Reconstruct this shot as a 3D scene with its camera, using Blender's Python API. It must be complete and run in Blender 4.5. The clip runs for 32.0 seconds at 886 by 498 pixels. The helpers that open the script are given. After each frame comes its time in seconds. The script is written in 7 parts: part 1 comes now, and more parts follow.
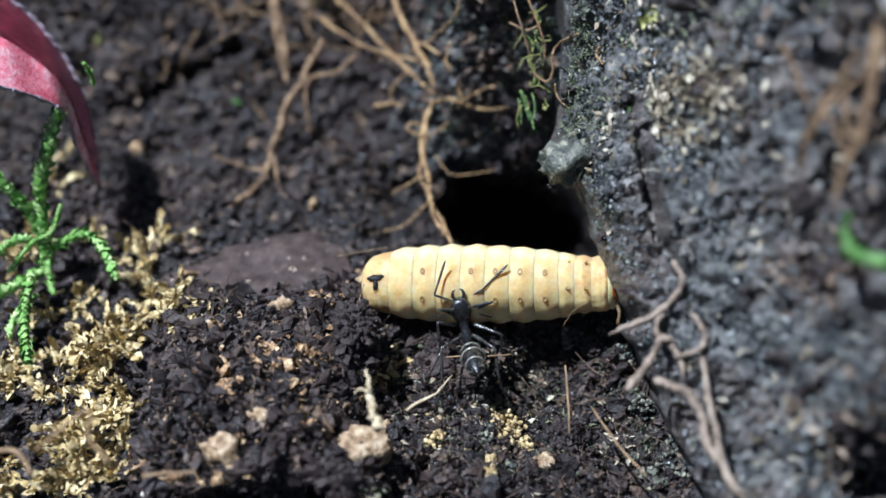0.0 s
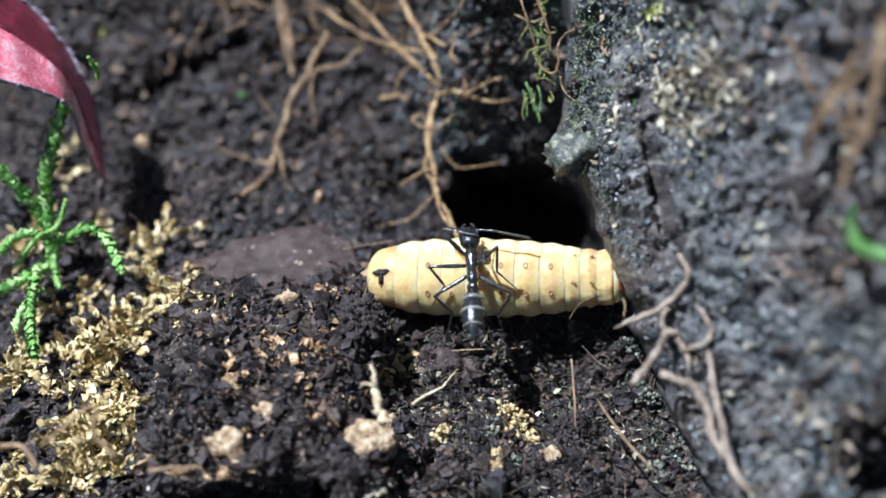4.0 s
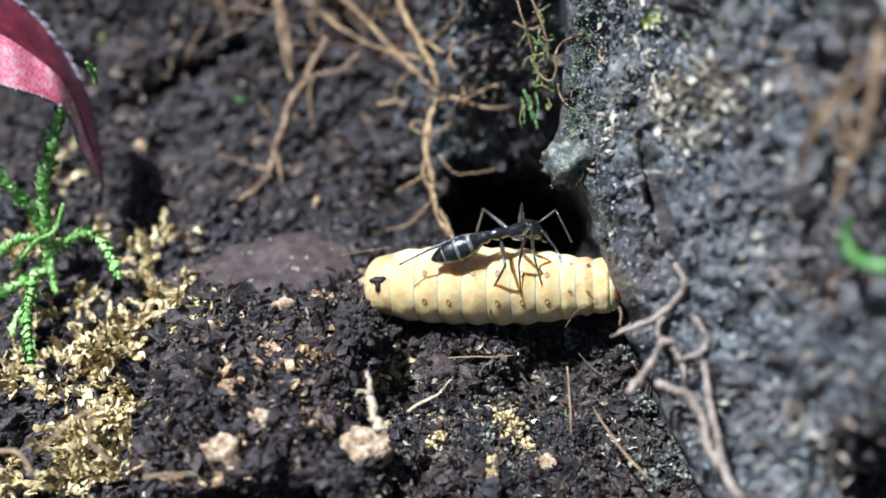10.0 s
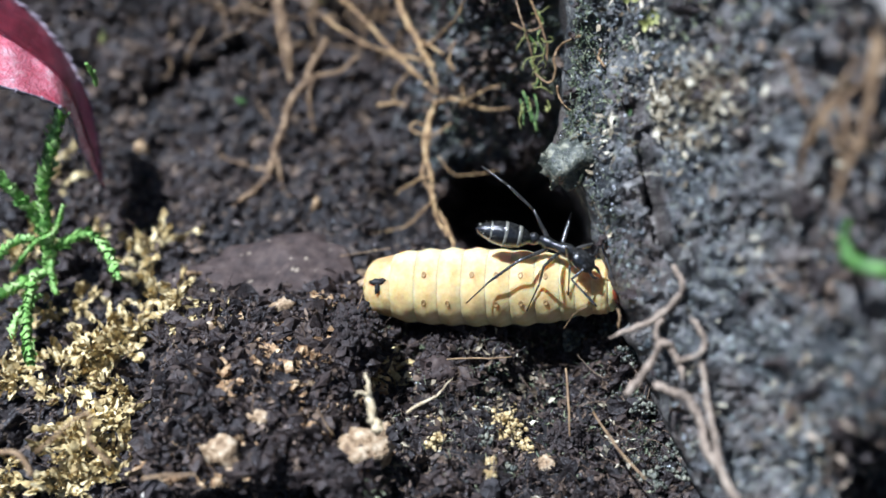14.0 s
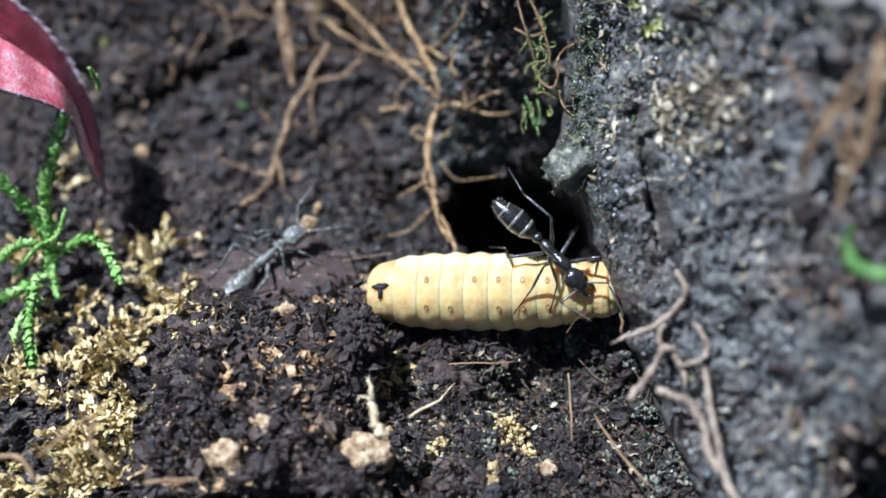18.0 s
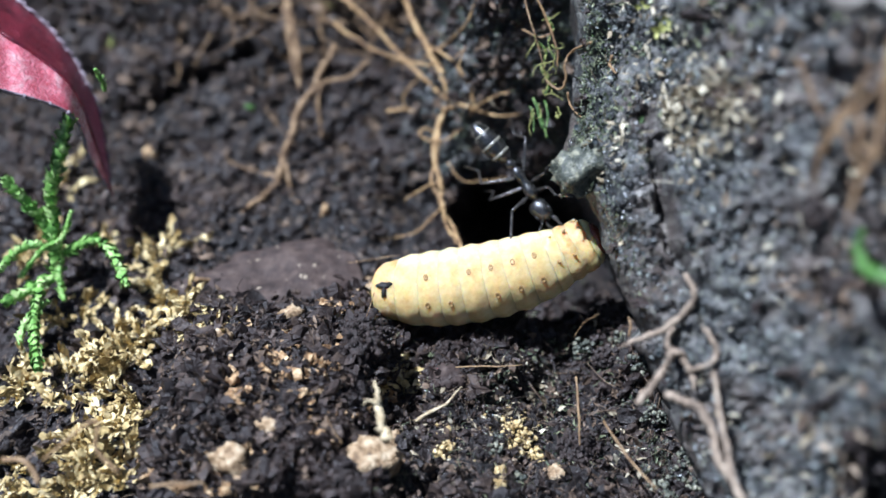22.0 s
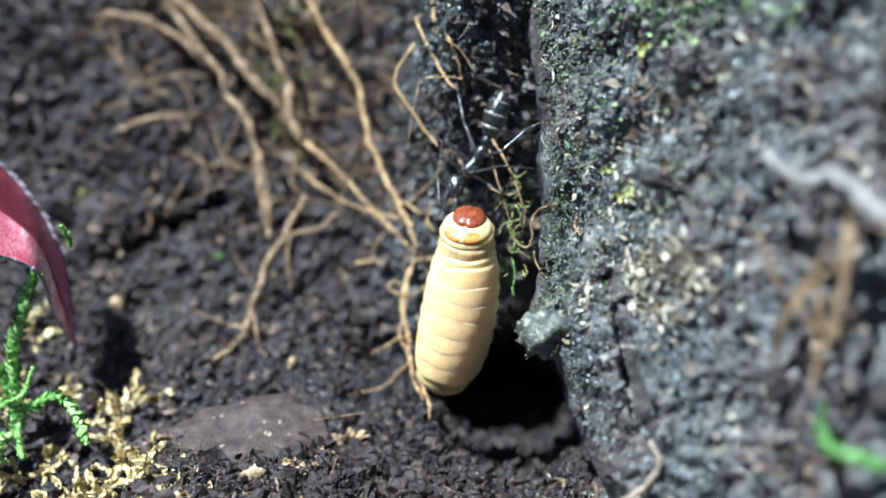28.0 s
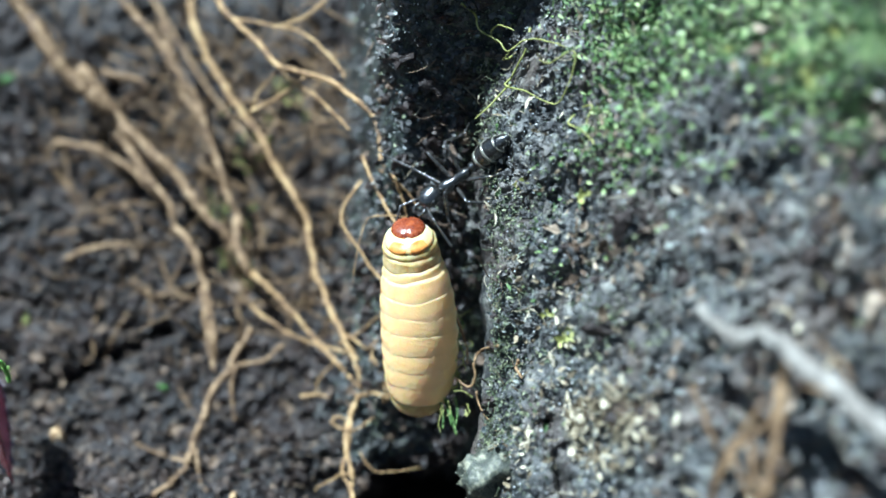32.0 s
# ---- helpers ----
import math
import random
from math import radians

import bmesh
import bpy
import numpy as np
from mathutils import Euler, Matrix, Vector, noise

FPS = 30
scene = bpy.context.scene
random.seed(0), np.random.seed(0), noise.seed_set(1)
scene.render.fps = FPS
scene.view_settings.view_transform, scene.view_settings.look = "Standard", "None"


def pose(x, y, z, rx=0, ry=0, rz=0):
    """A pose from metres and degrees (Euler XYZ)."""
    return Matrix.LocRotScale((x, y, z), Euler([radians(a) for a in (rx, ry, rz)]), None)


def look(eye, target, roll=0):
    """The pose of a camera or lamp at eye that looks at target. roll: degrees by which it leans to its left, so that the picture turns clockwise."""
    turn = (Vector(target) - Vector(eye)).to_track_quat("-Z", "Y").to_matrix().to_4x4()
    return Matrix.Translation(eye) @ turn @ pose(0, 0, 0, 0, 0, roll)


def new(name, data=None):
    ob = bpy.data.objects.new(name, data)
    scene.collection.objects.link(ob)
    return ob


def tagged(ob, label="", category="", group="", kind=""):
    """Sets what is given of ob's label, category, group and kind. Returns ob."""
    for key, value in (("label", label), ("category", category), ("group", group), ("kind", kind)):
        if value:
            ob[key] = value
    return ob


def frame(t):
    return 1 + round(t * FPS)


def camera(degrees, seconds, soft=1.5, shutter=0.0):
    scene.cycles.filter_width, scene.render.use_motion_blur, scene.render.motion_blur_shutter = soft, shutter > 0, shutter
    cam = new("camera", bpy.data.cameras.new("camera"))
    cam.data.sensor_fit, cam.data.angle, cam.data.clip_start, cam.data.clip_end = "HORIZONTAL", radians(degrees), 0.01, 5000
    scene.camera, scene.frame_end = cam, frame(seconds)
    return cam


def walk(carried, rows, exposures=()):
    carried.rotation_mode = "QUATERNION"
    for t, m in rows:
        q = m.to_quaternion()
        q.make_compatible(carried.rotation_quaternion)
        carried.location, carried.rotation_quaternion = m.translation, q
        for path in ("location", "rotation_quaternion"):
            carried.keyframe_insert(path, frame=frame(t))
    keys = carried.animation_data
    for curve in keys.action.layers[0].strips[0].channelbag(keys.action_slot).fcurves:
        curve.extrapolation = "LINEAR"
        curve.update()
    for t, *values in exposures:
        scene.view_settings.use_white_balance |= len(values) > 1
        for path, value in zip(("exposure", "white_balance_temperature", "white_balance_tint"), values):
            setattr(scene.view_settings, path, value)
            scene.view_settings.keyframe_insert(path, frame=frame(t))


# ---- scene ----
MM = 0.001
cam = camera(38.0, 32.0, soft=1.6)
cam.data.dof.use_dof = True
cam.data.dof.focus_distance = 0.127
cam.data.dof.aperture_fstop = 13.5
walk(cam, [
    (0, look((-0.00437, -0.10520, 0.07816), (-0.00437, 0.00129, 0.00359), -0.00)),
    (0.5, look((-0.00428, -0.10515, 0.07817), (-0.00452, 0.00127, 0.00350), -0.12)),
    (1, look((-0.00421, -0.10500, 0.07819), (-0.00464, 0.00133, 0.00341), -0.15)),
    (1.5, look((-0.00419, -0.10499, 0.07820), (-0.00467, 0.00129, 0.00334), -0.19)),
    (2, look((-0.00407, -0.10495, 0.07820), (-0.00473, 0.00124, 0.00322), -0.30)),
    (2.5, look((-0.00400, -0.10485, 0.07822), (-0.00481, 0.00124, 0.00309), -0.38)),
    (3, look((-0.00393, -0.10483, 0.07827), (-0.00486, 0.00115, 0.00299), -0.45)),
    (3.5, look((-0.00389, -0.10473, 0.07829), (-0.00491, 0.00116, 0.00287), -0.50)),
    (5.5, look((-0.00380, -0.10465, 0.07850), (-0.00494, 0.00115, 0.00297), -0.52)),
    (6, look((-0.00375, -0.10465, 0.07850), (-0.00492, 0.00124, 0.00309), -0.48)),
    (6.5, look((-0.00372, -0.10454, 0.07855), (-0.00489, 0.00137, 0.00316), -0.44)),
    (7, look((-0.00364, -0.10451, 0.07863), (-0.00484, 0.00140, 0.00327), -0.41)),
    (7.5, look((-0.00362, -0.10448, 0.07866), (-0.00479, 0.00146, 0.00333), -0.37)),
    (8, look((-0.00357, -0.10447, 0.07870), (-0.00476, 0.00146, 0.00336), -0.37)),
    (8.5, look((-0.00351, -0.10443, 0.07875), (-0.00471, 0.00150, 0.00341), -0.35)),
    (9, look((-0.00354, -0.10439, 0.07882), (-0.00469, 0.00151, 0.00343), -0.31)),
    (9.5, look((-0.00350, -0.10438, 0.07886), (-0.00467, 0.00150, 0.00344), -0.31)),
    (10, look((-0.00344, -0.10437, 0.07889), (-0.00461, 0.00151, 0.00347), -0.27)),
    (10.5, look((-0.00343, -0.10430, 0.07890), (-0.00457, 0.00157, 0.00347), -0.24)),
    (11, look((-0.00331, -0.10434, 0.07899), (-0.00455, 0.00151, 0.00353), -0.26)),
    (11.5, look((-0.00334, -0.10431, 0.07901), (-0.00451, 0.00153, 0.00354), -0.21)),
    (12, look((-0.00326, -0.10428, 0.07902), (-0.00450, 0.00155, 0.00353), -0.23)),
    (12.5, look((-0.00321, -0.10425, 0.07905), (-0.00450, 0.00155, 0.00353), -0.26)),
    (13, look((-0.00312, -0.10434, 0.07913), (-0.00446, 0.00145, 0.00359), -0.27)),
    (13.5, look((-0.00317, -0.10436, 0.07911), (-0.00448, 0.00146, 0.00362), -0.26)),
    (14, look((-0.00327, -0.10440, 0.07913), (-0.00451, 0.00146, 0.00369), -0.22)),
    (14.5, look((-0.00337, -0.10443, 0.07909), (-0.00453, 0.00152, 0.00376), -0.16)),
    (16.5, look((-0.00366, -0.10453, 0.07910), (-0.00465, 0.00161, 0.00403), -0.05)),
    (17, look((-0.00377, -0.10460, 0.07908), (-0.00468, 0.00159, 0.00410), -0.04)),
    (17.5, look((-0.00374, -0.10448, 0.07910), (-0.00470, 0.00169, 0.00409), -0.05)),
    (18, look((-0.00367, -0.10444, 0.07913), (-0.00475, 0.00172, 0.00409), -0.08)),
    (18.5, look((-0.00361, -0.10442, 0.07912), (-0.00477, 0.00174, 0.00409), -0.10)),
    (19, look((-0.00361, -0.10426, 0.07909), (-0.00489, 0.00188, 0.00404), -0.18)),
    (19.5, look((-0.00351, -0.10422, 0.07901), (-0.00498, 0.00195, 0.00401), -0.22)),
    (20, look((-0.00349, -0.10410, 0.07905), (-0.00507, 0.00203, 0.00399), -0.27)),
    (20.5, look((-0.00347, -0.10403, 0.07900), (-0.00516, 0.00211, 0.00395), -0.28)),
    (21, look((-0.00353, -0.10390, 0.07898), (-0.00528, 0.00222, 0.00392), -0.28)),
    (21.5, look((-0.00355, -0.10383, 0.07890), (-0.00538, 0.00234, 0.00389), -0.27)),
    (22, look((-0.00363, -0.10367, 0.07894), (-0.00548, 0.00245, 0.00387), -0.25)),
    (22.5, look((-0.00367, -0.10357, 0.07890), (-0.00557, 0.00255, 0.00384), -0.28)),
    (23, look((-0.00373, -0.10349, 0.07888), (-0.00560, 0.00267, 0.00386), -0.22)),
    (23.5, look((-0.00375, -0.10336, 0.07903), (-0.00561, 0.00285, 0.00408), -0.18)),
    (24, look((-0.00368, -0.10312, 0.07928), (-0.00562, 0.00345, 0.00485), -0.18)),
    (24.5, look((-0.00364, -0.10274, 0.07979), (-0.00561, 0.00431, 0.00605), -0.11)),
    (25, look((-0.00354, -0.10260, 0.08018), (-0.00555, 0.00514, 0.00746), -0.13)),
    (25.5, look((-0.00327, -0.10253, 0.08036), (-0.00532, 0.00601, 0.00884), -0.13)),
    (27.5, look((-0.00245, -0.10147, 0.08144), (-0.00292, 0.01036, 0.01515), 0.38)),
    (28, look((-0.00167, -0.10081, 0.08189), (-0.00217, 0.01179, 0.01692), 0.39)),
    (28.5, look((-0.00158, -0.10063, 0.08227), (-0.00148, 0.01281, 0.01877), 0.80)),
    (29, look((-0.00159, -0.10039, 0.08271), (-0.00074, 0.01393, 0.02082), 1.14)),
    (29.5, look((-0.00124, -0.09980, 0.08322), (-0.00003, 0.01522, 0.02264), 1.32)),
    (30, look((-0.00080, -0.09940, 0.08373), (0.00075, 0.01636, 0.02460), 1.52)),
    (30.5, look((-0.00076, -0.09921, 0.08410), (0.00141, 0.01716, 0.02619), 1.71)),
    (31, look((-0.00055, -0.09919, 0.08456), (0.00205, 0.01763, 0.02758), 1.74)),
    (31.5, look((-0.00042, -0.09945, 0.08487), (0.00269, 0.01775, 0.02871), 1.90)),
    (32, look((-0.00022, -0.09973, 0.08526), (0.00335, 0.01778, 0.02977), 1.92)),
], exposures=[(0, 0.68, 5330, 12), (3.5, 0.85, 5330, 12), (6, 1.05, 5330, 12), (9, 1.08, 5330, 12), (12, 0.92, 5330, 12), (20, 0.9, 5330, 12), (22, 0.92, 5330, 12), (23, 0.65, 5330, 12), (24, 0.65, 5330, 12), (25, 1.02, 5300, 10), (28, 1.37, 5230, 3), (32, 1.42, 5180, -2)])

# ---- daylight ----
SUN_AZ, SUN_EL = -112.0, 65.0      # degrees from +y towards +x, and above the horizon
world = bpy.data.worlds.new("world")
scene.world = world
world.use_nodes = True
wn = world.node_tree.nodes
wn.clear()
sky = wn.new("ShaderNodeTexSky")
sky.sky_type = "NISHITA"
sky.sun_disc = False
sky.sun_elevation, sky.sun_rotation = radians(SUN_EL), radians(SUN_AZ)
back = wn.new("ShaderNodeBackground")
back.inputs["Strength"].default_value = 0.027
wout = wn.new("ShaderNodeOutputWorld")
world.node_tree.links.new(sky.outputs[0], back.inputs[0])
world.node_tree.links.new(back.outputs[0], wout.inputs[0])
sun = new("sun", bpy.data.lights.new("sun", "SUN"))
sun.data.energy, sun.data.angle, sun.data.color = 5.0, radians(0.6), (1.0, 0.98, 0.95)
sdir = Vector((math.sin(radians(SUN_AZ)) * math.cos(radians(SUN_EL)), math.cos(radians(SUN_AZ)) * math.cos(radians(SUN_EL)), math.sin(radians(SUN_EL))))
sun.matrix_world = look(sdir * 0.5, (0, 0, 0))

# ---- materials ----
def material(name, stops, size, rough=(0.6, 0.9), bump=0.3, bump_size=0.3, spec=0.5, metal=0.0, sss=0.0, sss_radius=(0.002, 0.001, 0.0005),
             fleck=None, fleck_size=0.4, fleck_at=0.72, per_island=0.0, coat=0.0, stretch=(1, 1, 1), tint=None, tint_size=12.0, tint_along=None):
    """A grained surface. stops: (position, colour) of a ramp; sizes in millimetres; fleck: a second colour in scattered grains."""
    m = bpy.data.materials.new(name)
    m.use_nodes = True
    nt = m.node_tree
    n, lk = nt.nodes, nt.links.new
    b = n["Principled BSDF"]
    tc = n.new("ShaderNodeTexCoord")
    mp = n.new("ShaderNodeMapping")
    mp.inputs["Scale"].default_value = stretch
    lk(tc.outputs["Object"], mp.inputs[0])
    big = n.new("ShaderNodeTexNoise")
    big.inputs["Scale"].default_value = 1000.0 / size
    big.inputs["Detail"].default_value = 6
    big.inputs["Roughness"].default_value = 0.65
    lk(mp.outputs[0], big.inputs["Vector"])
    ramp = n.new("ShaderNodeValToRGB")
    el = ramp.color_ramp.elements
    while len(el) < len(stops):
        el.new(0.5)
    for e, (p, c) in zip(el, stops):
        e.position, e.color = p, (*c, 1)
    src = big.outputs["Fac"]
    if per_island:
        geo = n.new("ShaderNodeNewGeometry")
        mix = n.new("ShaderNodeMath")
        mix.operation = "MULTIPLY_ADD"
        mix.inputs[1].default_value = per_island
        lk(geo.outputs["Random Per Island"], mix.inputs[0])
        sub = n.new("ShaderNodeMath")
        sub.operation = "SUBTRACT"
        sub.inputs[1].default_value = per_island * 0.5
        lk(src, sub.inputs[0])
        lk(sub.outputs[0], mix.inputs[2])
        src = mix.outputs[0]
    lk(src, ramp.inputs[0])
    col = ramp.outputs[0]
    if fleck:
        vo = n.new("ShaderNodeTexVoronoi")
        vo.inputs["Scale"].default_value = 1000.0 / fleck_size
        lk(mp.outputs[0], vo.inputs["Vector"])
        sep = n.new("ShaderNodeSeparateColor")
        lk(vo.outputs["Color"], sep.inputs[0])
        th = n.new("ShaderNodeMath")
        th.operation = "GREATER_THAN"
        th.inputs[1].default_value = fleck_at
        lk(sep.outputs[0], th.inputs[0])
        mx = n.new("ShaderNodeMix")
        mx.data_type = "RGBA"
        lk(th.outputs[0], mx.inputs[0])
        lk(col, mx.inputs[6])
        mx.inputs[7].default_value = (*fleck, 1)
        col = mx.outputs[2]
    if tint:                                     # broad patches, or one side of the body, of another hue
        mt = n.new("ShaderNodeMix")
        mt.data_type = "RGBA"
        rg = n.new("ShaderNodeMapRange")
        if tint_along:
            sx = n.new("ShaderNodeSeparateXYZ")
            lk(tc.outputs["Object"], sx.inputs[0])
            lk(sx.outputs[2], rg.inputs[0])
            rg.inputs[1].default_value, rg.inputs[2].default_value = tint_along
            rg.inputs[3].default_value, rg.inputs[4].default_value = 0.0, 0.9
        else:
            wide = n.new("ShaderNodeTexNoise")
            wide.inputs["Scale"].default_value = 1000.0 / tint_size
            wide.inputs["Detail"].default_value = 3
            lk(tc.outputs["Object"], wide.inputs["Vector"])
            lk(wide.outputs["Fac"], rg.inputs[0])
            rg.inputs[1].default_value, rg.inputs[2].default_value = 0.45, 0.65
            rg.inputs[3].default_value, rg.inputs[4].default_value = 0.0, 0.6
        lk(rg.outputs[0], mt.inputs[0])
        lk(col, mt.inputs[6])
        mt.inputs[7].default_value = (*tint, 1)
        col = mt.outputs[2]
    lk(col, b.inputs["Base Color"])
    fine = n.new("ShaderNodeTexNoise")
    fine.inputs["Scale"].default_value = 1000.0 / bump_size
    fine.inputs["Detail"].default_value = 4
    lk(mp.outputs[0], fine.inputs["Vector"])
    rr = n.new("ShaderNodeMapRange")
    rr.inputs[1].default_value, rr.inputs[2].default_value = 0.3, 0.7
    rr.inputs[3].default_value, rr.inputs[4].default_value = rough
    lk(fine.outputs["Fac"], rr.inputs[0])
    lk(rr.outputs[0], b.inputs["Roughness"])
    bp = n.new("ShaderNodeBump")
    bp.inputs["Strength"].default_value = bump
    bp.inputs["Distance"].default_value = bump_size * 0.001
    lk(fine.outputs["Fac"], bp.inputs["Height"])
    lk(bp.outputs[0], b.inputs["Normal"])
    b.inputs["Specular IOR Level"].default_value = spec
    b.inputs["Metallic"].default_value = metal
    b.inputs["Coat Weight"].default_value = coat
    if sss:
        b.inputs["Subsurface Weight"].default_value = sss
        b.inputs["Subsurface Radius"].default_value = sss_radius
        b.inputs["Subsurface Scale"].default_value = 1.0
    return m


SOIL = material("dark_soil", [(0.3, (0.003, 0.0025, 0.0028)), (0.5, (0.0078, 0.0062, 0.0062)), (0.64, (0.021, 0.0165, 0.015)), (0.8, (0.078, 0.06, 0.048))], 2.6,
                (0.35, 0.85), 0.8, 0.25, 0.5, fleck=(0.12, 0.09, 0.065), fleck_size=0.55, fleck_at=0.9, tint=(0.021, 0.0125, 0.0105), tint_size=14)
BANK = material("mossy_bank", [(0.3, (0.006, 0.0075, 0.0085)), (0.46, (0.031, 0.034, 0.035)), (0.58, (0.1, 0.102, 0.099)), (0.71, (0.32, 0.31, 0.27))], 3.0,
                (0.25, 0.75), 1.0, 0.4, 0.6, fleck=(0.15, 0.155, 0.13), fleck_size=0.4, fleck_at=0.86, tint=(0.11, 0.082, 0.066), tint_size=8)
COLUMN = material("damp_column", [(0.3, (0.005, 0.007, 0.008)), (0.48, (0.02, 0.024, 0.027)), (0.6, (0.065, 0.073, 0.072)), (0.76, (0.2, 0.205, 0.175))], 1.9,
                  (0.2, 0.7), 1.0, 0.3, 0.6, fleck=(0.06, 0.075, 0.05), fleck_size=0.35, fleck_at=0.88, tint=(0.024, 0.034, 0.025), tint_size=7)
LARVA = material("larva_skin", [(0.3, (0.46, 0.31, 0.12)), (0.47, (0.61, 0.46, 0.21)), (0.66, (0.72, 0.6, 0.33))], 2.6, (0.42, 0.6), 0.12, 0.5, 0.25,
                 sss=0.75, sss_radius=(0.0024, 0.0014, 0.0006), tint=(0.97, 0.56, 0.26), tint_along=(0.0005, -0.0028))
LARVA_DIRTY = material("larva_skin_end", [(0.33, (0.42, 0.26, 0.09)), (0.5, (0.58, 0.43, 0.19)), (0.66, (0.68, 0.54, 0.28))], 1.5, (0.42, 0.6), 0.2, 0.5, 0.25,
                       sss=0.7, sss_radius=(0.0022, 0.0012, 0.0005), tint=(0.4, 0.2, 0.07), tint_size=2.6)
ANT = material("ant_shell", [(0.35, (0.005, 0.005, 0.005)), (0.6, (0.016, 0.016, 0.015)), (0.75, (0.05, 0.048, 0.042))], 0.3, (0.12, 0.32), 0.35, 0.09, 0.8, coat=0.6)
ROOT = material("root_bark", [(0.35, (0.13, 0.075, 0.036)), (0.5, (0.29, 0.18, 0.078)), (0.68, (0.52, 0.37, 0.18))], 1.6, (0.5, 0.8), 0.5, 0.25, 0.4)
# two reds of one leaf, fold shade and sunlit sheen put into the colours
LEAF_SHADED = material("red_leaf", [(0.35, (0.06, 0.006, 0.014)), (0.55, (0.15, 0.014, 0.028)), (0.75, (0.3, 0.05, 0.065))], 2.0, (0.25, 0.45), 0.4, 0.4, 0.7, sss=0.3, sss_radius=(0.001, 0.0003, 0.0003))
LEAF_LIT = material("red_leaf_lit", [(0.35, (0.56, 0.07, 0.11)), (0.54, (0.78, 0.2, 0.25)), (0.72, (0.93, 0.55, 0.55))], 2.4, (0.18, 0.35), 0.5, 0.35, 0.9, coat=0.8, sss=0.3, sss_radius=(0.001, 0.0003, 0.0003))
MOSS = material("green_moss", [(0.3, (0.06, 0.15, 0.025)), (0.5, (0.2, 0.4, 0.08)), (0.7, (0.52, 0.66, 0.28))], 1.2, (0.4, 0.7), 0.3, 0.3, 0.4, per_island=0.3)
DRY = material("dry_moss", [(0.3, (0.24, 0.165, 0.06)), (0.5, (0.52, 0.4, 0.17)), (0.7, (0.76, 0.64, 0.36))], 1.6, (0.5, 0.8), 0.4, 0.3, 0.4, per_island=0.35)
ROOT_DARK = material("dark_root_bark", [(0.35, (0.08, 0.048, 0.027)), (0.5, (0.19, 0.12, 0.062)), (0.68, (0.4, 0.28, 0.16))], 1.4, (0.5, 0.85), 0.6, 0.25, 0.35)
ROOT_GREY = material("grey_root_bark", [(0.35, (0.11, 0.085, 0.062)), (0.5, (0.26, 0.2, 0.145)), (0.68, (0.45, 0.37, 0.28))], 1.4, (0.5, 0.85), 0.6, 0.25, 0.35)
STONE = material("pale_stone", [(0.35, (0.13, 0.08, 0.04)), (0.5, (0.32, 0.22, 0.12)), (0.66, (0.56, 0.45, 0.30))], 0.9, (0.5, 0.8), 0.8, 0.4, 0.4)

# ---- building tools (all sizes in millimetres) ----
EYE0 = np.array((-4.37, -105.20, 78.16))
RIGHT, UP, AHEAD = np.array((1.0, 0, 0)), np.array((0, 0.5736, 0.8192)), np.array((0, 0.8192, -0.5736))


def bank(x, u, d):
    """A place by the axes of the sloping bank: across, up its face, and in depth."""
    x, u, d = np.broadcast_arrays(np.asarray(x, float), np.asarray(u, float), np.asarray(d, float))
    return EYE0 + x[..., None] * RIGHT + u[..., None] * UP + d[..., None] * AHEAD


def hash2(i, j, seed):
    h = (i.astype(np.int64) * 374761393 + j.astype(np.int64) * 668265263 + seed * 1442695041) & 0xFFFFFFFF
    h = ((h ^ (h >> 13)) * 1274126177) & 0xFFFFFFFF
    return ((h ^ (h >> 16)) & 0xFFFFFF) / float(0xFFFFFF)


def vnoise(x, y, seed=0):
    i, j = np.floor(x), np.floor(y)
    fx, fy = x - i, y - j
    fx, fy = fx * fx * (3 - 2 * fx), fy * fy * (3 - 2 * fy)
    a, b = hash2(i, j, seed), hash2(i + 1, j, seed)
    c, d = hash2(i, j + 1, seed), hash2(i + 1, j + 1, seed)
    return (a + (b - a) * fx) * (1 - fy) + (c + (d - c) * fx) * fy - 0.5


def fbm(x, y, size, octaves=4, seed=0, gain=0.55):
    out, amp = 0.0, 1.0
    x, y = np.asarray(x, float) / size, np.asarray(y, float) / size
    for k in range(octaves):
        out = out + amp * vnoise(x * 0.8 - y * 0.6, x * 0.6 + y * 0.8, seed + 17 * k)
        x, y, amp = x * 2.03 + 5.1, y * 2.03 + 1.7, amp * gain
    return out


def smooth(v, a, b):
    s = np.clip((np.asarray(v, float) - a) / (b - a), 0, 1)
    return s * s * (3 - 2 * s)


def mesh_of(name, verts, faces, mats, flat=False, index=None):
    me = bpy.data.meshes.new(name)
    me.from_pydata((np.asarray(verts) * MM).tolist(), [], faces if isinstance(faces, list) else faces.tolist())
    for m in mats if isinstance(mats, (list, tuple)) else [mats]:
        me.materials.append(m)
    if index is not None:
        me.polygons.foreach_set("material_index", np.asarray(index, np.int32))
    me.polygons.foreach_set("use_smooth", [not flat] * len(me.polygons))
    me.update()
    return me


def part(name, me, parent=None, label="", at=None):
    ob = new(name, me)
    if parent is not None:
        ob.parent = parent
    if at is not None:
        ob.matrix_basis = at
    return tagged(ob, label)


def grid_faces(rows, cols):
    k = np.arange(rows * cols).reshape(rows, cols)
    return np.stack([k[:-1, :-1].ravel(), k[:-1, 1:].ravel(), k[1:, 1:].ravel(), k[1:, :-1].ravel()], 1)


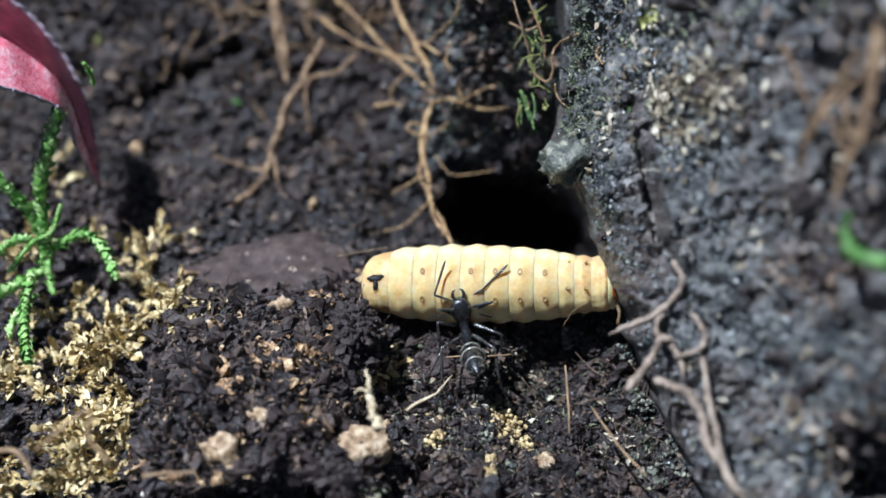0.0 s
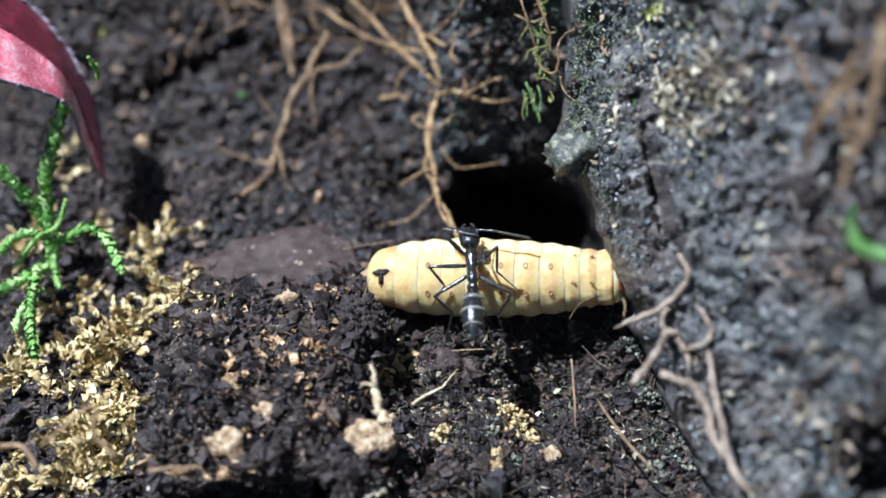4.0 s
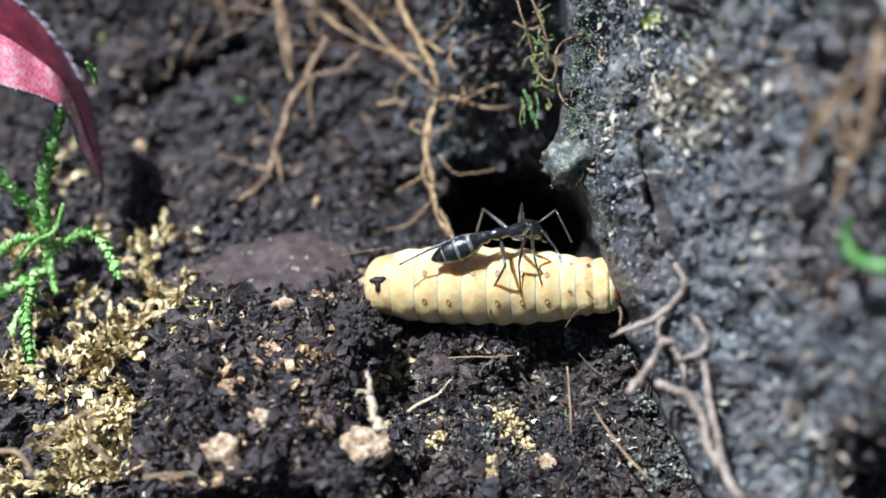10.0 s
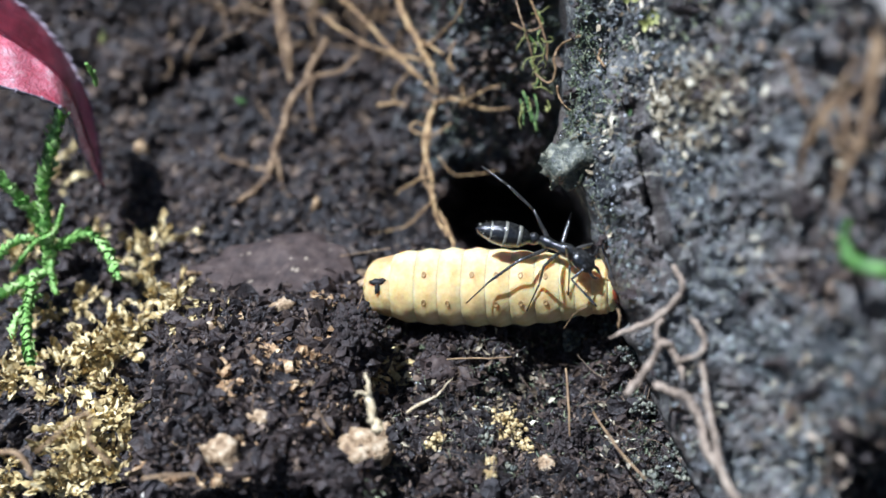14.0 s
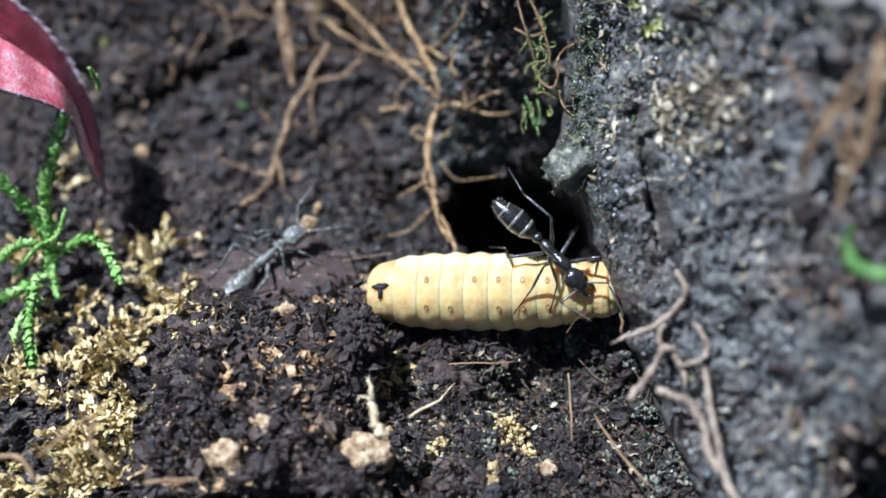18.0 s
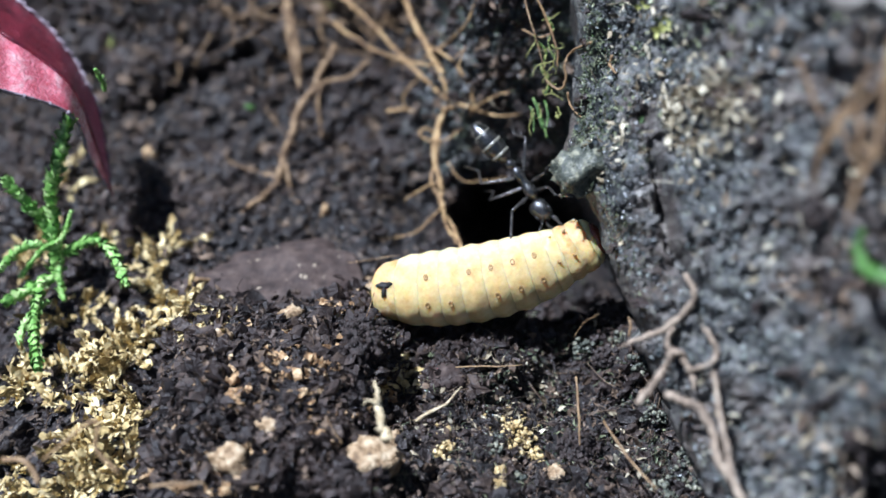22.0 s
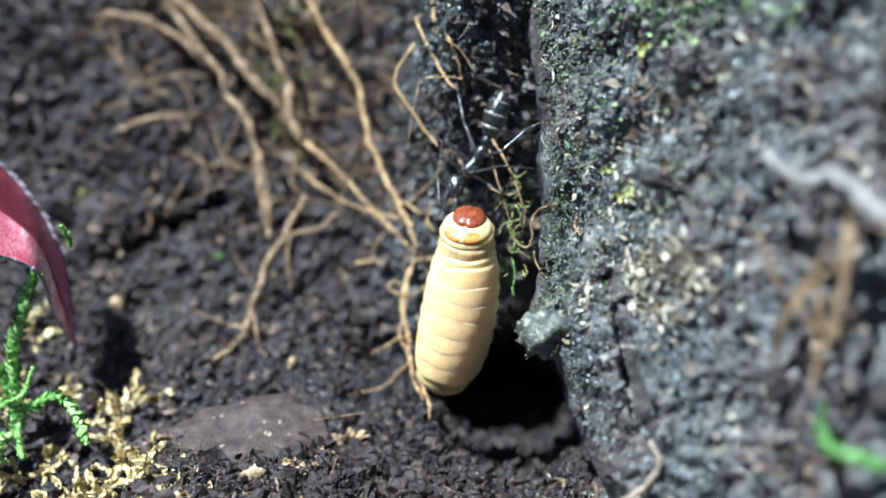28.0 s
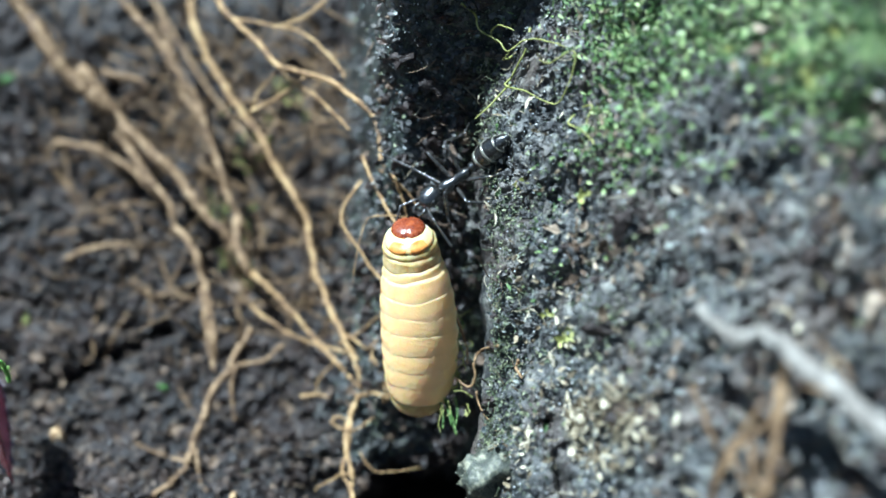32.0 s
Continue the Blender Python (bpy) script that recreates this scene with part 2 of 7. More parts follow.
class Pile:
    """Gathers many small pieces into one mesh."""

    def __init__(self):
        self.v, self.f, self.m, self.n = [], [], [], 0

    def add(self, verts, faces, mat=0):
        self.v.append(np.asarray(verts, float))
        self.f += (np.asarray(faces) + self.n).tolist()
        self.m += [mat] * len(faces)
        self.n += len(verts)

    def mesh(self, name, mats, flat=False):
        return mesh_of(name, np.concatenate(self.v), self.f, mats, flat, self.m)


def ico(level):
    bm = bmesh.new()
    bmesh.ops.create_icosphere(bm, subdivisions=level, radius=1)
    v = np.array([p.co[:] for p in bm.verts])
    f = np.array([[q.index for q in p.verts] for p in bm.faces])
    bm.free()
    return v, f


ICO1, ICO2, ICO3 = ico(1), ico(2), ico(3)
rnd = np.random.RandomState(4)


def turn_any(r):
    q = r.normal(size=4)
    w, x, y, z = q / np.linalg.norm(q)
    return np.array([[1 - 2 * (y * y + z * z), 2 * (x * y - z * w), 2 * (x * z + y * w)], [2 * (x * y + z * w), 1 - 2 * (x * x + z * z), 2 * (y * z - x * w)],
                     [2 * (x * z - y * w), 2 * (y * z + x * w), 1 - 2 * (x * x + y * y)]])


def lump(base, r, size, jag=0.3):
    """An uneven lump: a ball pulled about by noise."""
    v, f = base
    ph = r.uniform(0, 50, 3)
    k = 1 + jag * (np.sin(v[:, 0] * 3.1 + ph[0]) * np.sin(v[:, 1] * 2.7 + ph[1]) + 0.6 * np.sin(v[:, 2] * 5.3 + ph[2]) * np.sin(v[:, 0] * 4.9 + ph[1])) + r.uniform(-jag, jag, len(v)) * 0.35
    return (v * k[:, None] * size) @ turn_any(r).T, f


def catmull(points, per=6):
    p = np.asarray(points, float)
    p = np.vstack([2 * p[0] - p[1], p, 2 * p[-1] - p[-2]])
    out = []
    for i in range(1, len(p) - 2):
        for s in np.arange(per) / per:
            out.append(0.5 * (2 * p[i] + (p[i + 1] - p[i - 1]) * s + (2 * p[i - 1] - 5 * p[i] + 4 * p[i + 1] - p[i + 2]) * s * s + (3 * p[i] - p[i - 1] - 3 * p[i + 1] + p[i + 2]) * s ** 3))
    out.append(p[-2])
    return np.array(out)


def tube(points, radii, sides=7, rough=0.0, r=rnd, per=6, wander=0.0):
    """A tapered, slightly uneven tube through points."""
    c = catmull(points, per)
    n = len(c)
    if wander:
        w = np.cumsum(r.normal(size=(n, 3)), 0)
        w -= np.linspace(0, 1, n)[:, None] * w[-1]
        c = c + wander * w
    rad = np.interp(np.linspace(0, 1, n), np.linspace(0, 1, len(radii)), radii)
    t = np.gradient(c, axis=0)
    t /= np.linalg.norm(t, axis=1)[:, None] + 1e-9
    a = np.cross(t, (0.31, 0.52, 0.8))
    a /= np.linalg.norm(a, axis=1)[:, None] + 1e-9
    b = np.cross(t, a)
    ang = np.arange(sides) * 2 * math.pi / sides
    k = rad[:, None] * (1 + rough * r.uniform(-1, 1, (n, sides)))
    v = c[:, None] + k[..., None] * (np.cos(ang)[None, :, None] * a[:, None] + np.sin(ang)[None, :, None] * b[:, None])
    f = []
    for i in range(n - 1):
        for j in range(sides):
            f.append([i * sides + j, i * sides + (j + 1) % sides, (i + 1) * sides + (j + 1) % sides, (i + 1) * sides + j])
    v = np.vstack([v.reshape(-1, 3), c[0], c[-1]])
    q = [[a2, b2, c2, d2] for a2, b2, c2, d2 in f]
    for j in range(sides):
        q.append([(j + 1) % sides, j, n * sides, n * sides])
        q.append([(n - 1) * sides + j, (n - 1) * sides + (j + 1) % sides, n * sides + 1, n * sides + 1])
    return v, [x if x[2] != x[3] else x[:3] for x in q]

# ---- the soil bank ----
FISSURE = np.array([(-38.5, 19.5), (-34.0, 22.5), (-27.0, 26.0)])


def seg_dist(x, u, line):
    best = np.full(np.shape(x), 1e9)
    for a, b in zip(line[:-1], line[1:]):
        ab = b - a
        t = np.clip(((x - a[0]) * ab[0] + (u - a[1]) * ab[1]) / (ab @ ab), 0, 1)
        best = np.minimum(best, np.hypot(x - a[0] - t * ab[0], u - a[1] - t * ab[1]))
    return best


def ground_depth(x, u, rough=True):
    x, u = np.broadcast_arrays(np.asarray(x, float), np.asarray(u, float))
    s = u - 0.85 * 4 * np.logaddexp(0, (u - 13) / 4) + 0.5 * 3 * np.logaddexp(0, (-9 - u) / 3)
    d = 145 + 1.43 * s
    mx, mu = x + 2.2 * fbm(x, u, 7, 3, 81), u + 2.2 * fbm(x, u, 7, 3, 83)
    heap = np.exp(-((mx + 17.0) / 11) ** 8 - ((mu + 13.5) / 9.2) ** 8)
    d = d - 9.0 * heap                                                                # mound of crumbly soil
    d = d + 5.0 * np.exp(-((x + 6.5) / 2.6) ** 2 - ((u + 14.5) / 4) ** 2)              # gap beside it
    d = d - 3.0 * np.exp(-((u + 22) / 4.5) ** 2) * smooth(x, -13, -7) * (1 - smooth(x, 12, 18))   # low ridge in front
    d = d + 6.0 * np.exp(-((x - 10) / 7) ** 2 - ((u + 13) / 7) ** 2)                    # hollow in front
    d = d - 4.5 * np.exp(-((x - 7) / 7) ** 2 - ((u + 9.5) / 3) ** 2)                   # soil heaped under the burrow mouth
    d = d + 6.0 * np.exp(-((x + 4) / 4) ** 2 - ((u - 6) / 3) ** 2)                     # dip beside it
    col = 150 - 0.72 * (u - 18) - 8 * smooth(u, 45, 70)
    w = smooth(x + 1.5 * fbm(x, u, 6, 2, 5), -10 + 4 * smooth(u, 18, 30), 1 + 2 * smooth(u, 18, 30)) * smooth(u + 1.5 * fbm(x, u, 5, 2, 9), 7.5, 12)
    d = d + (col - d) * w                                                               # overhanging column
    hx, hu = x + 1.6 * fbm(x, u, 3.2, 3, 85), u + 2.0 * fbm(x, u, 2.8, 4, 87)
    hole = np.exp(-(((hx - 9.3) / 9.5) ** 2 + ((hu - 2.4 + 0.22 * (hx - 6)) / 7.0) ** 2) ** 4)
    d = d + 30 * hole
    d = d + 5.0 * np.exp(-(seg_dist(x, u, FISSURE) / 1.1) ** 2)
    if rough:
        k = 1 - 0.75 * w
        d = d - k * 3.6 * fbm(x, u, 7.0, 3, 1) + 2.4 * heap * (np.abs(fbm(x, u, 2.0, 4, 89, 0.65)) - 0.25) + 2.6 * np.abs(fbm(x, u, 2.6, 5, 2, 0.6)) * (0.5 + 0.9 * k) - 0.7 * fbm(x, u, 0.8, 3, 3, 0.62)
    return d


def spread(a, b, step, far, n=14):
    mid = np.arange(a, b, step)
    t = np.linspace(0, 1, n + 1)[1:] ** 2.2
    return np.concatenate([(a - far * t)[::-1], mid, b + far * t])


gx, gu = spread(-72, 34, 0.24, 380), spread(-34, 74, 0.24, 260)
GX, GU = np.meshgrid(gx, gu)
edge = smooth(np.maximum(np.abs(GX + 19) - 55, np.abs(GU - 20) - 56), 0, 40)
GD = ground_depth(GX, GU) + edge * 6 * fbm(GX, GU, 40, 3, 8)
damp = smooth(GX + 5 * fbm(GX, GU, 3, 4, 15), -10, 2) * smooth(GU + 4 * fbm(GX, GU, 3, 4, 19), 6, 14)
ground = tagged(new("ground", mesh_of("ground", bank(GX, GU, GD).reshape(-1, 3), grid_faces(len(gu), len(gx)), [SOIL, COLUMN], False, (damp[:-1, :-1] > 0.5).ravel())),
                "dark crumbly damp soil bank with a deep burrow hole", "soil", kind="structure")


def wall_edge(u):
    """Where the mossy face ends, across the bank."""
    return 1.3 * fbm(u, 3 + 0 * u, 2.2, 3, 27) * smooth(-u, 3, 8) + np.interp(u, [-40, -22, -10, -6.5, 0.6, 6, 9, 12, 16, 25, 40, 80], [27, 23, 18.8, 17.4, 15.2, 12.8, 10.6, 11.2, 12.2, 12.0, 11.0, 11.0]) + 0.7 * fbm(u, 0 * u, 3.0, 3, 21)


def wall_depth(x, u):
    x, u = np.broadcast_arrays(np.asarray(x, float), np.asarray(u, float))
    s = x - 10
    d = 130 - 1.6 * (s - 0.75 * 9 * np.logaddexp(0, (s - 27) / 9))
    d = d + 14 * np.exp(-((x - 36) / 4.5) ** 2 - ((u + 19) / 5) ** 2)                 # dark pit low on the near face
    return d - 3.4 * fbm(x, u, 8, 3, 31) - 2.2 * fbm(x, u, 3, 3, 33)


CRACK = np.array([(17.6, 13.6), (18.3, 10.5), (18.6, 6.5), (19.2, 3.0), (19.4, 1.0), (20.6, -0.6), (21.6, -2.3)])


ws = np.concatenate([np.linspace(-1, -0.05, 16), np.arange(0, 44, 0.22), 44 + 300 * np.linspace(0.02, 1, 12) ** 2])
wu = np.concatenate([-34 - 200 * np.linspace(1, 0.03, 10) ** 2, np.arange(-34, 74, 0.24), 74 + 250 * np.linspace(0.03, 1, 10) ** 2])
WS, WU = np.meshgrid(ws, wu)
pos = np.maximum(WS, 0)
WX = wall_edge(WU) + pos + np.minimum(WS, 0) * -3.0
WD = wall_depth(WX, WU) + 3.5 * np.clip(1 - pos / 1.3, 0, 1) ** 2 + np.maximum(-WS, 0) * 42
fine = 0.35 - 1.0 * np.abs(fbm(WX, WU, 2.3, 5, 41, 0.68)) + 0.8 * fbm(WX, WU, 0.7, 3, 43, 0.7)
WD = WD - fine * 1.4 + 3.5 * np.exp(-(seg_dist(WX, WU, CRACK) / 0.5) ** 2) * smooth(fbm(WX, WU, 4, 2, 47), -0.25, 0.1)
bank_face = tagged(new("bank_face", mesh_of("bank_face", bank(WX, WU, WD).reshape(-1, 3), grid_faces(len(wu), len(ws)), BANK)),
                   "dark grey earthen bank face with moss and litter", "earth bank", kind="structure")

# ---- more surfaces ----
TWIG = material("grey_twig", [(0.35, (0.12, 0.105, 0.09)), (0.55, (0.25, 0.23, 0.2)), (0.7, (0.4, 0.38, 0.34))], 1.5, (0.5, 0.8), 0.5, 0.3, 0.4)
STRAW = material("straw", [(0.35, (0.16, 0.095, 0.045)), (0.6, (0.3, 0.2, 0.1)), (0.75, (0.45, 0.34, 0.2))], 1.0, (0.4, 0.7), 0.3, 0.2, 0.4)
CLOD = material("dark_clod", [(0.35, (0.010, 0.007, 0.006)), (0.55, (0.028, 0.019, 0.016)), (0.75, (0.06, 0.04, 0.032))], 0.9, (0.4, 0.85), 0.9, 0.2, 0.5)
CLAY = material("brown_clay", [(0.35, (0.026, 0.018, 0.0155)), (0.52, (0.055, 0.038, 0.032)), (0.7, (0.1, 0.074, 0.06))], 1.8, (0.55, 0.85), 0.5, 0.3, 0.35,
                fleck=(0.3, 0.25, 0.18), fleck_size=0.4, fleck_at=0.992)
WOOD = material("rotten_wood", [(0.35, (0.1, 0.05, 0.022)), (0.5, (0.33, 0.2, 0.09)), (0.66, (0.74, 0.57, 0.34))], 0.8, (0.5, 0.8), 0.8, 0.25, 0.4, stretch=(1, 1, 2.2))
LICHEN = material("gritty_grey", [(0.32, (0.018, 0.022, 0.018)), (0.5, (0.07, 0.078, 0.06)), (0.66, (0.32, 0.31, 0.22))], 1.1, (0.15, 0.6), 0.9, 0.22, 0.6)
GRAIN = material("pale_grains", [(0.35, (0.26, 0.17, 0.06)), (0.52, (0.5, 0.38, 0.17)), (0.68, (0.72, 0.62, 0.38))], 0.7, (0.3, 0.6), 0.8, 0.3, 0.5)
WHITE = material("white_grain", [(0.4, (0.4, 0.37, 0.3)), (0.6, (0.62, 0.58, 0.5))], 0.6, (0.2, 0.5), 0.3, 0.2, 0.5)
YELLOW = material("yellow_grain", [(0.4, (0.6, 0.5, 0.12)), (0.6, (0.75, 0.66, 0.2))], 0.6, (0.3, 0.5), 0.3, 0.2, 0.5)
BLUE = material("turquoise_chip", [(0.4, (0.01, 0.22, 0.3)), (0.6, (0.02, 0.35, 0.45))], 0.6, (0.3, 0.5), 0.3, 0.2, 0.5)
TUFT = material("tuft_green", [(0.35, (0.025, 0.06, 0.012)), (0.55, (0.07, 0.14, 0.03)), (0.75, (0.2, 0.28, 0.08))], 0.8, (0.4, 0.6), 0.3, 0.2, 0.4, per_island=0.3)
GREEN = material("fresh_green", [(0.35, (0.04, 0.1, 0.02)), (0.55, (0.085, 0.19, 0.04)), (0.75, (0.16, 0.3, 0.08))], 1.2, (0.35, 0.55), 0.3, 0.3, 0.5)
YELLOWGREEN = material("yellow_green", [(0.35, (0.13, 0.14, 0.035)), (0.55, (0.26, 0.27, 0.08)), (0.72, (0.44, 0.43, 0.18))], 0.8, (0.4, 0.65), 0.3, 0.2, 0.4, per_island=0.2)
DRYWOOD = material("dry_wood", [(0.35, (0.4, 0.3, 0.16)), (0.6, (0.62, 0.52, 0.33)), (0.75, (0.75, 0.67, 0.48))], 0.8, (0.45, 0.7), 0.5, 0.2, 0.4)
LEAF_EDGE = material("leaf_edge", [(0.4, (0.12, 0.09, 0.11)), (0.6, (0.32, 0.27, 0.3))], 0.5, (0.4, 0.7), 0.4, 0.2, 0.4)


def face_depth(x, u):
    """Depth of whatever surface of the bank lies foremost there."""
    x, u = np.broadcast_arrays(np.asarray(x, float), np.asarray(u, float))
    g = ground_depth(x, u)
    return np.where(x > wall_edge(u) + 0.3, np.minimum(g, wall_depth(x, u) - 0.9), g)


def seat(x, u, d):
    """Slides a place along the line from the first viewpoint until it lies on the soil."""
    k = 1.0
    for _ in range(12):
        k += 0.6 * (float(face_depth(x * k, u * k)) / d - k)
    return x * k, u * k


def branch(points, radii, owner, mat=None):
    """One branch of a root, clear of the soil behind it."""
    mat = mat or (ROOT if "yellow" in owner["label"] else ROOT_GREY if "net" in owner["label"] else ROOT_DARK)
    p = np.array(points, float)
    p[:, 2] = np.minimum(p[:, 2], face_depth(p[:, 0], p[:, 1]) - 0.7 - 0.5 * max(radii))
    radii = list(np.interp(np.linspace(0, 1, 12), np.linspace(0, 1, len(radii)), radii)) + [0.3 * radii[-1]]
    v, f = tube(bank(p[:, 0], p[:, 1], p[:, 2]), radii, 8, 0.26, rnd, 7, 0.10 * min(1.0, max(radii) * 2))
    return part("branch", mesh_of("branch", v, f, mat), owner)


def straw(points, radii):
    p = np.array(points, float)
    p[:, 2] = np.minimum(p[:, 2], face_depth(p[:, 0], p[:, 1]) - 0.1)
    v, f = tube(bank(p[:, 0], p[:, 1], p[:, 2]), radii, 6, 0.12, rnd, 6, 0.03)
    tagged(new("straw", mesh_of("straw", v, f, STRAW)), "thin dry brown stalk lying on dark soil", "straw", "straws on the soil")


def rough_ball(size, level=3, jag=0.22):
    base = {2: ICO2, 3: ICO3}[level][0]
    f = {2: ICO2, 3: ICO3}[level][1]
    v, _ = lump((base, f), rnd, 1.0, jag)
    ph = rnd.uniform(0, 9, 3)
    k = 1 + 0.10 * np.sin(v[:, 0] * 9 + ph[0]) * np.sin(v[:, 1] * 8 + ph[1]) + 0.08 * np.sin(v[:, 2] * 15 + ph[2]) * np.sin(v[:, 1] * 13) + rnd.uniform(-0.05, 0.05, len(v))
    return v * k[:, None] * np.asarray(size), f


def stone(x, u, d, size, mat, name, label, category):
    if name != "stone_knob":
        x, u = seat(x, u, d)
    d = min(d, float(face_depth(x, u)) - 0.3 * min(size)) if name == "stone_knob" else float(face_depth(x, u)) - 0.35 * min(size)
    if mat is GRAIN or (mat is LICHEN and max(size) < 2):                                # a cluster of small grains
        pile = Pile()
        for _ in range(int(18 + 22 * size[0])):
            c = rnd.normal(size=3)
            c = c / np.linalg.norm(c) * rnd.uniform(0.3, 1.0)
            v, f = lump(ICO2, rnd, rnd.uniform(0.1, 0.3), 0.25)
            pile.add(v + c * np.array(size) * 0.85 + bank(x, u, d), f)
        me = pile.mesh(name, mat)
    elif mat is WOOD:                               # a splintery crumb: broken chips and shreds
        pile = Pile()
        c0 = bank(x, u, d)
        for _ in range(9):
            v, f = lump(ICO1, rnd, 1.0, 0.55)
            pile.add((v * np.array(size) * rnd.uniform(0.25, 0.75, 3)) @ turn_any(rnd).T + c0 + rnd.normal(size=3) * np.array(size) * 0.42, f)
        for _ in range(14):
            v, f = flake(rnd.uniform(0.5, 1.2) * size[0], rnd.uniform(0.2, 0.6), rnd.uniform(-0.5, 0.8), rnd)
            pile.add(v @ turn_any(rnd).T + c0 + rnd.normal(size=3) * np.array(size) * 0.45 - AHEAD * 0.3, f)
        me = pile.mesh(name, mat, True)
    else:
        v, f = rough_ball(size, 3, 0.24 if mat is LICHEN else 0.22)
        if mat in (LICHEN, CLOD):                    # crusted with grit
            pile = Pile()
            pile.add(v, f)
            for _ in range(90 if mat is LICHEN else int(120 * max(size) ** 2)):
                gv, gf = lump(ICO1, rnd, rnd.uniform(0.05, 0.13 if mat is LICHEN else 0.38), 0.4)
                pile.add(gv + v[rnd.randint(len(v))] * rnd.uniform(0.98, 1.04), gf)
            v, f = np.concatenate(pile.v), pile.f
        me = mesh_of(name, v + bank(x, u, d), f, mat, flat=mat in (WOOD, CLOD))
    tagged(new(name, me), label, category)


def chip(x, u, d, r, mat, label):
    v, f = rough_ball((r, r * 0.7, r * 0.5), 2, 0.3)
    tagged(new("chip", mesh_of("chip", v @ turn_any(rnd).T + bank(x, u, float(face_depth(x, u)) - 0.3 * r), f, mat)), label, "chip")


def flake(size, width, curl, r):
    """A small curled leaf: three cross rows, thin but bent."""
    xs = np.array((0, 0.35, 0.7, 1.0)) * size
    ws = np.array((0.25, 1.0, 0.8, 0.1)) * width * size * 0.5
    zs = curl * size * np.array((0, 0.12, 0.38, 0.8))
    ws = ws * r.uniform(0.6, 1.4, 4)
    v = []
    for x, w, z in zip(xs, ws, zs):
        v += [(x, -w, z + 0.3 * w), (x, 0, z), (x, w, z + 0.3 * w)]
    return np.array(v) + r.normal(size=(12, 3)) * 0.05 * size, [[0, 1, 4, 3], [1, 2, 5, 4], [3, 4, 7, 6], [4, 5, 8, 7], [6, 7, 10, 9], [7, 8, 11, 10]]


def dry_moss(x, u, d, rx, ru, count, mat=None, label="tuft of dry straw-yellow moss on dark soil"):
    """A tuft of short curled sprigs, each set with overlapping dry leaves."""
    tuft_of = tagged(new("dry_moss_clump"), label, "dry moss", "dry moss tufts")
    x, u = seat(x, u, d)
    own = float(face_depth(x, u))
    spots = rnd.normal(size=(6, 2)) * 0.5
    thick = 1.0 if mat is None else 0.6
    for i in range(max(10, int(count / 3))):
        pile = Pile()
        a, b = spots[i % 6] + rnd.normal(size=2) * 0.25
        px, pu = x + a * rx, u + b * ru
        hump = max(0.0, 1 - a * a - b * b) * 1.6
        q = bank(px, pu, min(float(face_depth(px, pu)), own + 3) - 0.2 - rnd.uniform(0, 1) * hump)
        w = rnd.normal(size=3) - 0.5 * AHEAD
        w /= np.linalg.norm(w)
        bend = rnd.normal(size=3) * 0.3
        size = rnd.uniform(0.4, 1.0) * thick
        for k in range(rnd.randint(7, 15)):
            w = w + bend + rnd.normal(size=3) * 0.15
            w /= np.linalg.norm(w)
            q = q + w * 0.26 * size
            side = np.cross(w, rnd.normal(size=3))
            side /= np.linalg.norm(side) + 1e-9
            lv, lf = flake(size * rnd.uniform(0.7, 1.2), rnd.uniform(0.6, 1.15), rnd.uniform(0.5, 1.6), rnd)
            x3 = side * 0.75 + w * 0.6
            y3 = np.cross(w, side)
            pile.add(lv[:, :1] * x3 + lv[:, 1:2] * y3 + lv[:, 2:] * np.cross(x3, y3) + q, lf)
        tagged(part("sprig", pile.mesh("sprig", mat or DRY), tuft_of), kind="stuff")


def moss_shoot(points, width, owner):
    """A stem with overlapping little leaves all round."""
    p = np.array(points, float)
    c = bank(p[:, 0], p[:, 1], p[:, 2])
    v, f = tube(c, [0.28 * width, 0.22 * width], 6, 0.1, rnd, 6)
    shoot = part("stem", mesh_of("stem", v, f, TUFT if owner.name.startswith(("moss_strand", "moss_tuft")) else MOSS), owner)
    line = catmull(c, 10)
    way = np.gradient(line, axis=0)
    way /= np.linalg.norm(way, axis=1)[:, None]
    pile = Pile()
    run = np.concatenate([[0], np.cumsum(np.linalg.norm(np.diff(line, axis=0), axis=1))])
    for k, s in enumerate(np.arange(0, run[-1], 0.13)):
        o = np.array([np.interp(s, run, line[:, j]) for j in range(3)])
        w = np.array([np.interp(s, run, way[:, j]) for j in range(3)])
        a = np.cross(w, (0.3, 0.2, 0.93))
        a /= np.linalg.norm(a)
        b = np.cross(w, a)
        th = k * 2.4
        out = math.cos(th) * a + math.sin(th) * b
        grow = min(1.0, 0.45 + (run[-1] - s) * 0.35)
        lv, lf = flake(0.62 * width * grow * rnd.uniform(0.7, 1.3), rnd.uniform(0.6, 1.0), rnd.uniform(0.1, 0.7), rnd)
        x = out * 0.75 + w * 0.66
        x /= np.linalg.norm(x)
        y = np.cross(w, out)
        z = np.cross(x, y)
        pile.add(lv[:, :1] * x - lv[:, 2:] * z * -1 + lv[:, 1:2] * y + o + out * 0.12 * width, lf)
    tagged(part("foliage", pile.mesh("foliage", YELLOWGREEN if owner.name.startswith("moss_strand") else TUFT if owner.name.startswith("moss_tuft") else MOSS), owner), kind="stuff")


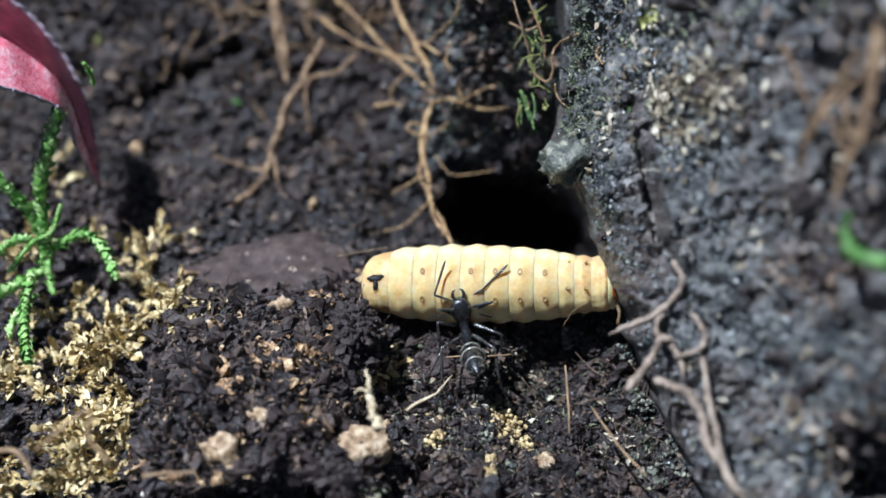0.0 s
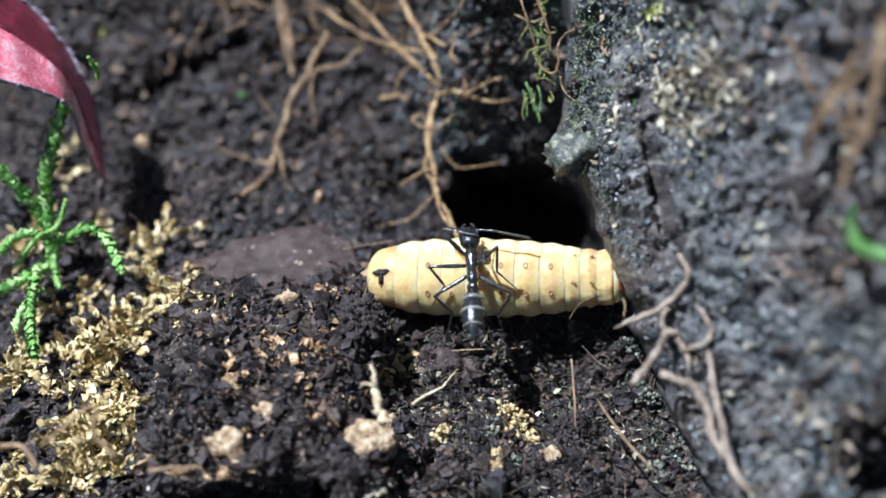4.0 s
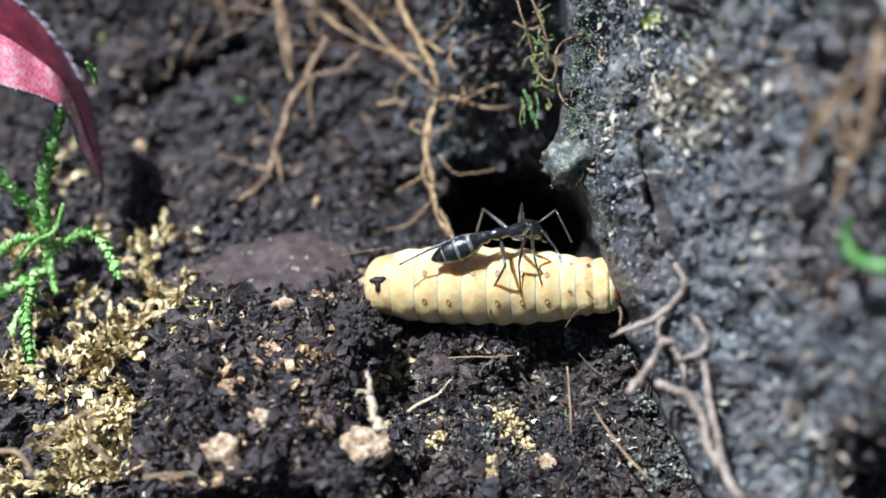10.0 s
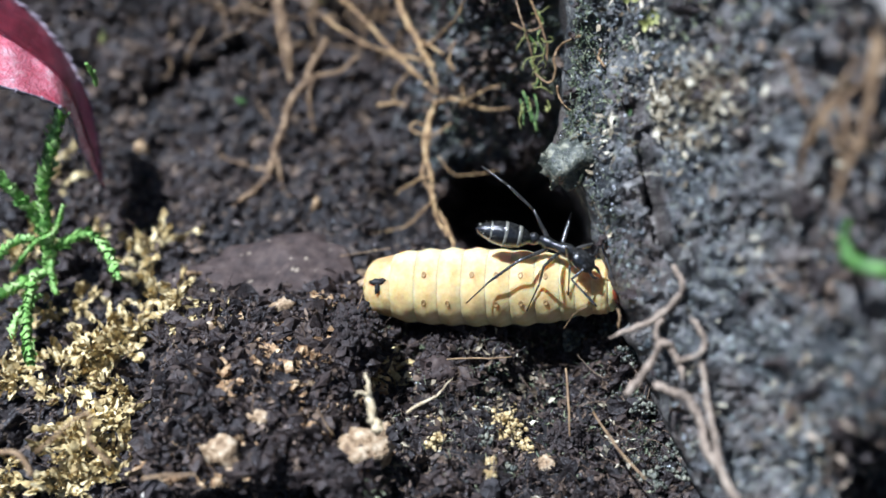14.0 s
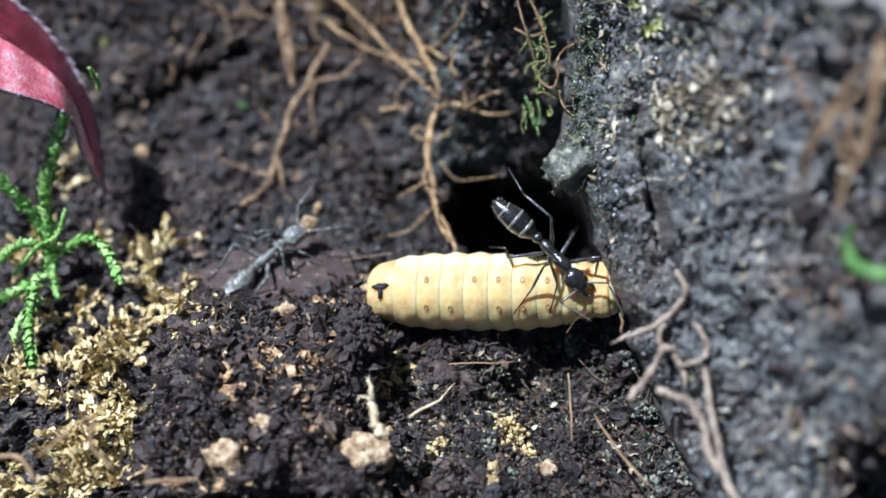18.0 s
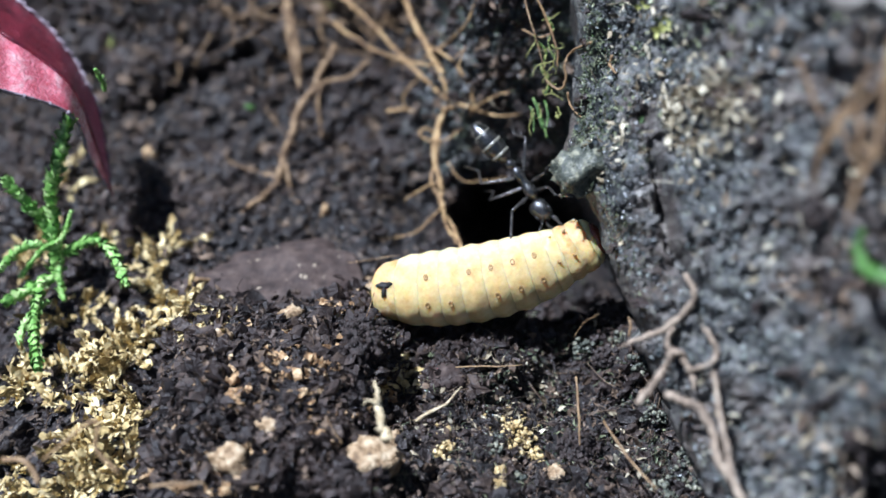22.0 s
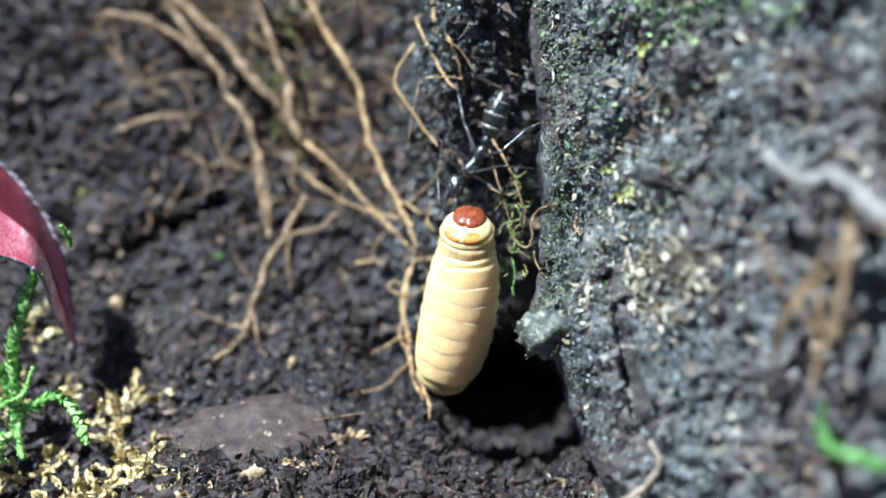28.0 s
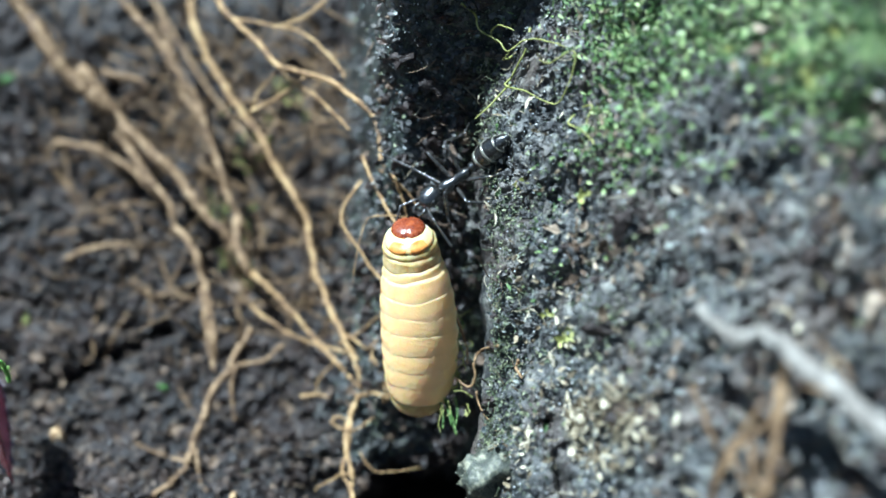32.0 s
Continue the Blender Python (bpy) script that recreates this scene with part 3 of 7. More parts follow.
def rosette(x, u, d, r, label):
    owner = tagged(new("moss_rosette"), label, "moss", "moss rosettes on the bank")
    c = bank(x, u, float(face_depth(x, u)) - 0.3)
    for k in range(int(rnd.randint(3, 6))):
        v, f = flake(r * rnd.uniform(0.8, 1.2), 0.6, 0.2, rnd)
        a = k * 1.35 + rnd.uniform(0, 0.5)
        x3 = math.cos(a) * RIGHT + math.sin(a) * UP - 0.45 * AHEAD
        x3 /= np.linalg.norm(x3)
        y3 = np.cross(AHEAD, x3)
        y3 /= np.linalg.norm(y3)
        part("leaflet", mesh_of("leaflet", v[:, :1] * x3 + v[:, 1:2] * y3 - v[:, 2:] * AHEAD + c, f, YELLOWGREEN), owner)


def clay_slab(x, u, d):
    v, f = ico(5)
    a = np.arctan2(v[:, 1], v[:, 0])
    out = 1 + 0.14 * np.sin(a * 2 + 1) + 0.10 * np.sin(a * 3 + 4) + 0.06 * np.sin(a * 7) + 0.04 * np.sin(a * 13 + 2)
    s = np.sign(v) * np.abs(v) ** 0.8 * np.array((9.4, 7.4, 1.9))
    s[:, :2] *= out[:, None]
    s[:, 2] += 0.9 * fbm(s[:, 0], s[:, 1], 5, 4, 95) + 0.25 * fbm(s[:, 0], s[:, 1], 0.8, 3, 97)
    c = bank(x, u, d)
    c = np.array((c[0], c[1], -5.3))
    tagged(new("clay_slab", mesh_of("clay_slab", s @ np.array(pose(0, 0, 0, 6, -3, 8).to_3x3()).T + c, f, CLAY)), "flat smooth brown slab of clay in the soil", "clay")


def red_leaf(tip, a1, a2, a3, b1, b2, b3):
    leaf = tagged(new("leaf"), "drooping red serrated leaf with a pale toothed edge", "leaf")
    up_e, lo_e = catmull([tip, a1, a2, a3], 12), catmull([tip, ((tip[0] + b1[0]) / 2 - 0.3, (tip[1] + b1[1]) / 2 - 0.2, (tip[2] + b1[2]) / 2), b1, b2, b3], 9)
    lo_e = lo_e[np.linspace(0, len(lo_e) - 1, len(up_e)).round().astype(int)]
    n, rows = len(up_e), 13
    pts = np.zeros((n, rows, 3))
    for j in range(rows):
        q = j / (rows - 1)
        pts[:, j] = up_e * (1 - q) + lo_e * q
        wide = np.minimum(1, np.arange(n) / 14.0)
        pts[:, j, 2] -= wide * (3.0 * (1 - abs(q - 0.34) / 0.66) - 0.25 * math.sin(q * 25)) + 0.25 * np.sin(np.arange(n) * 0.9 + q * 5) * wide
    w = bank(pts[..., 0], pts[..., 1], pts[..., 2])
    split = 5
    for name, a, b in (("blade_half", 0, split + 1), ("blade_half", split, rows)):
        g = w[:, a:b]
        m = b - a
        back = g + AHEAD * 0.12
        v = np.concatenate([g.reshape(-1, 3), back.reshape(-1, 3)])
        k = grid_faces(n, m)
        rim = []
        for i in range(n - 1):
            for j in (0, m - 1):
                rim.append([i * m + j, (i + 1) * m + j, (i + 1) * m + j + n * m, i * m + j + n * m])
        # upper half in the shaded red, lower half in the sunlit one
        part(name, mesh_of(name, v, np.concatenate([k, k[:, ::-1] + n * m, np.array(rim)]), LEAF_SHADED if a == 0 else LEAF_LIT), leaf)
    v, f = tube(w[::4, split] - AHEAD * 0.05, [0.1, 0.16, 0.22, 0.3], 6, 0.05, rnd, 4)
    part("midrib", mesh_of("midrib", v, f, LEAF_SHADED), leaf)
    for edge_i, row in ((0, 0), (1, rows - 1)):
        v, f = tube(w[::2, row], [0.06, 0.14, 0.16], 6, 0.25, rnd, 3)
        part("leaf_margin", mesh_of("leaf_margin", v, f, LEAF_EDGE), leaf, "pale grey leaf margin")
        out = np.array((0.75, 0.1, 0.65)) if edge_i == 0 else np.array((-0.3, -0.2, -0.9))
        for i in range(3, n, 2 if edge_i == 0 else 3):
            base = w[i, row]
            along = w[i - 1, row] - w[i, row]
            along /= np.linalg.norm(along)
            tip_p = base + out * (0.55 if edge_i == 0 else 0.3) + along * 0.5
            v, f = tube([base - along * 0.5, (base * 0.55 + tip_p * 0.45), tip_p], [0.26, 0.16, 0.03], 6, 0.1, rnd, 3)
            part("tooth", mesh_of("tooth", v, f, LEAF_EDGE), leaf, "pale pointed leaf tooth")


# ---- roots ----
main_root = tagged(new("root"), "yellow-brown branching root hanging down the soil bank", "root", "roots in the bank")
branch([(-24.7, 68.3, 160.0), (-23.4, 63.6, 159.5), (-20.5, 58.2, 159.0), (-17.0, 53.0, 158.5), (-13.9, 48.1, 158.0), (-10.9, 43.3, 157.2), (-8.2, 38.6, 156.5), (-7.5, 36.0, 155.8), (-6.5, 31.7, 155.0), (-5.0, 28.6, 154.2), (-3.5, 25.4, 153.5), (-1.7, 21.4, 152.8), (-0.9, 18.0, 152.0)], [0.47, 0.42, 0.36, 0.34], main_root)
branch([(-1.4, 17.3, 152.0), (-1.9, 14.5, 151.1), (-2.2, 12.5, 150.3), (-1.5, 8.5, 149.1), (-1.3, 5.8, 147.9), (-0.2, 3.2, 146.1), (0.7, 1.0, 143.6), (0.9, -0.6, 141.0)], [0.36, 0.31, 0.26, 0.19], main_root)
branch([(-2.1, 14.8, 151.0), (-2.1, 12.2, 150.4), (-2.7, 8.5, 149.4), (-1.3, 5.8, 147.6), (-1.0, 3.8, 145.0), (0.2, 1.3, 142.0)], [0.21, 0.17], main_root)
branch([(-16.9, 34.3, 164.0), (-14.8, 32.5, 161.6), (-11.9, 30.1, 159.2), (-8.1, 25.7, 156.8), (-3.8, 21.5, 154.4), (-0.9, 18.0, 152.0)], [0.42, 0.26, 0.26], main_root)
branch([(-15.1, 28.6, 160.0), (-12.9, 26.8, 158.6), (-10.4, 25.0, 157.2), (-6.2, 23.5, 155.8), (-3.7, 22.9, 154.4), (-2.8, 22.2, 153.0)], [0.21, 0.19, 0.13], main_root)
branch([(-1.3, 17.3, 152.0), (0.7, 17.3, 151.0), (2.7, 16.7, 150.0), (4.6, 16.3, 149.0), (7.5, 16.3, 148.0)], [0.26, 0.22, 0.10], main_root)
branch([(1.7, 16.4, 150.0), (2.0, 17.0, 149.0), (4.3, 18.2, 148.0), (6.2, 18.8, 147.0)], [0.17, 0.09], main_root)
branch([(-3.0, 24.5, 152.0), (-0.6, 22.8, 151.2), (0.7, 21.1, 150.5), (1.7, 19.0, 149.8), (2.2, 17.1, 149.0)], [0.17, 0.14], main_root)
branch([(-3.7, 23.4, 153.0), (-0.6, 25.1, 151.2), (1.3, 26.5, 149.5), (2.0, 27.8, 147.8), (2.9, 28.8, 146.0)], [0.17, 0.12], main_root)
branch([(-1.5, 8.4, 148.0), (-3.2, 8.1, 148.7), (-4.8, 7.2, 149.3), (-6.0, 6.2, 150.0)], [0.17, 0.09], main_root)
branch([(-1.3, 5.8, 147.0), (-2.8, 4.5, 147.8), (-4.5, 2.9, 148.5), (-6.4, 2.2, 149.2), (-8.8, 1.8, 150.0)], [0.15, 0.12, 0.07], main_root)
branch([(-0.9, 10.8, 149.0), (0.7, 8.8, 148.7), (2.7, 8.6, 148.3), (6.3, 9.1, 148.0)], [0.09, 0.05], main_root)
branch([(-2.6, 14.5, 151.0), (-3.6, 14.8, 150.8), (-4.0, 14.1, 150.6), (-2.9, 13.5, 150.4), (-1.3, 13.3, 150.2), (0.7, 14.8, 150.0)], [0.15, 0.10], main_root)
branch([(-6.1, 17.4, 155.0), (-6.3, 18.9, 154.7), (-5.1, 20.6, 154.3), (-4.4, 21.0, 154.0)], [0.10, 0.09], main_root)
branch([(-8.3, 17.3, 156.0), (-6.8, 17.6, 155.5), (-4.9, 17.2, 155.0)], [0.26, 0.17], main_root)
side_root = tagged(new("root"), "grey-brown forked root lying over the soil", "root", "roots in the bank")
branch([(-25.1, 38.5, 160.0), (-22.5, 35.7, 160.0), (-21.6, 32.2, 160.0), (-20.3, 27.2, 160.0), (-19.2, 21.6, 160.0)], [0.48, 0.40], side_root)
branch([(-21.5, 30.7, 160.0), (-20.7, 27.1, 159.7), (-20.0, 22.9, 159.3), (-19.2, 20.1, 159.0)], [0.40, 0.24], side_root)
branch([(-14.6, 25.5, 158.0), (-16.3, 22.0, 157.6), (-17.2, 19.8, 157.1), (-18.9, 17.7, 156.7), (-19.5, 14.3, 156.2), (-20.5, 11.5, 155.8), (-21.1, 9.4, 155.3), (-22.4, 7.7, 154.9), (-24.0, 6.0, 154.4), (-26.5, 3.4, 154.0)], [0.40, 0.42, 0.44, 0.32], side_root)
branch([(-10.8, 23.6, 158.0), (-13.2, 21.6, 157.7), (-15.9, 20.9, 157.3), (-17.2, 20.0, 157.0)], [0.22, 0.32], side_root)
branch([(-16.3, 14.1, 158.0), (-16.9, 17.8, 157.5), (-16.4, 20.5, 157.0)], [0.24, 0.24], side_root)
branch([(-20.4, 10.8, 155.0), (-19.6, 7.3, 154.5), (-18.2, 6.0, 154.0)], [0.24, 0.12], side_root)
branch([(-21.1, 9.4, 155.0), (-24.7, 10.2, 156.5), (-28.4, 11.6, 158.0)], [0.24, 0.12], side_root)
thick_root = tagged(new("root"), "thick brown root slanting out of the soil", "root", "roots in the bank")
branch([(-48.5, 69.9, 158.0), (-46.4, 67.3, 158.8), (-43.5, 63.1, 159.6), (-40.6, 58.9, 160.4), (-37.7, 55.9, 161.2), (-34.1, 53.5, 162.0)], [1.05, 0.90], thick_root)
branch([(-38.8, 59.5, 162.0), (-35.9, 55.9, 162.6), (-32.9, 52.4, 163.1), (-27.6, 47.4, 163.7), (-24.6, 43.8, 164.0), (-22.2, 40.5, 164.0), (-19.2, 37.9, 164.0), (-16.9, 34.3, 164.0)], [0.90, 0.75, 0.60, 0.45], thick_root)
branch([(-38.4, 56.7, 164.0), (-34.4, 51.8, 163.8), (-30.4, 46.5, 163.5), (-27.3, 42.8, 163.2), (-25.6, 39.1, 163.0)], [0.52, 0.45], thick_root)
branch([(-35.7, 71.9, 166.0), (-32.8, 68.7, 165.8), (-29.6, 65.5, 165.5), (-27.1, 61.6, 165.2), (-23.9, 56.2, 165.0), (-21.3, 50.0, 164.8), (-19.6, 44.7, 164.5), (-17.1, 39.5, 164.2), (-16.2, 34.3, 164.0)], [0.52, 0.45, 0.38], thick_root)
branch([(-29.3, 67.6, 167.0), (-27.4, 61.3, 166.8), (-25.6, 56.6, 166.5), (-22.4, 51.9, 166.2), (-21.0, 47.3, 166.0)], [0.38, 0.30], thick_root)
branch([(-36.9, 60.0, 166.0), (-33.1, 59.7, 166.0), (-30.5, 58.2, 166.0)], [0.45, 0.38], thick_root)
branch([(-17.8, 40.7, 163.0), (-17.2, 37.0, 162.5), (-15.9, 32.6, 162.0)], [0.60, 0.52], thick_root)
branch([(-42.8, 51.1, 168.0), (-38.1, 50.3, 167.3), (-32.6, 47.2, 166.7), (-27.8, 42.6, 166.0)], [0.45, 0.38], thick_root)
branch([(-32.0, 72.7, 168.0), (-25.8, 62.6, 166.0), (-19.9, 54.4, 164.0), (-14.3, 48.0, 162.0)], [0.30, 0.22], thick_root)
branch([(-21.3, 54.1, 163.0), (-17.4, 55.3, 161.3), (-12.8, 52.7, 159.7), (-16.0, 47.0, 158.0)], [0.26, 0.19], thick_root)
branch([(-39.7, 34.9, 166.0), (-36.9, 36.4, 166.0), (-31.1, 37.3, 166.0)], [0.45, 0.22], thick_root)
bank_root = tagged(new("root"), "pale yellow rootlets hanging along the mossy column", "root", "roots in the bank")
branch([(-19.9, 64.6, 148.0), (-16.6, 60.7, 146.8), (-13.6, 57.6, 145.5), (-11.4, 54.8, 144.2), (-8.7, 53.8, 143.0), (-5.3, 52.5, 141.8), (-2.7, 50.5, 140.5), (-0.7, 48.3, 139.2), (0.4, 45.7, 138.0), (0.9, 42.4, 137.5), (2.1, 39.8, 137.0), (3.0, 37.8, 136.5), (4.1, 35.1, 136.0)], [0.36, 0.32, 0.29, 0.21, 0.17], bank_root)
branch([(-14.6, 50.4, 148.0), (-13.6, 52.6, 147.0), (-11.9, 54.4, 146.0), (-10.9, 55.1, 145.0)], [0.17, 0.14], bank_root)
branch([(-14.9, 50.1, 148.0), (-11.5, 51.5, 146.7), (-9.5, 52.8, 145.3), (-7.8, 53.5, 144.0)], [0.21, 0.17], bank_root)
branch([(-13.0, 57.1, 146.0), (-10.1, 53.4, 145.0), (-7.0, 51.1, 144.0), (-4.0, 47.9, 143.0), (-2.7, 46.6, 142.0)], [0.26, 0.21, 0.13], bank_root)
branch([(-1.1, 43.0, 139.0), (-0.1, 40.6, 138.2), (1.0, 38.3, 137.5), (2.2, 36.0, 136.8), (3.2, 34.5, 136.0)], [0.20, 0.17], bank_root)
branch([(0.9, 41.2, 138.0), (2.7, 39.2, 137.0), (4.2, 38.0, 136.0), (5.2, 36.3, 135.0)], [0.15, 0.10], bank_root)
branch([(4.1, 35.3, 135.0), (2.2, 35.4, 134.8), (0.1, 35.2, 134.6), (-0.5, 34.2, 134.4), (-1.3, 30.5, 134.2), (-1.6, 27.5, 134.0)], [0.10, 0.04], bank_root)
branch([(-1.2, 40.8, 142.0), (-3.3, 37.5, 141.8), (-2.9, 35.5, 141.6), (-1.0, 33.0, 141.4), (0.7, 30.4, 141.2), (1.6, 29.1, 141.0)], [0.20, 0.14], bank_root)
branch([(0.2, 20.7, 144.0), (1.0, 23.2, 144.0), (-0.1, 21.9, 144.0)], [0.09, 0.07], bank_root)
branch([(-16.9, 61.9, 149.0), (-12.6, 60.8, 147.5), (-8.4, 59.3, 146.0), (-4.2, 54.8, 144.5), (-3.5, 53.0, 143.0)], [0.21, 0.13], bank_root)
branch([(-6.4, 64.3, 148.0), (-8.7, 62.3, 148.5), (-11.4, 61.3, 149.0)], [0.26, 0.17], bank_root)
web_root = tagged(new("root"), "grey-brown net of roots on the near bank", "root", "roots in the bank")
branch([(20.3, -1.2, 115.0), (20.9, -2.7, 114.2), (20.3, -4.1, 113.4), (18.8, -5.6, 113.4), (16.9, -6.4, 114.2), (14.8, -7.7, 115.0)], [0.23, 0.35, 0.23], web_root)
branch([(15.9, -12.3, 112.0), (17.1, -10.5, 112.0), (18.1, -8.7, 112.0), (18.8, -7.7, 112.0), (19.8, -8.5, 112.0), (20.5, -9.7, 112.0), (20.8, -11.0, 112.0)], [0.38, 0.35, 0.31], web_root)
branch([(18.2, -11.3, 111.0), (19.8, -11.7, 110.2), (20.8, -12.1, 109.3), (21.9, -13.9, 108.5), (22.4, -16.1, 107.7), (23.2, -17.9, 106.8), (24.0, -20.5, 106.0)], [0.35, 0.38, 0.35], web_root)
branch([(20.3, -9.5, 112.0), (21.7, -8.5, 111.8), (22.2, -7.2, 111.5), (21.9, -6.0, 111.2), (21.3, -5.5, 111.0)], [0.27, 0.20], web_root)
branch([(21.9, -9.2, 109.0), (21.9, -11.8, 107.5), (22.3, -14.5, 106.0), (22.9, -17.9, 104.5), (24.0, -19.9, 103.0)], [0.23, 0.27], web_root)
branch([(18.8, -7.7, 112.0), (18.6, -6.6, 112.5), (19.2, -5.6, 113.0)], [0.27, 0.23], web_root)
near_root = tagged(new("root"), "reddish-brown tangled roots on the near bank", "root", "roots in the bank")
branch([(30.7, 16.7, 90.0), (30.4, 15.6, 90.7), (30.2, 13.3, 91.3), (30.2, 11.0, 92.0), (29.9, 8.6, 92.7), (29.1, 6.3, 93.3), (28.5, 3.0, 94.0)], [0.34, 0.29, 0.21], near_root)
branch([(29.8, 14.2, 92.0), (28.7, 12.0, 93.5), (27.5, 10.5, 95.0), (27.1, 8.9, 96.5), (27.0, 5.6, 98.0)], [0.21, 0.23, 0.17], near_root)
branch([(27.6, 10.8, 94.0), (28.2, 9.1, 93.8), (28.7, 7.9, 93.5), (29.4, 7.1, 93.2), (30.8, 8.1, 93.0)], [0.17, 0.15], near_root)
branch([(25.9, 15.5, 98.0), (26.9, 12.9, 97.5), (27.6, 10.7, 97.0)], [0.15, 0.17], near_root)
branch([(27.8, 8.1, 98.0), (28.7, 10.6, 96.5), (30.5, 12.6, 95.0), (31.4, 15.0, 93.5), (31.8, 15.8, 92.0)], [0.21, 0.19], near_root)
branch([(29.9, 7.4, 92.0), (30.2, 10.5, 91.3), (30.7, 13.7, 90.7), (30.8, 15.2, 90.0)], [0.25, 0.25, 0.17], near_root)
branch([(29.4, 11.4, 94.0), (29.4, 8.5, 93.0), (30.7, 7.4, 92.0)], [0.21, 0.17], near_root)
branch([(32.2, 18.2, 88.0), (34.5, 15.9, 88.0), (33.7, 14.4, 88.0), (31.3, 15.1, 88.0)], [0.17, 0.13], near_root)
dry_twig = tagged(new("twig"), "pale grey dry twig sticking out of the bank", "twig")
branch([(26.5, 21.6, 97.0), (27.3, 19.4, 95.0), (28.0, 18.6, 93.0), (29.9, 18.0, 91.0), (32.1, 16.0, 89.1), (34.2, 14.0, 87.4), (36.1, 12.0, 85.7), (38.8, 10.0, 84.0)], [0.25, 0.6, 0.85, 0.8, 0.85], dry_twig, TWIG)
branch([(27.5, 18.4, 91.0), (28.9, 18.7, 89.5), (29.5, 17.7, 88.0)], [0.5, 0.4], dry_twig, TWIG)

# ---- straws ----
straw([(11.8, -11.2, 124.0), (11.8, -13.8, 123.0), (12.0, -17.5, 122.0)], [0.1, 0.14, 0.08])
straw([(14.1, -15.0, 121.0), (16.0, -17.9, 118.5), (18.3, -20.4, 116.0)], [0.1, 0.12, 0.1])
straw([(0.3, -10.6, 126.0), (3.1, -10.5, 126.0), (6.7, -10.3, 126.0)], [0.07, 0.09, 0.05])
straw([(16.1, -12.4, 112.0), (17.1, -10.8, 112.0), (18.2, -9.7, 112.0)], [0.07, 0.08, 0.05])
straw([(11.5, -7.4, 123.0), (12.4, -5.9, 122.0), (13.6, -5.0, 121.0)], [0.04, 0.04, 0.03])
straw([(16.2, -7.0, 119.0), (16.3, -6.0, 119.0), (16.1, -5.2, 119.0)], [0.1, 0.1])
straw([(-27.7, -2.6, 138.0), (-26.2, -2.8, 139.5), (-23.9, -3.1, 141.0)], [0.3, 0.25, 0.2])
straw([(-25.9, -19.6, 111.0), (-23.0, -19.4, 111.0), (-21.3, -19.2, 111.0)], [0.16, 0.18, 0.1])
straw([(-39.1, -17.6, 112.0), (-36.9, -17.7, 111.5), (-35.5, -19.4, 111.0)], [0.25, 0.25])
straw([(-34.9, -17.2, 110.0), (-30.6, -13.8, 110.0), (-30.3, -16.2, 110.0), (-28.4, -18.3, 110.0)], [0.15, 0.2])
straw([(-11.4, -14.2, 117.0), (-10.7, -15.5, 117.0), (-9.9, -16.7, 117.0)], [0.06, 0.05])
straw([(-8.4, -5.7, 126.0), (-8.0, -4.3, 126.0), (-7.7, -3.4, 126.0)], [0.05, 0.04])
straw([(-5.9, 0.1, 138.0), (-9.0, -0.3, 139.0), (-11.5, -0.7, 140.0)], [0.05, 0.05])
# ---- stones and clods ----
stone(-7.2, -18.1, 116.0, (2.60, 2.10, 2.10), STONE, "pebble", "ochre-tan rough stone lying in dark soil", "stone")
stone(-5.6, -16.7, 116.5, (1.20, 1.30, 1.20), STONE, "pebble", "small tan stone resting on a larger one", "stone")
stone(-8.6, -8.6, 125.0, (2.20, 3.30, 3.10), CLOD, "clod", "rounded bristly dark brown clod of soil", "clod")
stone(-19.6, -18.0, 116.0, (1.70, 1.40, 1.40), STONE, "pebble", "tan crumb of decayed wood", "crumb")
stone(12.2, 8.7, 130.0, (2.50, 2.60, 2.50), LICHEN, "stone_knob", "grey-green knob of stone beside the burrow", "stone")
stone(-0.8, -9.2, 127.0, (1.00, 1.60, 1.00), CLOD, "clod", "pointed dark lump of soil", "clod")
stone(2.6, -9.0, 127.0, (0.80, 0.90, 0.90), CLOD, "clod", "small pointed dark lump of soil", "clod")
stone(-0.5, -11.8, 127.0, (1.60, 1.50, 1.40), CLAY, "clod", "smooth red-brown lump of clay under the larva", "clod")
stone(-20.5, -10.5, 121.3, (1.49, 1.30, 1.37), WOOD, "crumb", "tan fibrous wood crumb on the mound", "crumb")
stone(-21.1, -11.5, 120.2, (1.15, 1.00, 1.05), WOOD, "crumb", "tan fibrous wood crumb on the mound", "crumb")
stone(-15.9, -9.6, 122.3, (1.38, 1.20, 1.26), WOOD, "crumb", "pale split wood crumb on the mound", "crumb")
stone(-15.2, -10.9, 120.9, (1.03, 0.90, 0.95), WOOD, "crumb", "pale split wood crumb on the mound", "crumb")
stone(-13.4, -10.4, 121.4, (1.38, 1.20, 1.26), WOOD, "crumb", "pale split wood crumb on the mound", "crumb")
stone(-17.8, -12.0, 119.5, (0.63, 0.55, 0.58), WHITE, "crumb", "small white crumb on dark soil", "crumb")
stone(-16.4, -15.1, 115.8, (1.15, 1.00, 1.05), STONE, "crumb", "tan gritty crumb of soil", "crumb")
stone(-22.3, -7.5, 124.6, (1.03, 0.90, 0.95), STONE, "crumb", "orange-tan gritty crumb of soil", "crumb")
stone(-15.8, -5.7, 126.5, (1.15, 1.00, 1.05), STONE, "crumb", "orange-tan gritty crumb of soil", "crumb")
stone(-13.7, -12.8, 118.5, (1.03, 0.90, 0.95), WOOD, "crumb", "tan fibrous wood crumb on the mound", "crumb")
stone(-11.4, -10.0, 121.8, (0.80, 0.70, 0.73), WOOD, "crumb", "tan fibrous wood crumb on the mound", "crumb")
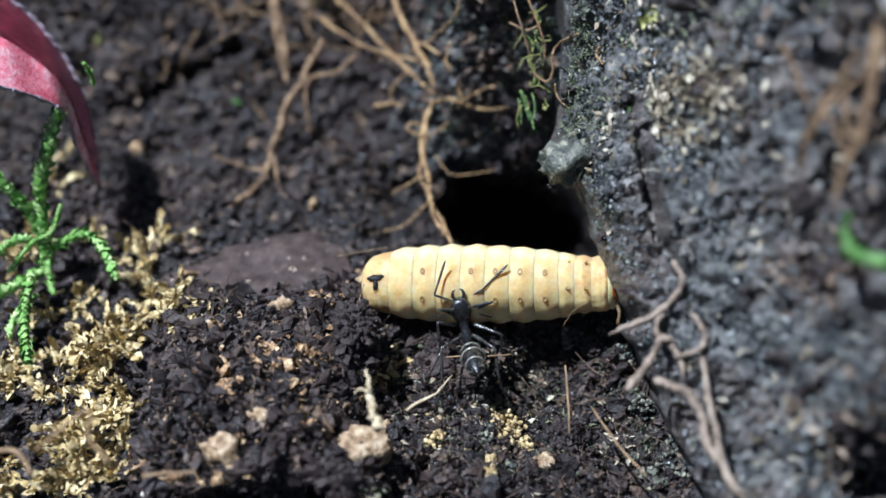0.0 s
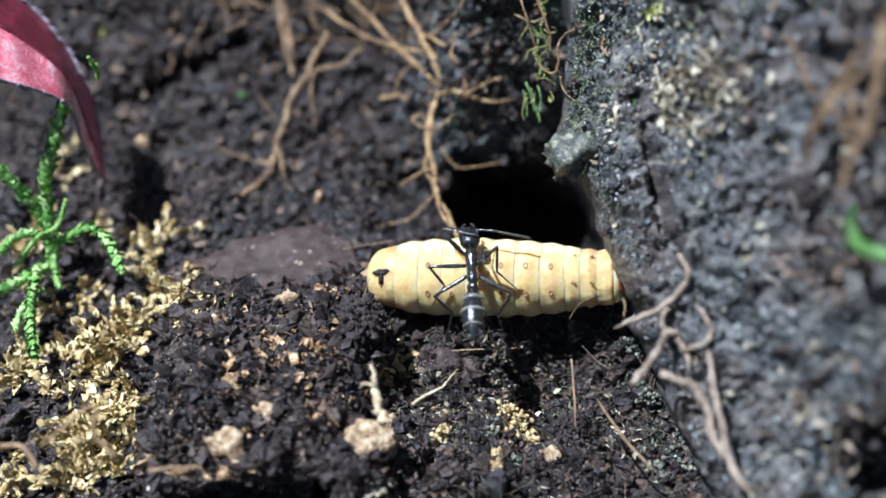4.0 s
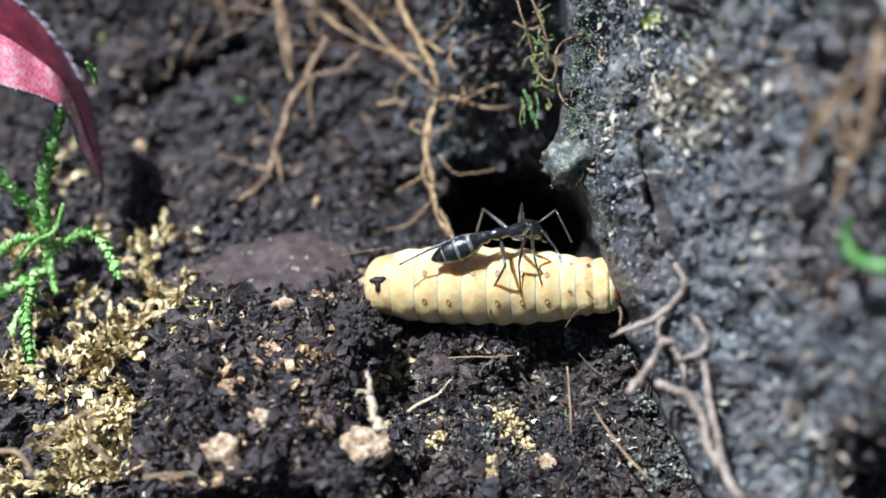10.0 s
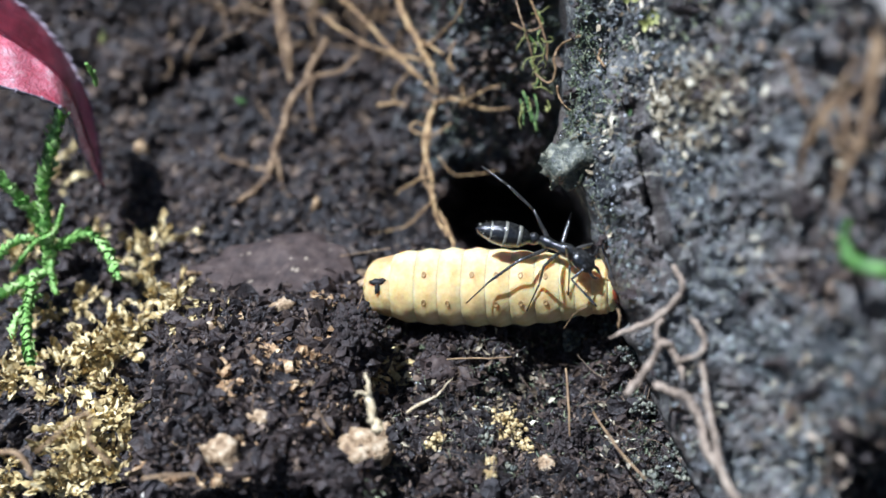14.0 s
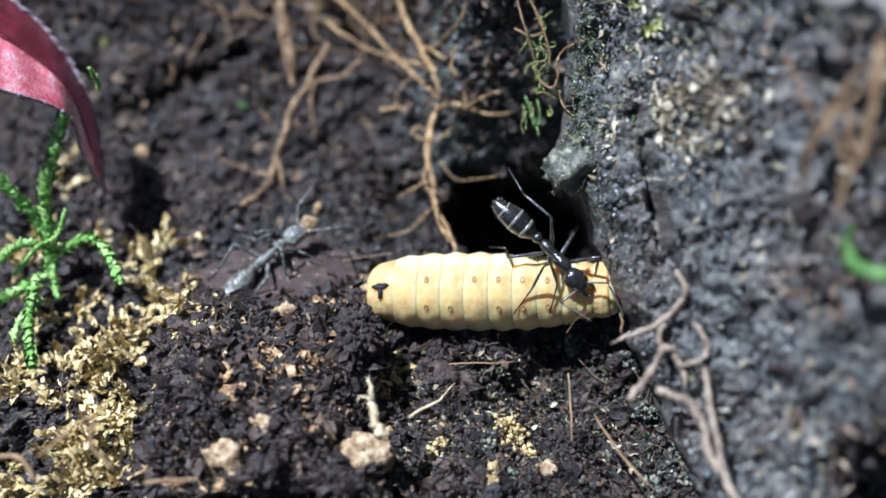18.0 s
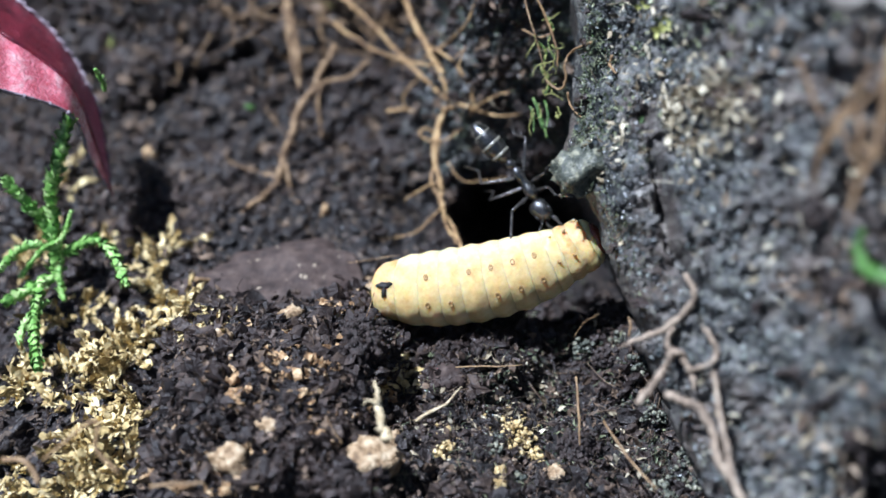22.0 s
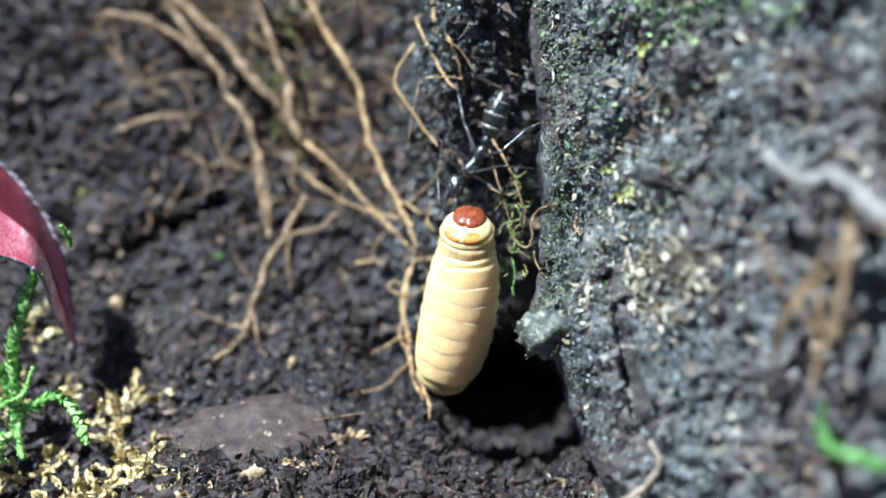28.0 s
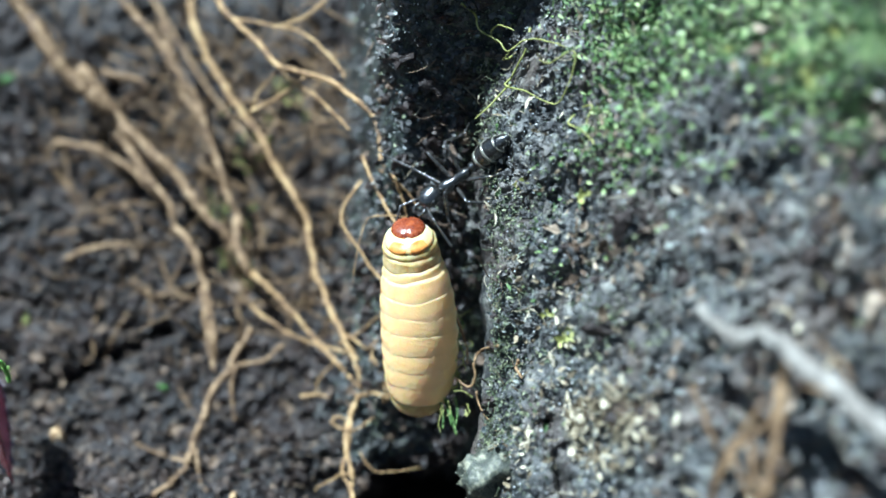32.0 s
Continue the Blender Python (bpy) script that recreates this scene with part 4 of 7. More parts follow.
stone(-10.0, -12.8, 118.5, (1.03, 0.90, 0.95), CLOD, "crumb", "small dark lump of soil", "crumb")
stone(-22.1, -14.6, 116.3, (0.92, 0.80, 0.84), CLOD, "crumb", "small dark lump of soil", "crumb")
stone(-17.8, -18.8, 110.8, (1.03, 0.90, 0.95), STONE, "crumb", "tan gritty crumb of soil", "crumb")
stone(-24.9, -20.5, 108.4, (0.57, 0.50, 0.53), WHITE, "crumb", "small white crumb on dark soil", "crumb")
stone(-6.6, -6.0, 126.1, (0.80, 0.70, 0.73), WHITE, "crumb", "small white crumb on dark soil", "crumb")
stone(-9.0, -19.1, 110.3, (1.15, 1.00, 1.05), CLOD, "crumb", "small dark lump of soil", "crumb")
stone(-23.9, -10.5, 121.3, (1.15, 1.00, 1.05), WOOD, "crumb", "brown fibrous wood crumb", "crumb")
stone(-17.9, -6.5, 125.7, (0.80, 0.70, 0.73), CLOD, "crumb", "small dark lump of soil", "crumb")
stone(-8.3, -2.8, 129.4, (0.92, 0.80, 0.84), STONE, "crumb", "tan gritty crumb of soil", "crumb")
stone(6.3, -16.4, 117.0, (2.03, 1.80, 1.80), GRAIN, "crumb", "clump of pale yellow grains", "crumb")
stone(5.3, -15.3, 117.8, (1.35, 1.20, 1.20), GRAIN, "crumb", "clump of pale yellow grains", "crumb")
stone(7.3, -17.6, 116.3, (1.22, 1.08, 1.08), GRAIN, "crumb", "clump of pale yellow grains", "crumb")
stone(4.1, -18.8, 115.5, (1.08, 0.96, 0.96), GRAIN, "crumb", "clump of pale yellow grains", "crumb")
stone(4.2, -19.9, 114.8, (0.81, 0.72, 0.72), GRAIN, "crumb", "clump of pale yellow grains", "crumb")
stone(-0.6, -17.2, 116.6, (1.35, 1.20, 1.20), GRAIN, "crumb", "clump of pale grey-yellow grains", "crumb")
stone(-1.9, -16.7, 116.9, (1.22, 1.08, 1.08), CLOD, "crumb", "small dark lump of soil", "crumb")
stone(6.0, -19.4, 115.1, (0.81, 0.72, 0.72), LICHEN, "crumb", "grey-green gritty crumb of soil", "crumb")
stone(3.7, -17.4, 116.5, (1.08, 0.96, 0.96), LICHEN, "crumb", "grey-green gritty crumb of soil", "crumb")
stone(11.1, -17.1, 116.6, (1.76, 1.56, 1.56), CLOD, "crumb", "small dark lump of soil", "crumb")
stone(18.0, -14.2, 118.4, (1.90, 1.69, 1.69), LICHEN, "crumb", "glistening grey-white gritty crumb", "crumb")
stone(17.3, -9.9, 121.0, (1.90, 1.68, 1.68), LICHEN, "crumb", "glistening grey-white gritty crumb", "crumb")
stone(20.8, -18.0, 116.0, (1.90, 1.68, 1.68), LICHEN, "crumb", "glistening grey-white gritty crumb", "crumb")
stone(20.8, -20.0, 114.7, (1.90, 1.69, 1.69), LICHEN, "crumb", "glistening grey-white gritty crumb", "crumb")
stone(18.5, -20.3, 114.5, (1.90, 1.69, 1.69), LICHEN, "crumb", "glistening grey-white gritty crumb", "crumb")
stone(12.1, -8.3, 122.0, (1.77, 1.57, 1.57), LICHEN, "crumb", "glistening grey-white gritty crumb", "crumb")
stone(14.2, -9.3, 121.4, (1.08, 0.96, 0.96), CLOD, "crumb", "small dark lump of soil", "crumb")
stone(9.0, -19.0, 115.4, (1.22, 1.08, 1.08), STONE, "crumb", "tan gritty crumb of soil", "crumb")
stone(-5.0, -10.4, 120.8, (1.08, 0.96, 0.96), GRAIN, "crumb", "clump of pale yellow grains", "crumb")
stone(15.6, -7.8, 122.3, (1.36, 1.22, 1.22), LICHEN, "crumb", "glistening grey-white gritty crumb", "crumb")

# ---- dry moss ----
dry_moss(-31.4, -0.0, 142.0, 3.1, 1.6, 130)
dry_moss(-32.8, -1.9, 140.0, 1.8, 1.5, 70)
dry_moss(-28.9, -5.0, 135.0, 4.2, 1.8, 130)
dry_moss(-26.3, -6.2, 134.0, 2.4, 1.1, 60)
dry_moss(-31.9, -8.9, 121.0, 2.9, 2.4, 220)
dry_moss(-28.9, -8.4, 121.0, 2.4, 2.1, 150)
dry_moss(-35.3, -10.3, 120.0, 2.0, 1.1, 90)
dry_moss(-32.4, -12.2, 119.0, 2.6, 2.4, 200)
dry_moss(-32.2, -16.4, 114.0, 2.3, 3.0, 260)
dry_moss(-29.2, -14.2, 117.0, 1.5, 1.8, 90)
dry_moss(-29.9, -18.8, 112.0, 2.2, 1.2, 110)
dry_moss(-39.6, -11.5, 120.0, 2.1, 1.6, 120)
dry_moss(-36.6, -19.7, 110.0, 2.4, 1.4, 120)
dry_moss(-32.3, -19.6, 110.0, 2.2, 1.4, 120)
dry_moss(-43.8, -0.6, 137.0, 3.6, 2.4, 130)
dry_moss(-38.1, -5.7, 130.0, 3.4, 2.3, 120)
dry_moss(-40.8, 8.4, 137.0, 1.3, 2.4, 60)
dry_moss(-37.4, 2.1, 140.0, 1.1, 1.1, 40)
dry_moss(-5.2, -11.4, 125.0, 1.9, 1.6, 60)

# ---- green moss shoots ----
moss_plant = tagged(new("moss_plant"), "bright green leafy moss shoots growing from the soil", "moss")
moss_shoot([(-42.3, -2.4, 137.0), (-42.4, 2.4, 136.4), (-42.5, 6.0, 135.8), (-41.7, 9.5, 135.2), (-40.7, 13.0, 134.6), (-40.1, 14.6, 134.0)], 1.90, moss_plant)
moss_shoot([(-42.3, 0.6, 137.0), (-43.6, 3.6, 136.3), (-44.9, 5.3, 135.7), (-47.3, 8.0, 135.0)], 1.70, moss_plant)
moss_shoot([(-42.1, -0.0, 137.0), (-39.4, 1.2, 136.2), (-37.3, 1.5, 135.5), (-35.3, -0.6, 134.8), (-34.1, -3.1, 134.0)], 1.50, moss_plant)
moss_shoot([(-42.3, -2.4, 136.0), (-44.4, -3.6, 135.0), (-47.0, -5.0, 134.0)], 1.70, moss_plant)
moss_shoot([(-43.2, -2.4, 135.0), (-42.7, -6.9, 131.0), (-41.0, -11.1, 127.0)], 1.50, moss_plant)
moss_shoot([(-45.9, -2.4, 136.0), (-43.4, 0.6, 135.7), (-41.2, 1.8, 135.3), (-40.1, 4.7, 135.0)], 0.90, moss_plant)
moss_shoot([(-47.6, -1.8, 134.0), (-45.5, 0.6, 135.0), (-43.5, 1.2, 136.0)], 1.20, moss_plant)
moss_shoot([(-40.8, -4.8, 135.0), (-41.7, -2.4, 136.0), (-41.7, 0.6, 137.0)], 1.10, moss_plant)
moss_shoot([(-44.2, -9.2, 131.0), (-44.1, -7.0, 132.5), (-42.2, -4.7, 134.0)], 1.10, moss_plant)
sprout = tagged(new("sprout"), "tiny bright green moss sprout", "moss")
moss_shoot([(-36.4, 17.1, 134.0), (-36.4, 17.9, 133.3), (-36.7, 18.6, 132.7), (-36.9, 19.1, 132.0)], 0.8, sprout)
near_shoot = tagged(new("shoot"), "bright green bent shoot beside the near bank", "shoot")
branch([(30.4, 2.6, 97.0), (29.7, 1.2, 96.2), (29.7, -0.1, 95.4), (30.5, -0.6, 94.6), (31.7, -1.1, 93.8), (34.3, -1.5, 93.0)], [0.2, 0.4, 0.6, 0.55], near_shoot, GREEN)
strand = tagged(new("moss_strand"), "yellow-green moss strand with thin rootlets on the column", "moss")
moss_shoot([(8.6, 22.6, 135.0), (9.5, 21.4, 135.2), (9.0, 19.8, 135.5), (9.9, 18.4, 135.8), (9.4, 17.0, 136.0)], 0.42, strand)
moss_shoot([(9.3, 25.4, 135.0), (10.2, 23.9, 135.2), (9.7, 22.4, 135.4), (10.5, 20.6, 135.7)], 0.34, strand)
branch([(6.6, 28.6, 134.0), (7.5, 25.2, 134.0), (8.9, 20.9, 134.4), (9.6, 17.6, 135.0)], [0.13, 0.1, 0.07], strand, ROOT_DARK)
branch([(6.9, 29.2, 133.5), (8.8, 25.9, 133.5), (10.4, 21.8, 133.8), (10.6, 19.6, 134.0)], [0.15, 0.12, 0.08], strand, ROOT)
for _ in range(16):                              # fine curling threads
    p, w = np.array((rnd.uniform(7.6, 11.4), rnd.uniform(14.0, 25.0), 134.2)), rnd.normal(size=3)
    line = [p]
    for _ in range(5):
        w = 0.75 * w + rnd.normal(size=3) * 0.7
        p = p + 0.55 * w / np.linalg.norm(w)
        line.append(p)
    branch(line, [0.07, 0.06, 0.04], strand, YELLOWGREEN)
tuft = tagged(new("moss_tuft"), "small fresh green moss tuft above the burrow", "moss")
moss_shoot([(9.4, 16.5, 136.0), (9.7, 15.0, 135.5), (9.5, 13.4, 135.0)], 0.4, tuft)
moss_shoot([(7.9, 15.9, 136.0), (8.2, 14.7, 135.5), (8.2, 13.1, 135.0)], 0.4, tuft)
moss_shoot([(8.6, 16.2, 136.0), (9.0, 14.7, 135.5), (9.6, 12.5, 135.0)], 0.5, tuft)
moss_shoot([(8.2, 16.8, 136.0), (8.6, 15.5, 135.5), (9.1, 13.4, 135.0)], 0.45, tuft)
branch([(13.1, 20.8, 131.0), (11.8, 21.0, 131.6), (11.2, 19.8, 132.2), (11.3, 18.2, 132.8), (10.6, 17.4, 133.4), (9.3, 18.4, 134.0)], [0.14, 0.12], strand, STRAW)
branch([(11.4, 16.8, 131.0), (11.7, 15.4, 131.0), (12.3, 13.8, 131.0)], [0.12, 0.1], strand, STRAW)
branch([(7.0, 23.9, 136.0), (8.8, 23.1, 135.5), (10.2, 23.5, 135.0)], [0.1, 0.1], strand, STRAW)
branch([(15.0, 19.5, 124.0), (14.8, 18.7, 124.0), (15.3, 17.6, 124.0)], [0.16, 0.12], strand, STRAW)
curl = tagged(new("moss_strand"), "curling yellow-green moss threads on the bank", "moss")
branch([(9.0, 54.2, 124.0), (10.4, 53.4, 123.3), (10.9, 52.2, 122.6), (12.6, 50.9, 121.9), (13.6, 49.5, 121.1), (15.2, 50.1, 120.4), (17.4, 49.1, 119.7), (18.9, 47.8, 119.0)], [0.12, 0.09, 0.07], curl, YELLOWGREEN)
branch([(15.6, 51.4, 124.0), (15.2, 49.1, 123.5), (14.1, 47.2, 123.0), (13.5, 46.4, 122.5), (15.4, 45.2, 122.0), (17.0, 43.9, 121.5), (18.3, 43.4, 121.0), (19.1, 45.1, 120.5), (19.2, 47.5, 120.0), (17.3, 47.0, 119.5), (16.2, 47.7, 119.0)], [0.12, 0.09, 0.07], curl, YELLOWGREEN)
branch([(13.9, 46.6, 124.0), (12.0, 44.1, 121.5), (10.3, 41.9, 119.0)], [0.12, 0.09, 0.07], curl, YELLOWGREEN)
branch([(12.7, 51.3, 124.0), (12.0, 51.6, 122.3), (12.7, 51.9, 120.7), (14.0, 50.8, 119.0)], [0.12, 0.09, 0.07], curl, YELLOWGREEN)
branch([(19.5, 41.8, 124.0), (18.9, 40.9, 122.8), (19.8, 39.5, 121.5), (20.6, 37.8, 120.2), (20.0, 37.2, 119.0)], [0.12, 0.09, 0.07], curl, YELLOWGREEN)
branch([(14.1, 49.3, 124.0), (13.1, 48.7, 121.5), (13.5, 48.6, 119.0)], [0.12, 0.09, 0.07], curl, YELLOWGREEN)
branch([(20.1, 42.3, 124.0), (20.8, 42.0, 121.5), (20.1, 40.0, 119.0)], [0.12, 0.09, 0.07], curl, YELLOWGREEN)
rosette(18.5, 20.7, 118.0, 1.00, "pale green two-lobed leaflet on the bank")
rosette(18.8, 21.1, 117.5, 0.90, "pale green two-lobed leaflet on the bank")
rosette(15.0, 36.0, 122.9, 0.90, "yellow-green star of moss leaflets")
rosette(17.2, 23.3, 120.4, 0.80, "pale green leaflet on the bank")
rosette(20.0, 33.7, 115.5, 0.90, "yellow-green star of moss leaflets")
rosette(32.7, 41.1, 98.7, 1.00, "yellow-green star of moss leaflets")
rosette(35.0, 39.1, 95.9, 1.40, "dull yellow leaflet on the bank")
rosette(36.8, 42.5, 94.2, 1.20, "dull yellow leaflet on the bank")
chip(25.4, 47.6, 109.9, 0.75, WHITE, "white seed on the bank")
chip(30.2, 43.2, 101.9, 0.60, YELLOW, "small yellow grain on the bank")
chip(39.4, 36.9, 92.6, 1.00, WHITE, "pale chip of wood on the bank")
chip(-38.3, 18.5, 165.9, 0.50, BLUE, "tiny turquoise chip on the soil")
chip(-44.7, 27.3, 166.4, 0.90, YELLOWGREEN, "yellow-green leaf scrap on the soil")
chip(-21.3, 57.0, 173.1, 0.80, GREEN, "small green leaf scrap among roots")
chip(-52.1, 61.4, 174.2, 1.30, GREEN, "green leaf scrap among roots")
chip(-38.0, 12.4, 159.9, 1.10, WOOD, "tan chip of wood on the soil")
chip(-21.7, -1.6, 142.4, 0.60, GRAIN, "pale crumb on the clay")
chip(-25.9, 18.4, 163.6, 0.70, GREEN, "dark green leaf scrap on the soil")
chip(-15.3, 5.2, 152.0, 0.90, WOOD, "tan chip of wood on the soil")
chip(-17.9, 9.5, 157.1, 0.90, WOOD, "tan chip of wood on the soil")
chip(-14.0, 8.1, 155.6, 0.60, LICHEN, "grey crumb on the soil")
dry_moss(-16.7, 33.7, 160.0, 3.2, 3.9, 150, YELLOWGREEN, "yellow-green tuft of moss among roots")
dry_moss(-19.4, 39.0, 162.0, 4.3, 3.6, 90, YELLOWGREEN, "yellow-green tuft of moss among roots")
dry_moss(-11.2, 50.7, 150.0, 4.0, 3.3, 70, YELLOWGREEN, "yellow-green tuft of moss among roots")
dry_moss(-15.7, 46.5, 156.0, 2.7, 2.7, 60, YELLOWGREEN, "yellow-green tuft of moss among roots")
spike = tagged(new("wood_splinter"), "pale dry splinter standing on a stone", "splinter")
branch([(-5.8, -16.0, 115.5), (-6.2, -14.9, 115.5), (-6.6, -13.7, 115.5), (-6.9, -12.4, 115.5), (-6.8, -10.7, 115.5)], [0.6, 0.42, 0.4, 0.3, 0.12], spike, DRYWOOD)
branch([(-6.7, -12.8, 115.3), (-7.4, -12.6, 115.3), (-8.0, -13.0, 115.3)], [0.16, 0.06], spike, DRYWOOD)
branch([(-3.4, -15.2, 121.0), (-1.8, -14.3, 121.3), (-0.4, -13.4, 121.7), (0.9, -12.0, 122.0)], [0.17, 0.07], spike, DRYWOOD)
clay_slab(-19.8, -3.7, 140.0)
red_leaf((-38.5, 6.6, 145.0), (-40.0, 16.6, 145.0), (-44.1, 24.0, 144.0), (-50.7, 30.1, 143.0), (-39.9, 14.6, 134.0), (-44.7, 16.4, 129.0), (-46.9, 16.6, 126.0))

# ---- the larva ----
def revolve(xs, rs, sides=20, squash=1.0):
    """A closed body of revolution along x."""
    ang = np.arange(sides) * 2 * math.pi / sides
    v = [(xs[0], 0, 0)]
    for x, r in zip(xs[1:-1], rs[1:-1]):
        v += [(x, r * math.cos(a), r * math.sin(a) * squash) for a in ang]
    v.append((xs[-1], 0, 0))
    n = len(xs) - 2
    f = [[0, 1 + (j + 1) % sides, 1 + j] for j in range(sides)]
    for i in range(n - 1):
        for j in range(sides):
            a, b = 1 + i * sides + j, 1 + i * sides + (j + 1) % sides
            f.append([a, b, b + sides, a + sides])
    last = 1 + (n - 1) * sides
    f += [[last + j, last + (j + 1) % sides, len(v) - 1] for j in range(sides)]
    return np.array(v, float), f


SEGMENTS = 11
LARVA_AT = np.concatenate([[0], np.cumsum([2.45] * 7 + [1.78] * 3)])
LARVA_AT = 0.05 + 0.9 * LARVA_AT / LARVA_AT[-1]
HEAD_SKIN = material("larva_head", [(0.35, (0.10, 0.018, 0.008)), (0.55, (0.20, 0.045, 0.015)), (0.7, (0.32, 0.09, 0.03))], 0.9, (0.2, 0.35), 0.15, 0.3, 0.6)
SHIELD = material("larva_shield", [(0.4, (0.50, 0.17, 0.03)), (0.6, (0.68, 0.30, 0.07))], 0.8, (0.3, 0.45), 0.15, 0.3, 0.5)
SPOT = material("larva_spot", [(0.4, (0.22, 0.13, 0.045)), (0.6, (0.36, 0.24, 0.1))], 0.3, (0.5, 0.7), 0.2, 0.1, 0.3)
DIRT = material("black_crumb", [(0.4, (0.004, 0.004, 0.004)), (0.6, (0.012, 0.01, 0.009))], 0.4, (0.4, 0.8), 0.6, 0.15, 0.4)
larva = tagged(new("larva"), "plump cream-yellow beetle-like larva with ringed body", "larva")
larva_parts = []


def ring_swell(q, deep):
    """The swelling of a ring along its length, level where it meets the next one."""
    q = np.abs(q)
    return 1 - deep * 0.5 + deep * np.cos(math.pi * np.minimum(q, 0.69) / 0.69) - 3.0 * np.maximum(q - 0.62, 0) ** 2


def larva_radius(s):
    return float(np.interp(s, [0, 0.06, 0.13, 0.26, 0.42, 0.56, 0.66, 0.76, 0.86, 0.94, 1.0], [2.4, 3.1, 3.6, 3.95, 4.0, 3.88, 3.62, 3.2, 2.9, 2.8, 2.6]))


for i in range(SEGMENTS):
    s = (i + 0.5) / SEGMENTS
    r0, ra, rb = larva_radius(s), larva_radius(s - 0.5 / SEGMENTS), larva_radius(s + 0.5 / SEGMENTS)
    half = 1.85 if i < 8 else 1.4
    xs, rs = [], []
    for k in range(19):
        q = -1 + 2 * k / 18
        base = r0 + (rb - ra) / 1.4 * q
        swell = ring_swell(q, 0.032)
        if i == 0 and q < 0:
            swell = math.sqrt(max(0.0, 1 - q * q)) * 1.0
            base = np.interp(q, [-1, 0], [r0 * 1.02, r0])
        if i == SEGMENTS - 1 and q > 0:               # rolled collar round the head
            swell = 1.0 - 0.3 * q ** 5
            base = r0 * (1 + 0.02 * math.sin(q * 5))
        xs.append(q * half * (1.15 if i == 0 and q < 0 else 0.6 if i == SEGMENTS - 1 and q > 0 else 1.0))
        rs.append(base * swell)
    v, f = revolve([xs[0]] + xs + [xs[-1]], [0] + rs + [0], 36)
    ang = np.arctan2(v[:, 2], v[:, 1])
    rad = np.hypot(v[:, 1], v[:, 2])
    gx0 = v[:, 0] + (i * 2.45 if i < 8 else 17.15 + (i - 7) * 1.78)                              # shared along the body, so that rings meet
    pucker = 1 + 0.012 * np.sin(ang * 7 + gx0 * 0.8) * np.sin(gx0 * 1.3) + 0.014 * np.sin(ang * 3 + gx0 * 0.3) + 0.006 * np.sin(ang * 13 + gx0 * 2)
    q1 = np.abs(np.clip(v[:, 0] / half, -1, 1))
    bumpy = ring_swell(q1, 0.032)
    even = ring_swell(q1, 0.005)
    if i in (0, SEGMENTS - 1):
        even = np.where((v[:, 0] < 0) == (i == 0), bumpy, even)
    back_side = smooth(-np.cos(np.arctan2(v[:, 1], v[:, 2])), -0.3, 0.8)          # the back is smoother than the belly
    if i >= 8:                                            # the front rings are more wrinkled
        pucker = 1 + (pucker - 1) * 1.6 + 0.012 * np.sin(gx0 * 5.2 + 2 * np.sin(ang * 2)) + 0.012 * np.sin(ang * 9 + gx0)
    pucker = (1 + (pucker - 1) * (1 - 0.6 * back_side)) * (1 + (even / bumpy - 1) * back_side)
    v[:, 1:] *= pucker[:, None]
    v[:, 0] += back_side * (0.12 * np.sin(ang * 2 + i * 1.3) + 0.08 * np.sin(ang * 5 + i * 2.1)) * (rad > 1) * (0 < i < SEGMENTS - 1)
    seg = part("body_ring", mesh_of("body_ring", v, f, LARVA_DIRTY if i in (0, SEGMENTS - 2, SEGMENTS - 1) else LARVA), larva)
    larva_parts.append(seg)
    if 2 <= i <= 7:
        for a in (-22, 20):
            if (i + (a > 0)) % 5 == 4:
                continue
            ca, sa = math.cos(radians(a)), math.sin(radians(a))
            pv, pf = [], []
            for k in range(12):
                w = k * math.pi / 6
                for e, h in ((1.0, 0.0), (0.8, 0.07), (0.45, -0.02)):
                    pv.append((0.26 * e * math.cos(w), 0.36 * e * math.sin(w), h))
            for k in range(12):
                a0, b0 = k * 3, (k + 1) % 12 * 3
                pf += [[a0, b0, b0 + 1, a0 + 1], [a0 + 1, b0 + 1, b0 + 2, a0 + 2]]
            pf.append([k * 3 + 2 for k in range(12)])
            pv = np.array(pv)
            rr = r0 * 1.035
            world_v = np.stack([pv[:, 0] - 0.1, -sa * (rr + pv[:, 2]) * -1 + ca * pv[:, 1] * 1, ca * (rr + pv[:, 2]) - sa * pv[:, 1]], 1)
            part("breathing_spot", mesh_of("breathing_spot", world_v, pf, SPOT), seg, "small brown oval breathing pore")
# a black crumb stuck on the tail end, and the pointed tail
tail = larva_parts[0]
pile = Pile()
for c, sz in (((-0.2, 0.5, 2.98), (0.75, 0.3, 0.22)), ((-0.1, -0.2, 3.02), (0.3, 0.55, 0.25)), ((0.4, 0.7, 3.02), (0.35, 0.2, 0.15))):
    v, f = lump(ICO2, rnd, 1.0, 0.25)
    pile.add(v * np.array(sz) + np.array(c), f)
part("black_crumb", pile.mesh("black_crumb", DIRT), tail, "black crumb of soil stuck on the skin")
v, f = revolve([-2.9, -2.7, -2.3, -1.7, -1.4], [0, 0.18, 0.4, 0.7, 0], 12)
part("tail_tip", mesh_of("tail_tip", v + np.array((0, 0.3, 0.2)), f, STONE), tail, "small brownish pointed tail tip")
